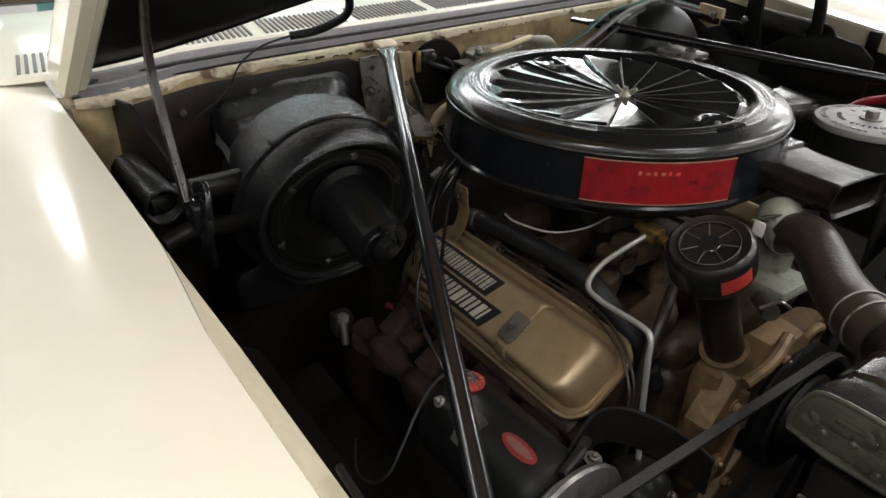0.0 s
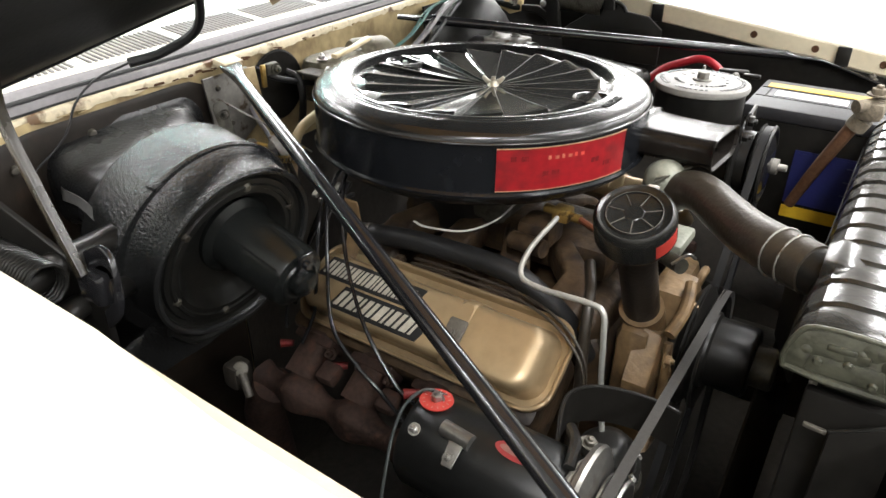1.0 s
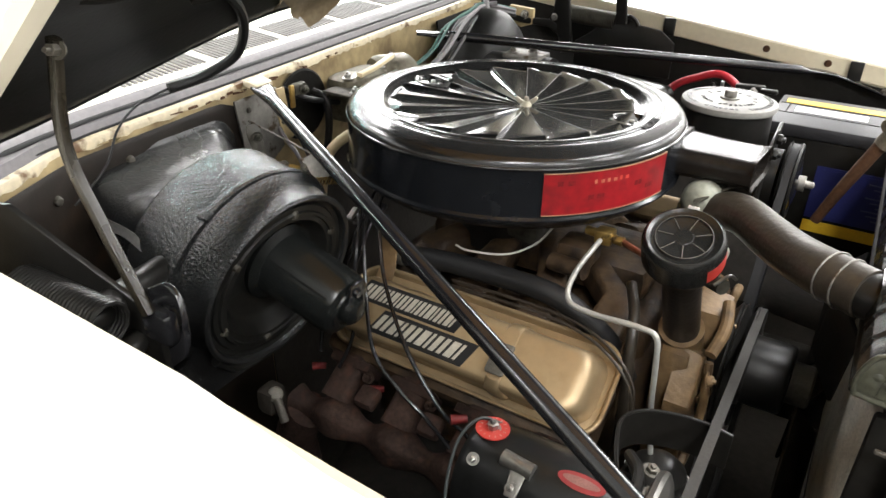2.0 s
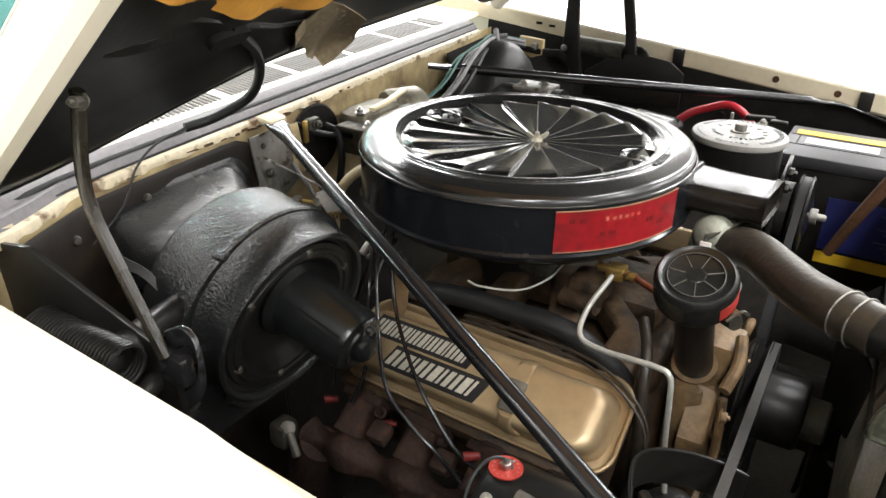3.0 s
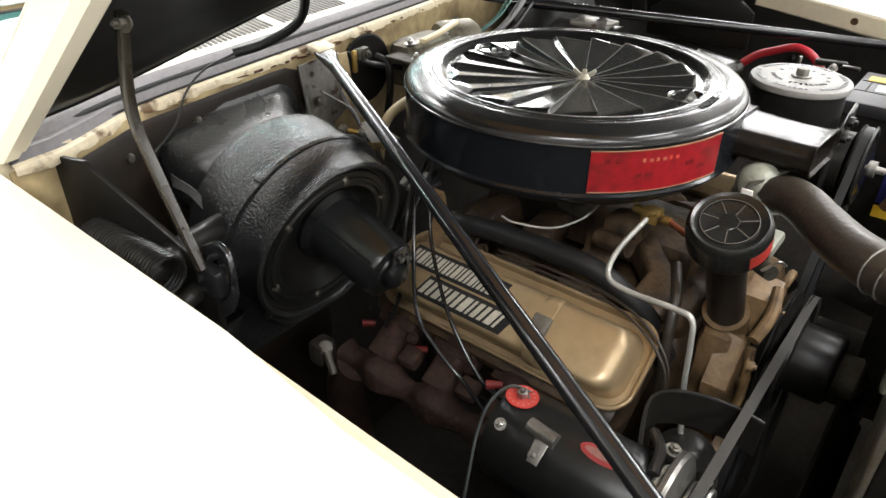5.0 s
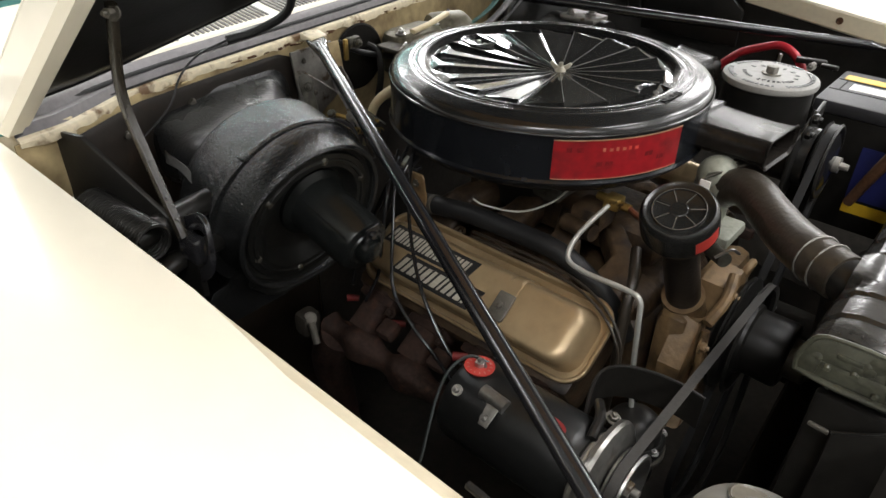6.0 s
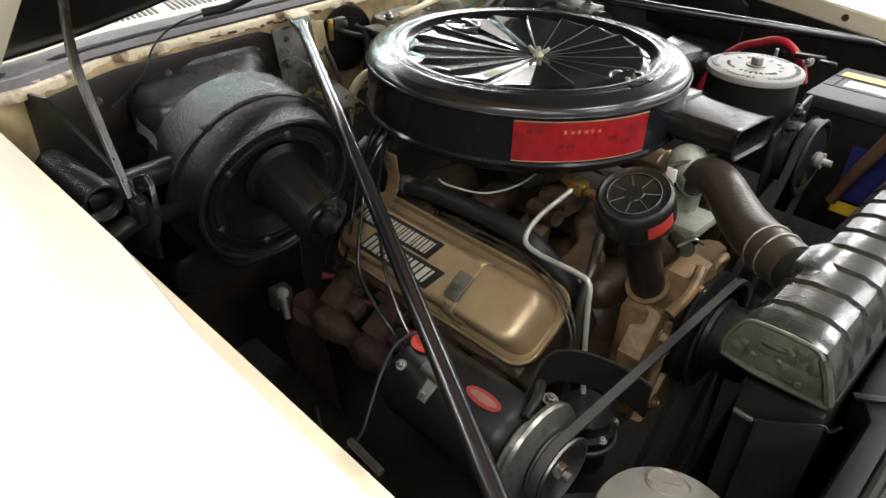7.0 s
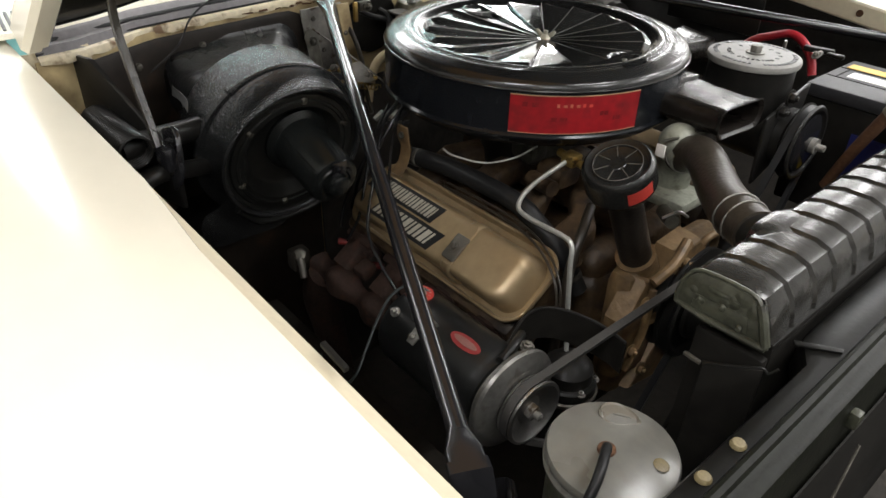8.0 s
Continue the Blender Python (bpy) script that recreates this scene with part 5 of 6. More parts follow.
# ---- power steering pump ----
def steering_pump():
    c = Vector((0.229, 0.221, 0))
    ob = thing("power_steering_pump", (0.229, 0.221, 0.85), "black power steering pump with white-lettered lid and pulley", "steering pump")
    part("reservoir", lathe([(0, 0.88), (0.05, 0.88), (0.062, 0.895), (0.066, 0.91), (0.064, 0.982), (0.067, 0.985), (0.068, 0.990), (0, 0.993)], c, seg=48), SATIN, ob)
    lid = part("lid", lathe([(0.068, 0.985), (0.0692, 0.989), (0.068, 0.9935), (0.063, 0.9955), (0.03, 0.996), (0, 0.996)], c, seg=48), LIDPAINT, ob, "white painted lid with black print round it")
    for r, n, deep in ((0.0580, 52, 0.0066), (0.036, 14, 0.0060)):
        for k in range(n):
            if k % 9 in (7, 8) or (n == 14 and k > 8):
                continue
            a = 2 * math.pi * k / n
            part("print_bar", box(c + Vector((r * math.cos(a), r * math.sin(a), 0.9963)), (deep, 0.0036 + 0.0010 * (k % 3), 0.0006), 0, Matrix.Rotation(a, 3, "Z")), DECAL, lid)
    for i, ch in enumerate("POWER STEERING"):
        a = radians(198 + 10.6 * i)
        if ch != " ":
            part("letter", letters(ch, 0.0088, 0.0004, Matrix.Translation(c + Vector((0.0385 * math.cos(a), 0.0385 * math.sin(a), 0.9964))) @ Matrix.Rotation(a + math.pi / 2, 4, "Z")), DECAL, lid)
    part("wing_bolt", joined(lathe([(0, 0.996), (0.014, 0.996), (0.014, 0.998), (0, 0.998)], c, seg=20), hexnut(c + Vector((0, 0, 0.998)), (0, 0, 1), 0.009, 0.010)), DULLSTEEL, ob)
    part("body", tube([(0.22, 0.222, 0.886), (0.32, 0.222, 0.886)], 0.045, 28, smooth=False), SATIN, ob)
    p = Vector((0.325, 0.223, 0.886))
    part("pulley", lathe(pulley_profile(0.056, 0.020), p, (1, 0, 0), 48), SATIN, ob)
    part("pulley_face", lathe([(0.035, 0.010), (0.045, 0.018), (0.03, 0.024), (0.012, 0.026), (0, 0.026)], p, (1, 0, 0), 36), GLOSS, ob)
    part("pulley_nut", joined(lathe([(0, 0.02), (0.012, 0.02), (0.012, 0.034), (0, 0.034)], p, (1, 0, 0), 18), lathe([(0, 0.03), (0.006, 0.03), (0.005, 0.046), (0, 0.047)], p, (1, 0, 0), 14)), DULLSTEEL, ob)
    part("bracket", joined(slab([(0.30, 0.15, 0.93), (0.30, 0.27, 0.96), (0.30, 0.26, 0.86), (0.30, 0.16, 0.82)], (0.006, 0, 0), 0.002), bolt((0.306, 0.185, 0.935), (1, 0, 0), 0.008, 0.008), bolt((0.306, 0.205, 0.952), (1, 0, 0), 0.008, 0.008)), SATIN, ob)
    return ob


steering_pump()
solo("steering_belt", ring_belt((0.223, 0.886), 0.056, (-0.02, 0.45), 0.085, 0.335), RUBBER, (0.335, 0.1, 0.7), "worn black rubber power steering belt", "belt", "drive belts")


# ---- battery ----
def battery():
    c = Vector((0.405, 0.425, 0.824))
    t = Matrix.Rotation(radians(0), 3, "Z")
    ob = thing("battery", (c.x, c.y, 0.71), "black car battery with blue and yellow labels", "battery")
    part("case", box(c, (0.26, 0.175, 0.19), 0.006), MATT, ob)
    part("cover", box(c + Vector((0, 0, 0.105)), (0.264, 0.18, 0.022), 0.005), GREYBOX, ob)
    for y in (-0.028, 0.030):
        part("lid_seam", box(c + Vector((0, y, 0.1162)), (0.255, 0.0022, 0.0012), 0), MATT, ob)
    for x in (-0.112, -0.02):
        part("cross_seam", box(c + Vector((x, 0.0, 0.1162)), (0.0022, 0.056, 0.0012), 0), MATT, ob)
    part("yellow_strip", box(c + Vector((-0.015, 0.048, 0.1165)), (0.21, 0.026, 0.001), 0), YELLOW, ob, "yellow warning strip")
    part("white_strip", box(c + Vector((-0.045, 0.0, 0.1165)), (0.11, 0.032, 0.001), 0), WHITELABEL, ob, "pale label strip")
    part("blue_label", box(c + Vector((0.05, -0.0882, 0.01)), (0.18, 0.001, 0.09), 0), BLUE, ob, "dark blue label")
    part("yellow_label", box(c + Vector((0.05, -0.0882, -0.05)), (0.18, 0.001, 0.020), 0), YELLOW, ob, "yellow label strip")
    blue = part("label_panel", box(c + Vector((0.05, -0.0885, 0.01)), (0.17, 0.001, 0.082), 0), BLUE, ob, "dark blue panel with rows of fine print")
    for k in range(9):
        part("print_bar", box(c + Vector((0.075 + 0.004 * (k % 3), -0.0892, 0.040 - 0.0075 * k)), (0.075 - 0.010 * (k % 3), 0.0006, 0.0022), 0), PRINT, blue)
    part("front_label", box(c + Vector((0.1512, 0.0, 0.0)), (0.001, 0.13, 0.10), 0), BLUE, ob, "dark blue label")
    return ob


battery()


# ---- heater blower ----
def blower():
    """The fan housing leans forward and down; its motor stands out of the face."""
    ax = Vector((1, -0.03, -0.26)).normalized()
    side, up, _ = frame_of(ax)
    if up.z < 0:
        side, up = -side, -up
    a = Vector((-0.109, -0.393, 0.874))
    ob = thing("heater_blower", (-0.15, -0.40, 0.74), "crinkle black heater blower housing with motor and duct", "heater blower")
    part("rear_shell", lathe([(0, -0.128), (0.100, -0.128), (0.114, -0.123), (0.1205, -0.113), (0.1235, -0.056), (0.127, -0.053), (0.1285, -0.047), (0.127, -0.0435), (0.10, -0.043)], a - up * 0.006 - Vector((0, 0.003, 0)), ax, 96), CRINKLE, ob)
    part("front_shell", lathe([(0.119, -0.0445), (0.1165, -0.041), (0.1125, -0.036), (0.1095, -0.010), (0.1115, -0.006), (0.1120, -0.001), (0.1090, 0.0015), (0.1050, 0.000), (0.1035, -0.004)], a, ax, 96), CRINKLE, ob)
    part("face", lathe([(0.1042, -0.003), (0.1030, -0.0085), (0.098, -0.010), (0.096, -0.0065), (0.078, -0.006), (0.075, -0.010), (0.066, -0.022), (0.060, -0.026), (0.0, -0.026)], a, ax, 80), DRUM, ob, "dull black pressed face")
    part("face_rib", lathe([(0.0835, -0.0065), (0.085, -0.0035), (0.0885, -0.0035), (0.090, -0.0065)], a, ax, 72), DRUM, ob)
    m = a + side * -0.014 + up * 0.010 if side.y < 0 else a + side * 0.014 + up * 0.010
    part("motor", lathe([(0.0, -0.030), (0.050, -0.030), (0.050, -0.020), (0.0405, -0.014), (0.0390, -0.007), (0.0380, 0.073), (0.0355, 0.081), (0.030, 0.0845), (0.0, 0.0855)], m, ax, 56), MOTORBLACK, ob, "black enamelled cylindrical motor")
    part("motor_seam", tube([m + ax * (-0.006 + 0.080 * k / 8) + (up * 0.62 - side * 0.78).normalized() * 0.0386 for k in range(9)], 0.0012, 6, smooth=False), MOTORBLACK, ob)
    end = m + ax * 0.0855
    part("motor_boss", joined(lathe([(0, -0.001), (0.017, -0.001), (0.016, 0.010), (0.011, 0.014), (0, 0.015)], end, ax, 24), lathe([(0.020, -0.0005), (0.022, 0.0015), (0.026, 0.0015), (0.028, -0.0015)], end, ax, 32)), MOTORBLACK, ob)
    tab = joined(box(end + up * 0.026 + ax * 0.003, (0.003, 0.022, 0.026), 0.001, Matrix.Rotation(radians(15), 3, "Y")), lathe([(0, 0.005), (0.0045, 0.0045), (0.0055, 0.0), (0, 0)], end + up * 0.027 + ax * 0.005, ax, 14))
    part("terminal_tab", tab, ENAMEL, ob, "black motor tab with a screw")
    for k in range(6):
        t = radians(8 + 60 * k)
        c = a + ax * -0.0065 + 0.0865 * (math.cos(t) * up + math.sin(t) * side)
        part("screw", lathe([(0, 0.0045), (0.0035, 0.0038), (0.0050, 0.0012), (0.0058, 0.0), (0, 0)], c, ax, 14), GRIMEGREY, ob, "small dull screw")
    part("seam_clip", box(a - ax * 0.048 + (up * 0.80 + Vector((0, -0.6, 0))).normalized() * 0.1265, (0.016, 0.012, 0.008), 0.002, Matrix.Rotation(radians(30), 3, "X")), CRINKLE, ob)
    # flange of the lower half and the drain foot below the face
    low = a - up * 0.100 - ax * 0.012
    part("lower_flange", tube([low - side * 0.085 + up * 0.02, low - side * 0.05 - up * 0.016, low - up * 0.024, low + side * 0.05 - up * 0.016, low + side * 0.085 + up * 0.02], 0.006, 8, 6), DRUM, ob)
    loops = []
    keys = [Vector(k) for k in ((-0.405, 0.915, 0.14), (-0.405, 0.935, 0.155), (-0.40, 0.940, 0.185), (-0.39, 0.938, 0.205), (-0.385, 0.935, 0.22), (-0.385, 0.935, 0.25))]
    size = [Vector(k) for k in ((0.10, -0.17, 0), (0.088, -0.205, 0), (0.080, -0.24, 0), (0.084, -0.275, 0), (0.10, -0.305, 0), (0.12, -0.312, 0))]
    for k, s in zip(spline(keys, 4), spline(size, 4)):
        ring = []
        for p, q in rounded(k.z, s.x, 0.034, 9):
            lump = 0.0045 * math.sin(p * 40 + s.y * 50 + 1.0) + 0.0015 * math.sin(s.y * 110 - p * 30) if q > -0.02 else 0.0
            ring.append(Vector((s.y, k.x + p * (1 + lump * 2), k.y + q + lump)))
        loops.append(ring)
    part("duct", loft(loops), DUCT, ob, sharp=70)
    strip = spline([(-0.285, -0.488, 0.950), (-0.262, -0.496, 0.957), (-0.232, -0.499, 0.958), (-0.200, -0.500, 0.950), (-0.176, -0.500, 0.932)], 5)
    part("torn_strip", sheet([[p + Vector((0.004 * k, -0.002 * k + 0.001 * math.sin(0.6 * i + k), -0.006 * k)) for k in (0, 1, 2)] for i, p in enumerate(strip)], 0.001), STRIP, ob, "loose grey sealing strip", 60)
    part("lower_duct", loft([[Vector((x, cy + p, cz + q)) for p, q in rounded(w, h, 0.03, 4)] for x, cy, cz, w, h in ((-0.175, -0.44, 0.775, 0.12, 0.05), (-0.185, -0.445, 0.755, 0.15, 0.07), (-0.23, -0.45, 0.73, 0.17, 0.08), (-0.32, -0.44, 0.71, 0.17, 0.09))]), CRINKLE, ob)
    return ob


blower()


# ---- washer jar ----
def washer_jar():
    c = Vector((0.494, -0.428, 0.0))
    ob = thing("washer_jar", (c.x, c.y, 0.62), "washer fluid jar with grey domed lid and hose", "washer jar")
    part("jar", lathe([(0, 0.62), (0.050, 0.62), (0.055, 0.64), (0.056, 0.80), (0, 0.80)], c, seg=48), OLIVE, ob)
    part("lid", lathe([(0.0580, 0.798), (0.0618, 0.801), (0.0622, 0.804), (0.0608, 0.8065), (0.0600, 0.8085), (0.0612, 0.8105), (0.0614, 0.8155), (0.0596, 0.8195), (0.050, 0.8235), (0.03, 0.8285), (0.012, 0.8310), (0, 0.8315)], c, seg=72), GREYPLASTIC, ob, "grey enamelled lid")
    u = Vector((-0.0215, 0.031, 0))
    tear = []
    for k in range(32):
        t = 2 * math.pi * k / 32
        r = 0.0150 * (1 + 0.42 * max(0, math.cos(t)) ** 6)
        tear.append((r * math.cos(t + 0.5), r * math.sin(t + 0.5)))
    part("filler_flap", loft([[c + u + Vector((x * q, y * q, z - 0.12 * (u.y + y * q - 0.031))) for x, y in tear] for q, z in ((1.12, 0.8235), (1.12, 0.8270), (1.02, 0.8285), (0.92, 0.8268), (0.3, 0.8262))]), FLAP, ob, "teardrop filler flap")
    part("flap_arrow", tube([c + u + Vector((-0.002, -0.002, 0.8275)), c + u + Vector((0.012, 0.007, 0.8268))], 0.0010, 6, smooth=False), GREYPLASTIC, ob)
    part("tape_patch", lathe([(0, 0.0006), (0.0060, 0.0006), (0.0074, 0.0002), (0.0076, 0), (0, 0)], c + Vector((0.041, 0.014, 0.8262)), (0.15, 0.05, 1), 10), TAPE, ob, "yellowed tape patch")
    g = c + Vector((0.001, -0.013, 0))
    part("hose", tube([g + Vector((0, 0, 0.828)), g + Vector((0.006, -0.012, 0.846)), g + Vector((0.022, -0.045, 0.845)), g + Vector((0.028, -0.080, 0.805))], 0.0046, 12, 6), RUBBER, ob, "black rubber hose")
    part("grommet", lathe([(0, 0.0), (0.0088, 0.0), (0.0080, 0.003), (0.0060, 0.0045), (0, 0.005)], g + Vector((0, 0, 0.8295)), (0, 0, 1), 18), RUSTROD, ob, "rusty grommet")
    return ob


washer_jar()


# ---- hood hinge ----
def hinge():
    ob = hood_ob
    top, foot = Vector((-0.100, -0.592, 1.175)), Vector((-0.055, -0.597, 0.965))
    line = spline([top + Vector((-0.002, 0, 0.008)), Vector((-0.118, -0.595, 1.10)), Vector((-0.092, -0.596, 1.035)), foot], 6)
    loops = []
    for i, p in enumerate(line):
        d = (line[min(i + 1, len(line) - 1)] - line[max(i - 1, 0)]).normalized()
        w = d.cross(Vector((0, 1, 0))).normalized()
        loops.append([p + w * x + Vector((0, 1, 0)) * y for x, y in rounded(0.0115, 0.009, 0.003, 2)])
    arm = part("hinge_arm", loft(loops), ARM, ob, "dark worn steel hinge arm")
    part("bolt", bolt(top, (0.4, -0.8, 0.2), 0.0048, 0.009), SCREW, arm)
    foot_ob = part("hinge_bracket", joined(box(foot + Vector((0.004, 0.006, -0.012)), (0.032, 0.016, 0.030), 0.005), loft([[foot + c + Vector((0, q, p)) for p, q in rounded(0.020, 0.006, 0.0025, 3)] for c in spline([(-0.012, 0.014, 0.006), (0.004, 0.018, 0.013), (0.020, 0.017, 0.008), (0.028, 0.013, -0.010), (0.024, 0.010, -0.030), (0.010, 0.008, -0.044)], 4)])), ENAMEL, ob, "black pressed hinge bracket")
    d0, d1 = Vector((-0.205, -0.620, 0.953)), Vector((-0.092, -0.612, 0.948))
    pts = []
    d = (d1 - d0).normalized()
    u, v, a = frame_of(d)
    for k in range(26 * 12 + 1):
        t = 2 * math.pi * k / 12
        pts.append(d0.lerp(d1, k / (26 * 12)) + 0.0205 * (math.cos(t) * u + math.sin(t) * v))
    part("coil_spring", tube(pts, 0.0024, 6, smooth=False), SATIN, ob, "black coil spring")


hinge()


# ---- pipe work ----
def fuel_line():
    ob = thing("fuel_line", (0.173, -0.129, 0.899), "bare steel fuel line bent from a brass fitting", "pipe")
    part("pipe", tube([(0.173, -0.135, 0.897), (0.165, -0.19, 0.875), (0.171, -0.222, 0.858), (0.20, -0.232, 0.855), (0.262, -0.240, 0.862), (0.281, -0.243, 0.858), (0.286, -0.246, 0.83), (0.290, -0.242, 0.76), (0.300, -0.245, 0.70)], 0.0033, 14, 8), PIPE, ob)
    part("brass_fitting", joined(box((0.175, -0.126, 0.899), (0.022, 0.022, 0.018), 0.003), tube([(0.15, -0.122, 0.899), (0.20, -0.13, 0.899)], 0.006, 12, smooth=False)), BRASS, ob, "brass tee fitting")
    part("copper_end", tube([(0.20, -0.13, 0.899), (0.235, -0.145, 0.895)], 0.004, 10, smooth=False), COPPER, ob, "copper tube end")
    return ob


fuel_line()
def heater_hose():
    pts = [(-0.11, -0.18, 0.812), (-0.025, -0.18, 0.826), (0.064, -0.182, 0.832), (0.136, -0.182, 0.830), (0.180, -0.178, 0.808), (0.215, -0.165, 0.77), (0.235, -0.15, 0.72)]
    ob = thing("heater_hose", pts[0], "thick black rubber heater hose beside the valve cover", "hose")
    part("hose", tube(pts, 0.0145, 18, 8), RUBBER, ob)
    line = spline(pts, 8)
    for i in (2, 44):
        part("clamp", lathe([(0.0142, -0.004), (0.0156, -0.0035), (0.0156, 0.0035), (0.0142, 0.004)], line[i], line[i + 1] - line[i - 1], 20), SCREW, ob, "dull hose clamp")


heater_hose()


# ---- far side of the bay: hinge, wiring, master cylinder, wiper motor ----
def flat_arm(pts, half, thick=0.009):
    """A flat pressed bar: points with the half width of the bar at each."""
    loops = []
    for i, ((x, y, z), hw) in enumerate(zip(pts, half)):
        a, b = Vector(pts[max(i - 1, 0)]), Vector(pts[min(i + 1, len(pts) - 1)])
        d = (b - a).normalized()
        w = d.cross(Vector((0, 1, 0))).normalized()
        loops.append([Vector((x, y, z)) + w * p + Vector((0, q, 0)) for p, q in rounded(hw * 2, thick, 0.0035, 3)])
    return loft(loops)


def far_hinge():
    ob = hood_ob
    part("hinge_arm", flat_arm([(-0.085, 0.632, 1.005), (-0.090, 0.632, 1.05), (-0.103, 0.630, 1.12), (-0.118, 0.628, 1.19), (-0.10, 0.625, 1.26)], (0.013, 0.012, 0.0115, 0.011, 0.011)), SATIN, ob)
    part("hinge_arm", flat_arm([(-0.203, 0.630, 0.93), (-0.210, 0.630, 0.965), (-0.222, 0.630, 1.00), (-0.224, 0.630, 1.05), (-0.226, 0.630, 1.12), (-0.222, 0.628, 1.19)], (0.013, 0.016, 0.022, 0.017, 0.014, 0.013)), SATIN, ob)
    part("pivot_pin", lathe([(0, 0.006), (0.006, 0.005), (0.008, 0.0), (0, 0)], (-0.238, 0.625, 1.004), (0, -1, 0), 14), STEEL, ob)
    part("cross_link", flat_arm([(-0.345, 0.60, 1.000), (-0.30, 0.612, 0.992), (-0.25, 0.625, 0.990), (-0.225, 0.630, 0.975)], (0.006, 0.007, 0.009, 0.010), 0.006), SATIN, ob)
    part("hinge_bracket", joined(slab([(-0.19, 0.640, 0.955), (-0.104, 0.640, 1.014), (-0.064, 0.640, 1.020), (-0.050, 0.640, 1.004), (0.0, 0.640, 0.998), (0.03, 0.640, 0.975), (0.03, 0.640, 0.90), (-0.19, 0.640, 0.90)], (0, 0.008, 0), 0.002), tube([(-0.10, 0.637, 1.016), (-0.072, 0.636, 1.021), (-0.056, 0.636, 1.014), (-0.049, 0.637, 1.003)], 0.0045, 8, 5)), SATIN, ob, "black pressed hinge bracket")
    d0, d1 = Vector((-0.215, 0.648, 1.012)), Vector((-0.105, 0.648, 1.006))
    pts = []
    u, v, a = frame_of(d1 - d0)
    for k in range(30 * 12 + 1):
        t = 2 * math.pi * k / 12
        pts.append(d0.lerp(d1, k / 360) + 0.017 * (math.cos(t) * u + math.sin(t) * v))
    part("coil_spring", tube(pts, 0.0024, 6, smooth=False), GRIMEGREY, ob, "black coil spring")


far_hinge()


def wiper_motor():
    ob = thing("wiper_motor", (-0.33, 0.02, 0.92), "grimy tan-grey wiper motor on the firewall", "wiper motor")
    part("gear_case", loft([[Vector((-0.315 + p, 0.015 + q, z)) for p, q in rounded(w, d, 0.016, 4)] for z, w, d in ((0.93, 0.058, 0.105), (0.985, 0.060, 0.110), (0.995, 0.056, 0.104), (1.000, 0.044, 0.090))]), WIPER, ob)
    part("motor_drum", lathe([(0, 0), (0.036, 0), (0.040, 0.008), (0.040, 0.060), (0.037, 0.066), (0.028, 0.076), (0, 0.080)], (-0.325, 0.070, 0.972), (0.45, 0.85, 0), 32), WIPER, ob)
    part("mounting_plate", box((-0.285, -0.015, 0.985), (0.070, 0.110, 0.005), 0.002), GRIMEGREY, ob)
    part("arm", loft([[Vector((x, y, z)) + Vector((p, 0, q)) for p, q in rounded(0.012, 0.007, 0.003, 3)] for x, y, z in ((-0.292, -0.010, 1.002), (-0.284, 0.020, 1.009), (-0.286, 0.050, 1.014), (-0.292, 0.078, 1.016))]), CREAM_DULL, ob, "tan crank arm")
    for x, y, z in ((-0.268, -0.052, 0.987), (-0.300, -0.030, 1.000), (-0.300, 0.055, 1.000), (-0.258, 0.022, 0.987)):
        part("bolt", bolt((x, y, z), (0, 0, 1), 0.0058, 0.006), STEEL, ob)
    part("terminal_block", box((-0.270, 0.060, 0.985), (0.026, 0.030, 0.022), 0.004), SATIN, ob)
    part("lead", tube([(-0.262, 0.060, 0.990), (-0.245, 0.045, 0.995), (-0.235, 0.010, 0.975), (-0.24, -0.02, 0.94)], 0.0024, 8, 6), TEALWIRE, ob, "green wire")
    return ob


wiper_motor()


def master_cylinder():
    ob = thing("brake_booster", (-0.25, 0.33, 0.85), "dusty grey-black round brake booster on the firewall", "brake booster")
    part("drum", lathe([(0, 0), (0.10, 0), (0.108, 0.01), (0.110, 0.04), (0.104, 0.07), (0.085, 0.09), (0.05, 0.10), (0, 0.10)], (-0.328, 0.408, 0.932), (1, 0, 0.12), 48), DRUM, ob)
    part("cylinder", tube([(-0.25, 0.345, 0.945), (-0.11, 0.335, 0.950)], 0.036, 24, smooth=False), SATIN, ob)
    part("reservoir_cap", joined(box((-0.165, 0.335, 0.985), (0.075, 0.055, 0.010), 0.003), bolt((-0.155, 0.345, 0.991), (0, 0, 1), 0.007, 0.007), bolt((-0.185, 0.32, 0.991), (0, 0, 1), 0.006, 0.006)), DULLSTEEL, ob, "pale metal cap with bolts")
    return ob


master_cylinder()
wires = thing("wiring_bundle", (-0.3, 0.3, 1.02), "bundle of green and grey wires tied along the cowl", "wiring")
for k, (m, r, dz) in enumerate(((TEALWIRE, 0.0022, 0.0), (TEALWIRE, 0.0020, 0.006), (GREYSEAL, 0.0032, -0.004), (GREYSEAL, 0.0034, 0.002), (RUBBER, 0.0040, -0.008))):
    o = 0.011 * (k - 2)
    part("wire", tube([(-0.285 + o, 0.10 + o, 0.96 + dz), (-0.265 + o, 0.18, 1.00 + dz), (-0.28 + o * 0.8, 0.27 + o * 0.5, 1.035 + dz), (-0.30 + o * 0.4, 0.36, 1.043 + dz), (-0.315 + o * 0.3, 0.44, 1.045 + dz), (-0.30, 0.55, 1.02 + dz)], r, 8, 6), m, wires)
part("tie", joined(tube([(-0.30, 0.425, 1.035), (-0.32, 0.45, 1.06)], 0.006, 8, smooth=False), tube([(-0.335, 0.43, 1.045), (-0.295, 0.455, 1.05)], 0.005, 8, smooth=False)), GREYSEAL, wires, "pale cloth tie")
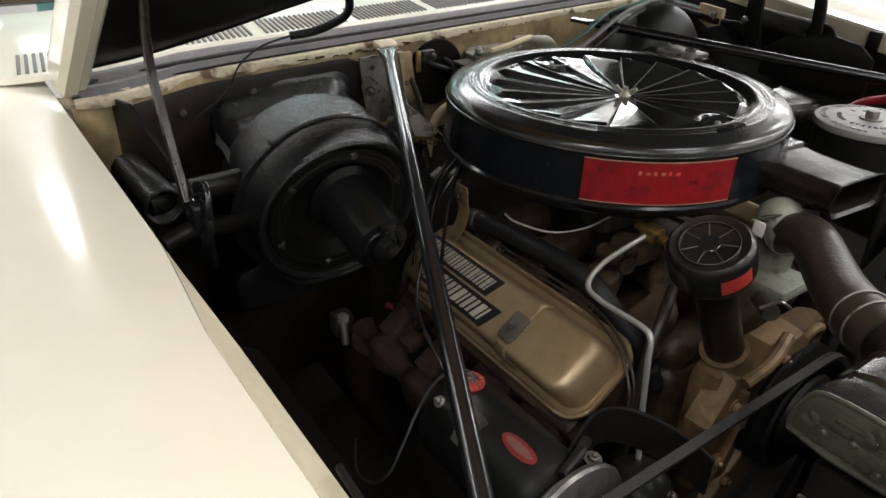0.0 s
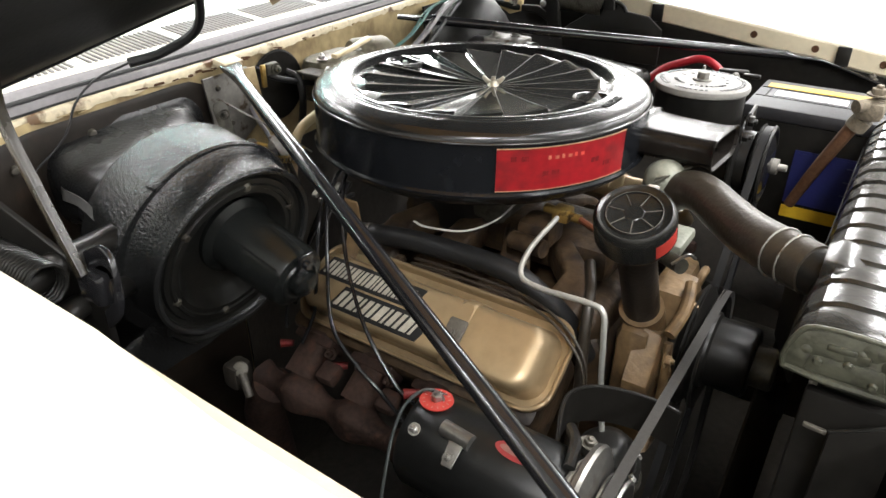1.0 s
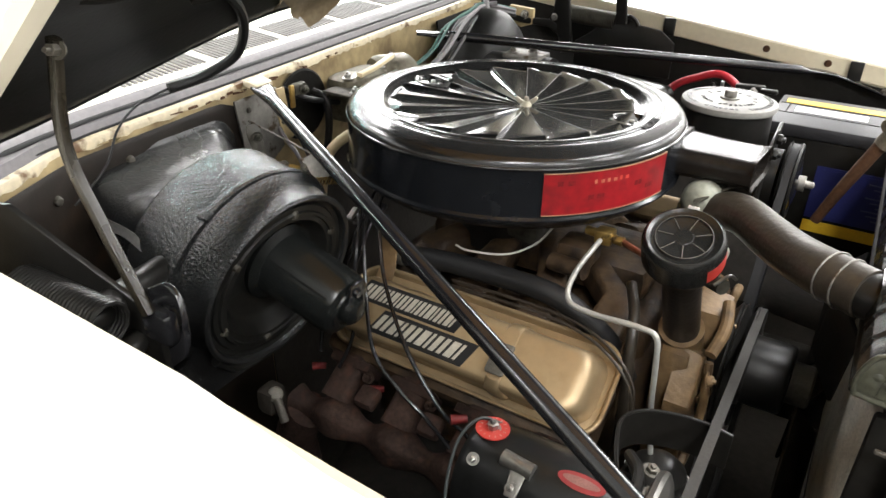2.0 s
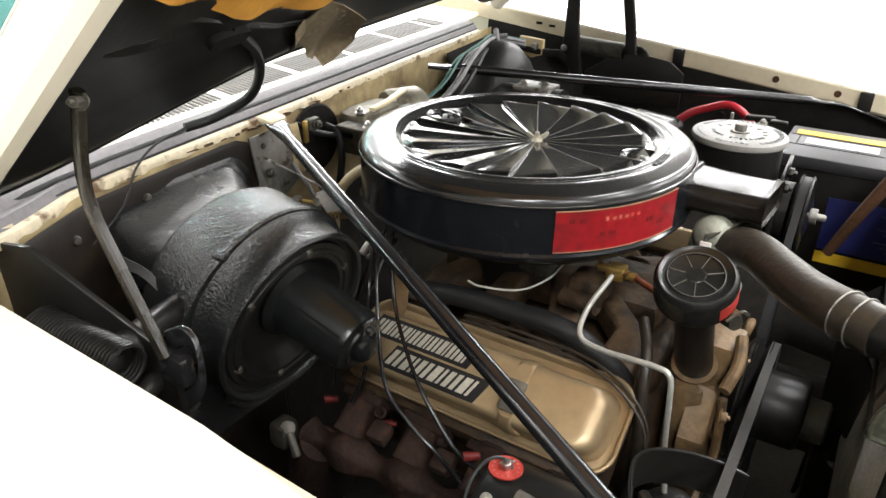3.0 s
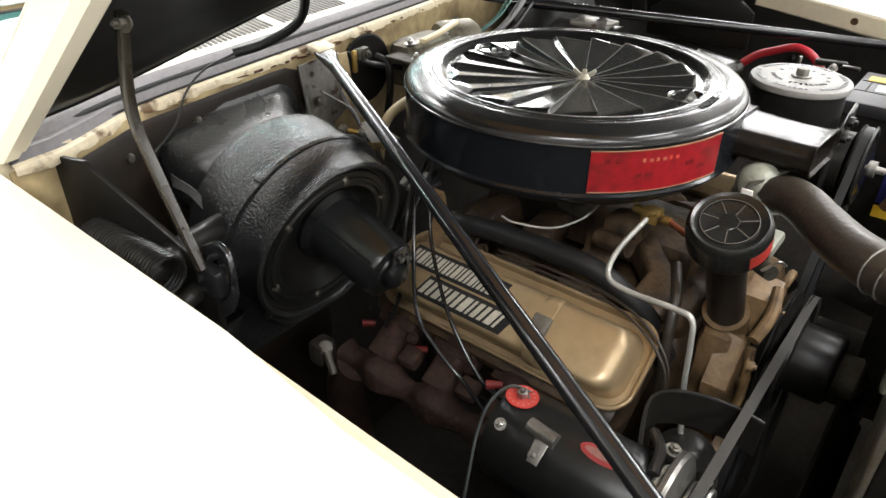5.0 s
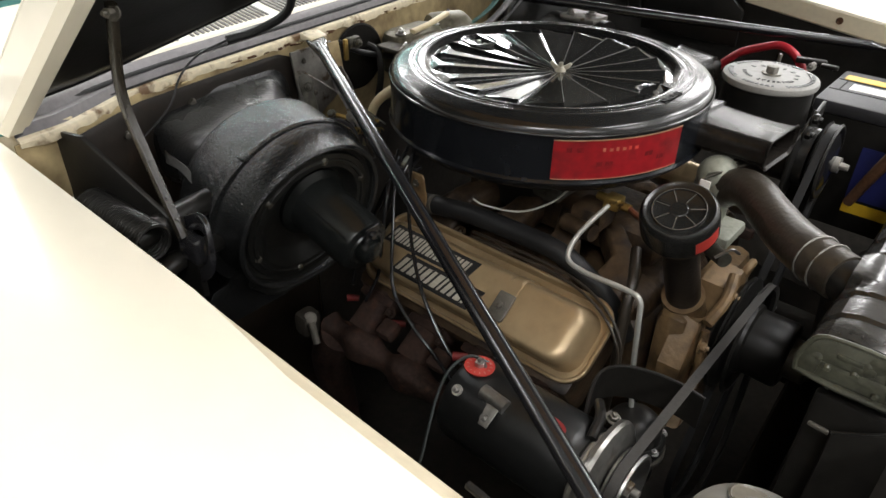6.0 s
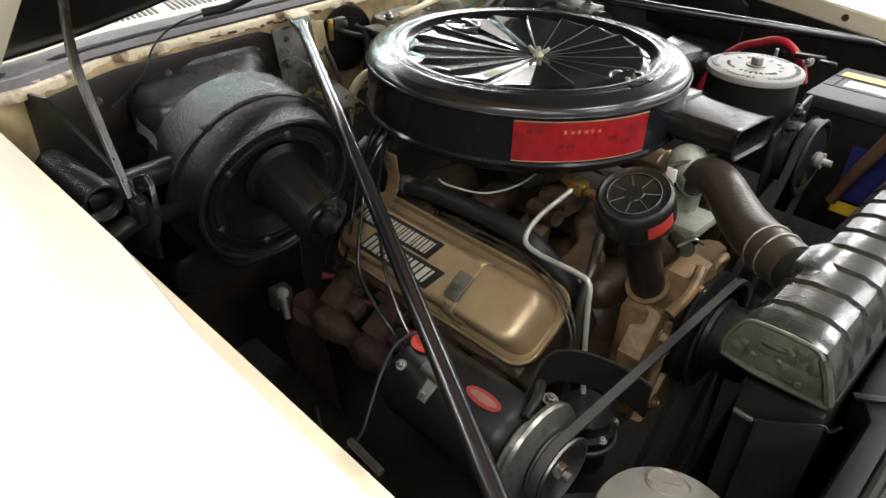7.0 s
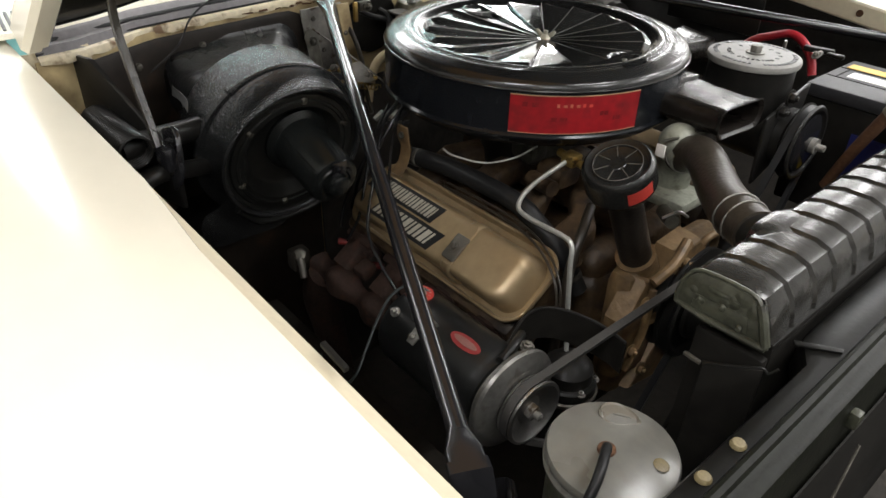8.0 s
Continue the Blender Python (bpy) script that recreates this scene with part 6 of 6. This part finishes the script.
solo("positive_cable", tube([(0.02, 0.52, 0.82), (0.040, 0.52, 0.88), (0.078, 0.52, 0.925), (0.115, 0.522, 0.944), (0.150, 0.522, 0.956), (0.180, 0.515, 0.948), (0.206, 0.505, 0.925), (0.22, 0.495, 0.90)], 0.0075, 12, 8), REDWIRE, (0.1, 0.52, 0.93), "thick red battery cable", "cable")
solo("hold_down_stud", lathe([(0, 0), (0.0032, 0), (0.0032, 0.100), (0.0028, 0.102), (0, 0.1025)], (0.175, 0.449, 0.860), (0, 0, 1), 12), STEEL, (0.175, 0.449, 0.860), "bright threaded steel stud beside the red cable", "stud")

# battery hold-down rod with corroded clamp
lug = thing("cable_lug", (0.23, 0.49, 0.94), "black battery cable clamp with a pale bolt", "battery clamp")
part("clamp", joined(box((0.216, 0.500, 0.946), (0.052, 0.014, 0.010), 0.003, Matrix.Rotation(radians(12), 3, "Z")), box((0.250, 0.492, 0.945), (0.03, 0.012, 0.008), 0.003)), SATIN, lug)
part("bolt", joined(bolt((0.226, 0.470, 0.944), (-0.2, -0.6, 0.7), 0.0055, 0.006), tube([(0.226, 0.470, 0.944), (0.222, 0.498, 0.943)], 0.005, 10, smooth=False)), DULLSTEEL, lug, "pale bolt and nut")
rod = thing("battery_hold_down", (0.44, 0.22, 0.85), "rusty hold-down rod with a corroded clamp", "hold-down")
part("rod", tube([(0.445, 0.215, 0.985), (0.41, 0.22, 0.90), (0.385, 0.23, 0.83)], 0.009, 12, 6, radii=lambda t: 0.0095 - 0.002 * t), RUSTROD, rod, "rust brown rod")
part("clamp", joined(box((0.452, 0.213, 0.992), (0.034, 0.030, 0.026), 0.008), tube([(0.435, 0.195, 0.998), (0.47, 0.230, 1.002)], 0.009, 12, smooth=False), tube([(0.447, 0.214, 0.98), (0.44, 0.216, 0.965)], 0.014, 12, smooth=False), bolt((0.455, 0.215, 1.012), (0, 0, 1), 0.009, 0.008)), CORRODED, rod, "corroded pale clamp")


corner = thing("corner_bracket", (-0.31, 0.62, 1.0), "cream corner bracket with a bolt beside the far hinge", "bracket")
part("plate", slab([(-0.345, 0.612, 1.022), (-0.285, 0.612, 1.018), (-0.285, 0.612, 0.985), (-0.315, 0.612, 0.975), (-0.345, 0.612, 0.990)], (0, 0.012, 0), 0.002), CREAM_GRIME_SHADE, corner)
part("bolt", bolt((-0.305, 0.611, 1.004), (0, -1, 0.2), 0.007, 0.006), DULLSTEEL, corner)
# added black sheet that covers a pale patch of the firewall
solo("dark_firewall_sheet", sheet([[cowl_line(y) + Vector((dx, 0, z - 1.021)) for dx, z in ((0.008, 1.010), (0.012, 0.99), (0.012, 0.90), (0.014, 0.80))] for y in [0.40 + 0.27 * i / 8 for i in range(9)]], 0.004), MATT, (-0.40, 0.53, 0.92), "black sheet added to darken the far end of the firewall", "firewall pad")


# ---- firewall fittings beside the brace ----
fit_ob = thing("firewall_bracket", (-0.33, -0.20, 0.95), "dull tin bracket plate with rust on the cowl", "bracket")
part("plate", slab([(-0.325, -0.245, 1.012), (-0.325, -0.165, 1.014), (-0.325, -0.15, 0.93), (-0.325, -0.20, 0.90), (-0.325, -0.235, 0.93)], (0.004, 0, 0), 0.001), DULLSTEEL, fit_ob)
part("cream_strip", slab([(-0.3215, -0.176, 1.012), (-0.3215, -0.152, 1.012), (-0.3215, -0.140, 0.935), (-0.3215, -0.160, 0.925)], (0.003, 0, 0), 0.001), CREAM_GRIME_SHADE, fit_ob, "rust-stained cream strip")
for y, z in ((-0.222, 0.995), (-0.205, 0.940), (-0.160, 0.962)):
    part("rivet", lathe([(0, 0.003), (0.003, 0.0025), (0.0045, 0), (0, 0)], (-0.3205 if y < -0.17 else -0.3185, y, z), (1, 0, 0), 12), SCREW, fit_ob)
part("tab", box((-0.324, -0.196, 1.026), (0.026, 0.034, 0.010), 0.003, Matrix.Rotation(radians(12), 3, "Y")), CREAM_RUST, fit_ob, "chipped cream tab")
part("post", box((-0.316, -0.140, 0.995), (0.006, 0.008, 0.034), 0.002), BRASS, fit_ob, "yellow brass post")
solo("firewall_opening", lathe([(0, 0), (0.053, 0), (0.056, 0.003), (0.053, 0.005), (0, 0.003)], (-0.3560, -0.080, 0.962), (1, 0, 0), 32), MATT, (-0.34, -0.09, 0.97), "dark round opening in the cream firewall", "opening")
solo("vacuum_hose", tube([(-0.335, -0.075, 0.985), (-0.315, -0.07, 0.975), (-0.305, -0.075, 0.94), (-0.30, -0.09, 0.90)], 0.006, 10, 6), RUBBER, (-0.32, -0.08, 0.95), "thin black rubber vacuum hose", "hose")
solo("cowl_drain_pipe", tube([(-0.19, -0.10, 0.957), (-0.215, -0.125, 0.955), (-0.235, -0.15, 0.935), (-0.245, -0.16, 0.905), (-0.25, -0.165, 0.86)], 0.0075, 12, 6), CREAM_DULL, (-0.2, -0.12, 0.93), "cream painted bent pipe behind the air cleaner", "pipe")
solo("throttle_rod", tube([(-0.31, -0.235, 0.985), (-0.25, -0.19, 0.94), (-0.21, -0.16, 0.905)], 0.0016, 8, 4), DULLSTEEL, (-0.27, -0.2, 0.95), "thin steel throttle rod", "rod")
link = thing("throttle_linkage", (-0.23, -0.19, 0.9), "grimy brass and steel throttle linkage by the firewall", "linkage")
part("lever", slab([(-0.245, -0.21, 0.935), (-0.235, -0.19, 0.94), (-0.215, -0.175, 0.91), (-0.225, -0.20, 0.90)], (0.005, -0.003, 0.002), 0.001), DULLSTEEL, link)
part("spring", tube([Vector((-0.24, -0.25, 0.915)).lerp(Vector((-0.205, -0.175, 0.90)), k / 120) + 0.005 * Vector((0, math.sin(k * 0.8), math.cos(k * 0.8))) for k in range(121)], 0.0011, 5, smooth=False), BRASS, link, "small coil return spring")
part("bellcrank", joined(loft([[Vector((-0.292 + dx, -0.248 + p, z + q * 0.3)) for p, q in rounded(w, w, w * 0.45, 3)] for dx, z, w in ((0.0, 0.985, 0.016), (0.004, 0.978, 0.026), (0.010, 0.955, 0.022), (0.022, 0.925, 0.018), (0.03, 0.90, 0.016))]), bolt((-0.280, -0.250, 0.972), (1, -0.5, 0.2), 0.005, 0.005)), GRIMEGREY, link, "grimy upright lever")
part("cross_rod", tube([(-0.283, -0.250, 0.905), (-0.262, -0.225, 0.925), (-0.235, -0.200, 0.918), (-0.215, -0.17, 0.912)], 0.0034, 8, 5), BRASS, link, "brassy link rod")
for x, y, z in ((-0.262, -0.223, 0.926), (-0.240, -0.205, 0.922), (-0.222, -0.182, 0.916)):
    part("clevis", joined(lathe([(0, -0.006), (0.0065, -0.005), (0.0075, 0), (0.0065, 0.005), (0, 0.006)], (x, y, z), (0.4, -0.7, 0.5), 14), hexnut((x + 0.003, y - 0.005, z + 0.004), (0.4, -0.7, 0.5), 0.0045, 0.004)), DULLSTEEL, link)
part("cable_sheath", tube([(-0.325, -0.165, 0.955), (-0.30, -0.175, 0.94), (-0.27, -0.185, 0.925), (-0.24, -0.20, 0.895), (-0.22, -0.22, 0.86)], 0.0032, 8, 6), GREYSEAL, link, "grey cable sheath")
part("disc", lathe([(0, 0), (0.036, 0), (0.038, 0.003), (0.034, 0.007), (0, 0.008)], (-0.235, -0.245, 0.895), (0.5, -0.5, 0.7), 28), GREYBOX, link, "dull grey disc")


for pts, r, m, lab in (([(-0.345, -0.13, 1.00), (-0.32, -0.11, 0.985), (-0.315, -0.05, 0.965), (-0.31, 0.02, 0.945), (-0.30, 0.10, 0.95)], 0.0045, RUBBER, "black rubber hose clipped along the firewall"),
                       ([(-0.335, -0.155, 0.985), (-0.31, -0.15, 0.955), (-0.28, -0.155, 0.92), (-0.25, -0.17, 0.885), (-0.22, -0.18, 0.85)], 0.004, HOSE, "brown hose dropping from the firewall"),
                       ([(-0.33, 0.12, 1.005), (-0.30, 0.14, 0.985), (-0.27, 0.15, 0.94), (-0.25, 0.16, 0.88)], 0.006, RUBBER, "black hose beside the wiper motor")):
    solo("firewall_hose", tube(pts, r, 10, 6), m, pts[0], lab, "hose")
solo("firewall_clamp", joined(box((-0.326, -0.115, 1.0), (0.012, 0.026, 0.018), 0.004), bolt((-0.319, -0.112, 1.0), (1, 0, 0), 0.006, 0.006)), GRIMEGREY, (-0.326, -0.115, 1.0), "small grimy clamp bolted on the firewall", "clamp")


# ---- hinge plate, post and spring end on the near side ----
np_ = thing("hinge_plate", (-0.2, -0.62, 0.9), "black triangular hinge mounting plate on the fender", "plate")
part("plate", slab([(-0.270, -0.615, 1.022), (-0.225, -0.606, 1.025), (-0.088, -0.572, 0.935), (-0.088, -0.572, 0.86), (-0.270, -0.615, 0.86)], (0.003, 0.006, 0), 0.001), SATIN, np_)
solo("cowl_side_post", sheet([[(-0.275 + 0.006 * math.sin(u * 3), -0.69 + 0.10 * u, z) for z in (1.03, 0.99, 0.94, 0.86)] for u in (0, 0.25, 0.5, 0.75, 1)], 0.003), CREAM_RUST, (-0.275, -0.64, 0.95), "rust-spotted cream cowl side post", "post")
solo("heater_tube", tube([(-0.115, -0.625, 0.945), (-0.122, -0.60, 0.945), (-0.155, -0.53, 0.932), (-0.18, -0.46, 0.92)], 0.015, 16, 6), SATIN, (-0.15, -0.56, 0.95), "dusty black tube running to the heater blower", "tube")
solo("air_hose", tube([(-0.10, -0.62, 0.90), (-0.11, -0.585, 0.905), (-0.145, -0.53, 0.882), (-0.18, -0.46, 0.86)], 0.012, 14, 6), SATIN, (-0.15, -0.55, 0.92), "thinner black hose below the heater tube", "hose")


# ---- hood hose and thin wire over the cowl ----
HOSE_POINTS = [(-0.118, -0.429, 1.204), (-0.16, -0.364, 1.169), (-0.2, -0.324, 1.132), (-0.24, -0.307, 1.096), (-0.27, -0.336, 1.073), (-0.285, -0.371, 1.066)]
WIRE_POINTS = [(-0.285, -0.371, 1.066), (-0.29, -0.412, 1.055), (-0.285, -0.445, 1.036), (-0.28, -0.47, 1.004), (-0.275, -0.517, 0.976)]
solo("washer_hose", tube(HOSE_POINTS, 0.0058, 10, 8), RUBBER, HOSE_POINTS[0], "black rubber washer hose hanging from the hood", "hose")
solo("thin_wire", tube(WIRE_POINTS, 0.0014, 6, 8), RUBBER, WIRE_POINTS[0], "thin black wire over the cowl edge", "wire")


# ---- spark plug leads and small pipes on the near bank ----
for pts in ([(-0.135, -0.19, 0.900), (-0.116, -0.233, 0.877), (-0.086, -0.274, 0.81), (-0.04, -0.321, 0.758), (0.01, -0.336, 0.728), (0.05, -0.339, 0.705), (0.09, -0.333, 0.66)],
            [(-0.13, -0.18, 0.898), (-0.101, -0.221, 0.873), (-0.065, -0.26, 0.821), (0.003, -0.31, 0.772), (0.068, -0.331, 0.719), (0.10, -0.325, 0.692), (0.13, -0.318, 0.65)],
            [(-0.145, -0.20, 0.895), (-0.113, -0.254, 0.861), (-0.101, -0.279, 0.807), (-0.088, -0.303, 0.752), (-0.10, -0.32, 0.705)],
            [(-0.125, -0.175, 0.905), (-0.118, -0.205, 0.885), (-0.120, -0.235, 0.845), (-0.13, -0.262, 0.78), (-0.135, -0.275, 0.72)],
            [(-0.14, -0.17, 0.905), (-0.135, -0.20, 0.888), (-0.138, -0.232, 0.85), (-0.15, -0.255, 0.79), (-0.16, -0.27, 0.72)],
            [(-0.15, -0.195, 0.89), (-0.13, -0.235, 0.855), (-0.135, -0.27, 0.80), (-0.15, -0.29, 0.74), (-0.15, -0.30, 0.70)]):
    solo("spark_plug_lead", tube(pts, 0.0026, 10, 8), LEAD, pts[0], "thin black spark plug lead", "lead", "spark plug leads")
loom = thing("lead_holder", (-0.13, -0.2, 0.88), "gold strap and clips holding the spark plug leads", "bracket")
strap = [(-0.103, -0.203, 0.872, 0.013), (-0.102, -0.204, 0.866, 0.016), (-0.101, -0.203, 0.850, 0.016), (-0.100, -0.199, 0.836, 0.014), (-0.100, -0.201, 0.824, 0.013), (-0.097, -0.208, 0.812, 0.013), (-0.092, -0.222, 0.804, 0.014), (-0.088, -0.238, 0.800, 0.014)]
part("bracket", loft([[Vector((x, y, z)) + Vector((p, q * 0.55, q * 0.35)) for p, q in rounded(w * 1.9, 0.0045, 0.0018, 2)] for x, y, z, w in strap]), GOLDCAST, loom, "gold painted strap")
part("eye", lathe([(0, 0), (0.0045, 0), (0.006, 0.001), (0.006, 0.003), (0.0045, 0.003), (0.003, 0.001), (0, 0.001)], (-0.102, -0.2055, 0.858), (0, -1, 0.1), 14), GRIMEGREY, loom)
for k in range(4):
    c = Vector((-0.150 + 0.011 * k, -0.215 + 0.007 * k, 0.878 + 0.002 * k))
    part("separator", joined(box(c, (0.009, 0.020, 0.007), 0.002, Matrix.Rotation(radians(30), 3, "X")), box(c + Vector((0.004, 0.004, -0.012)), (0.006, 0.014, 0.006), 0.002)), GREYBOX if k % 2 else DULLSTEEL, loom, "small lead separator" if k % 2 else "pale metal lead clip")
for x, y, z in ((-0.177, -0.279, 0.648), (-0.067, -0.285, 0.658), (0.094, -0.335, 0.722)):
    solo("plug_boot", tube([(x - 0.007, y - 0.006, z), (x, y, z), (x + 0.008, y + 0.007, z - 0.001)], 0.0055, 12, 4, radii=lambda t: 0.0062 - 0.0015 * t), BOOT, (x, y, z), "grimy red rubber spark plug boot", "plug boot", "spark plug boots")
solo("choke_tube", tube([(0.02, -0.225, 0.885), (0.037, -0.221, 0.880), (0.079, -0.200, 0.878), (0.10, -0.161, 0.882), (0.105, -0.118, 0.890)], 0.0014, 8, 8), PIPE, (0.05, -0.2, 0.88), "thin bright choke tube", "tube")
for y0, z0 in ((-0.196, 0.812), (-0.203, 0.808)):
    solo("ignition_wire", tube([(0.0, y0, z0), (0.08, y0 - 0.004, z0 + 0.006), (0.16, y0 - 0.004, z0 + 0.004), (0.22, y0 - 0.014, z0 - 0.008), (0.262, y0 - 0.03, z0 - 0.04), (0.27, y0 - 0.04, z0 - 0.10)], 0.0019, 8, 8), HOSE, (0.1, y0, z0), "brown cloth-covered wire beside the valve cover", "wire", "engine wires")
solo("crankcase_hose", tube([(0.215, -0.12, 0.84), (0.235, -0.16, 0.82), (0.243, -0.185, 0.78), (0.25, -0.20, 0.70), (0.25, -0.21, 0.60)], 0.007, 12, 6), HOSE, (0.23, -0.15, 0.8), "black rubber hose behind the oil filler", "hose")
dip = thing("steering_linkage_bolt", (-0.179, -0.364, 0.665), "pale steel pinch bolt deep in the bay", "bolt")
part("head", lathe([(0, 0.004), (0.006, 0.005), (0.0105, 0.003), (0.011, 0), (0, 0)], (-0.179, -0.366, 0.655), (0.5, -0.6, 0.6), 20), SCREW, dip)
part("shank", tube([(-0.175, -0.368, 0.652), (-0.158, -0.374, 0.622)], 0.006, 12, smooth=False), SCREW, dip)
part("coupling", box((-0.192, -0.362, 0.640), (0.030, 0.034, 0.040), 0.008), LIFTED_GRIME, dip, "black steering coupling")
solo("ground_wire", tube([(0.172, -0.372, 0.782), (0.150, -0.385, 0.790), (0.140, -0.410, 0.780), (0.142, -0.435, 0.755), (0.152, -0.462, 0.725), (0.160, -0.485, 0.70), (0.148, -0.50, 0.68), (0.11, -0.50, 0.665), (0.05, -0.47, 0.65)], 0.0018, 8, 8), GREENWIRE, (0.15, -0.47, 0.72), "thin green-grey generator wire", "wire")


# added pipe that hides a pale spot where the bay is only dark
solo("dark_filler_pipe", tube([(-0.15, -0.335, 0.62), (-0.18, -0.335, 0.56), (-0.20, -0.31, 0.46), (-0.22, -0.28, 0.30)], 0.030, 18, 6), RUST, (-0.18, -0.33, 0.5), "rust-brown pipe added to darken the gap behind the manifold", "pipe")


def fuel_pump():
    c = Vector((0.312, -0.252, 0.0))
    ob = thing("fuel_pump", (c.x, c.y, 0.60), "grimy fuel pump with bowl and clamp ring", "fuel pump")
    part("body", lathe([(0, 0.60), (0.03, 0.60), (0.034, 0.61), (0.034, 0.655), (0.040, 0.66), (0.040, 0.670), (0.036, 0.674), (0, 0.674)], c, seg=32), DRUM, ob)
    part("clamp_ring", lathe([(0.040, 0.648), (0.0425, 0.650), (0.0425, 0.655), (0.040, 0.657)], c, seg=32), SCREW, ob)
    part("cover", lathe([(0.034, 0.674), (0.033, 0.690), (0.024, 0.700), (0.010, 0.704), (0, 0.704)], c, seg=28), SATIN, ob)
    for k in range(6):
        a = radians(60 * k - 20)
        part("screw", bolt(c + Vector((0.037 * math.cos(a), 0.037 * math.sin(a), 0.670)), (0, 0, 1), 0.004, 0.004), STEEL, ob)


fuel_pump()


# ---- around the radiator ----
sh = thing("radiator_baffle", (0.52, -0.33, 0.8), "black sheet metal baffle beside the radiator", "baffle")
part("panel", slab([(0.505, -0.319, 0.871), (0.552, -0.300, 0.885), (0.556, -0.312, 0.55), (0.505, -0.327, 0.55)], (0.001, -0.003, 0), 0.001), MATT, sh)
part("rolled_edge", tube([(0.505, -0.3205, 0.872), (0.530, -0.311, 0.879), (0.550, -0.301, 0.885), (0.557, -0.299, 0.882), (0.563, -0.296, 0.890)], 0.0016, 8, 5), PANELBLACK, sh)
part("clip", box((0.495, -0.321, 0.871), (0.018, 0.004, 0.004), 0.001, Matrix.Rotation(radians(4), 3, "Y")), SCREW, sh, "pale metal clip")
tag = thing("wire_tag", (0.25, -0.02, 0.9), "alloy bracket with a small pale tag", "bracket")
part("bracket", slab([(0.255, -0.045, 0.928), (0.262, -0.03, 0.930), (0.29, 0.03, 0.936), (0.275, 0.045, 0.932), (0.25, -0.02, 0.924)], (0, 0, 0.004), 0.001), GRIMEGREY, tag)
part("tag", box((0.256, -0.040, 0.917), (0.014, 0.003, 0.018), 0.001), WHITELABEL, tag, "small pale tag")
part("hole", lathe([(0, 0), (0.004, 0), (0.004, 0.001), (0, 0.001)], (0.272, 0.01, 0.9385), (0, 0, 1), 12), MATT, tag)
pet = thing("hose_nipple", (0.30, -0.07, 0.84), "alloy hose nipple with wire clip", "fitting")
part("nipple", tube([(0.285, -0.05, 0.84), (0.315, -0.075, 0.845)], 0.010, 14, smooth=False), GRIMEGREY, pet)
part("clip", tube([(0.305, -0.085, 0.85), (0.318, -0.07, 0.86), (0.325, -0.055, 0.85)], 0.002, 8, 5), STEEL, pet)
solo("front_wire", tube([(0.64, -0.27, 0.84), (0.645, -0.31, 0.78), (0.65, -0.36, 0.70), (0.65, -0.42, 0.62)], 0.0014, 8, 6), SCREW, (0.64, -0.3, 0.8), "thin grey wire ahead of the radiator support", "wire")
solo("lower_hose", tube([(0.38, -0.44, 0.66), (0.42, -0.47, 0.67), (0.45, -0.48, 0.655)], 0.017, 16, 6), GLOSS, (0.42, -0.47, 0.66), "gloss black lower hose below the generator", "hose")

# dark cavity ahead of the radiator support
solo("grille_cavity", sheet([[(x, -0.62 + 1.24 * i / 6, z) for x, z in ((0.64, 0.55), (0.80, 0.53), (0.95, 0.56), (0.97, 0.70), (0.97, 0.86))] for i in range(7)], 0.003), LIFTED_GRIME, (0.8, 0, 0.55), "dark painted cavity behind the grille", "grille cavity", kind="structure")
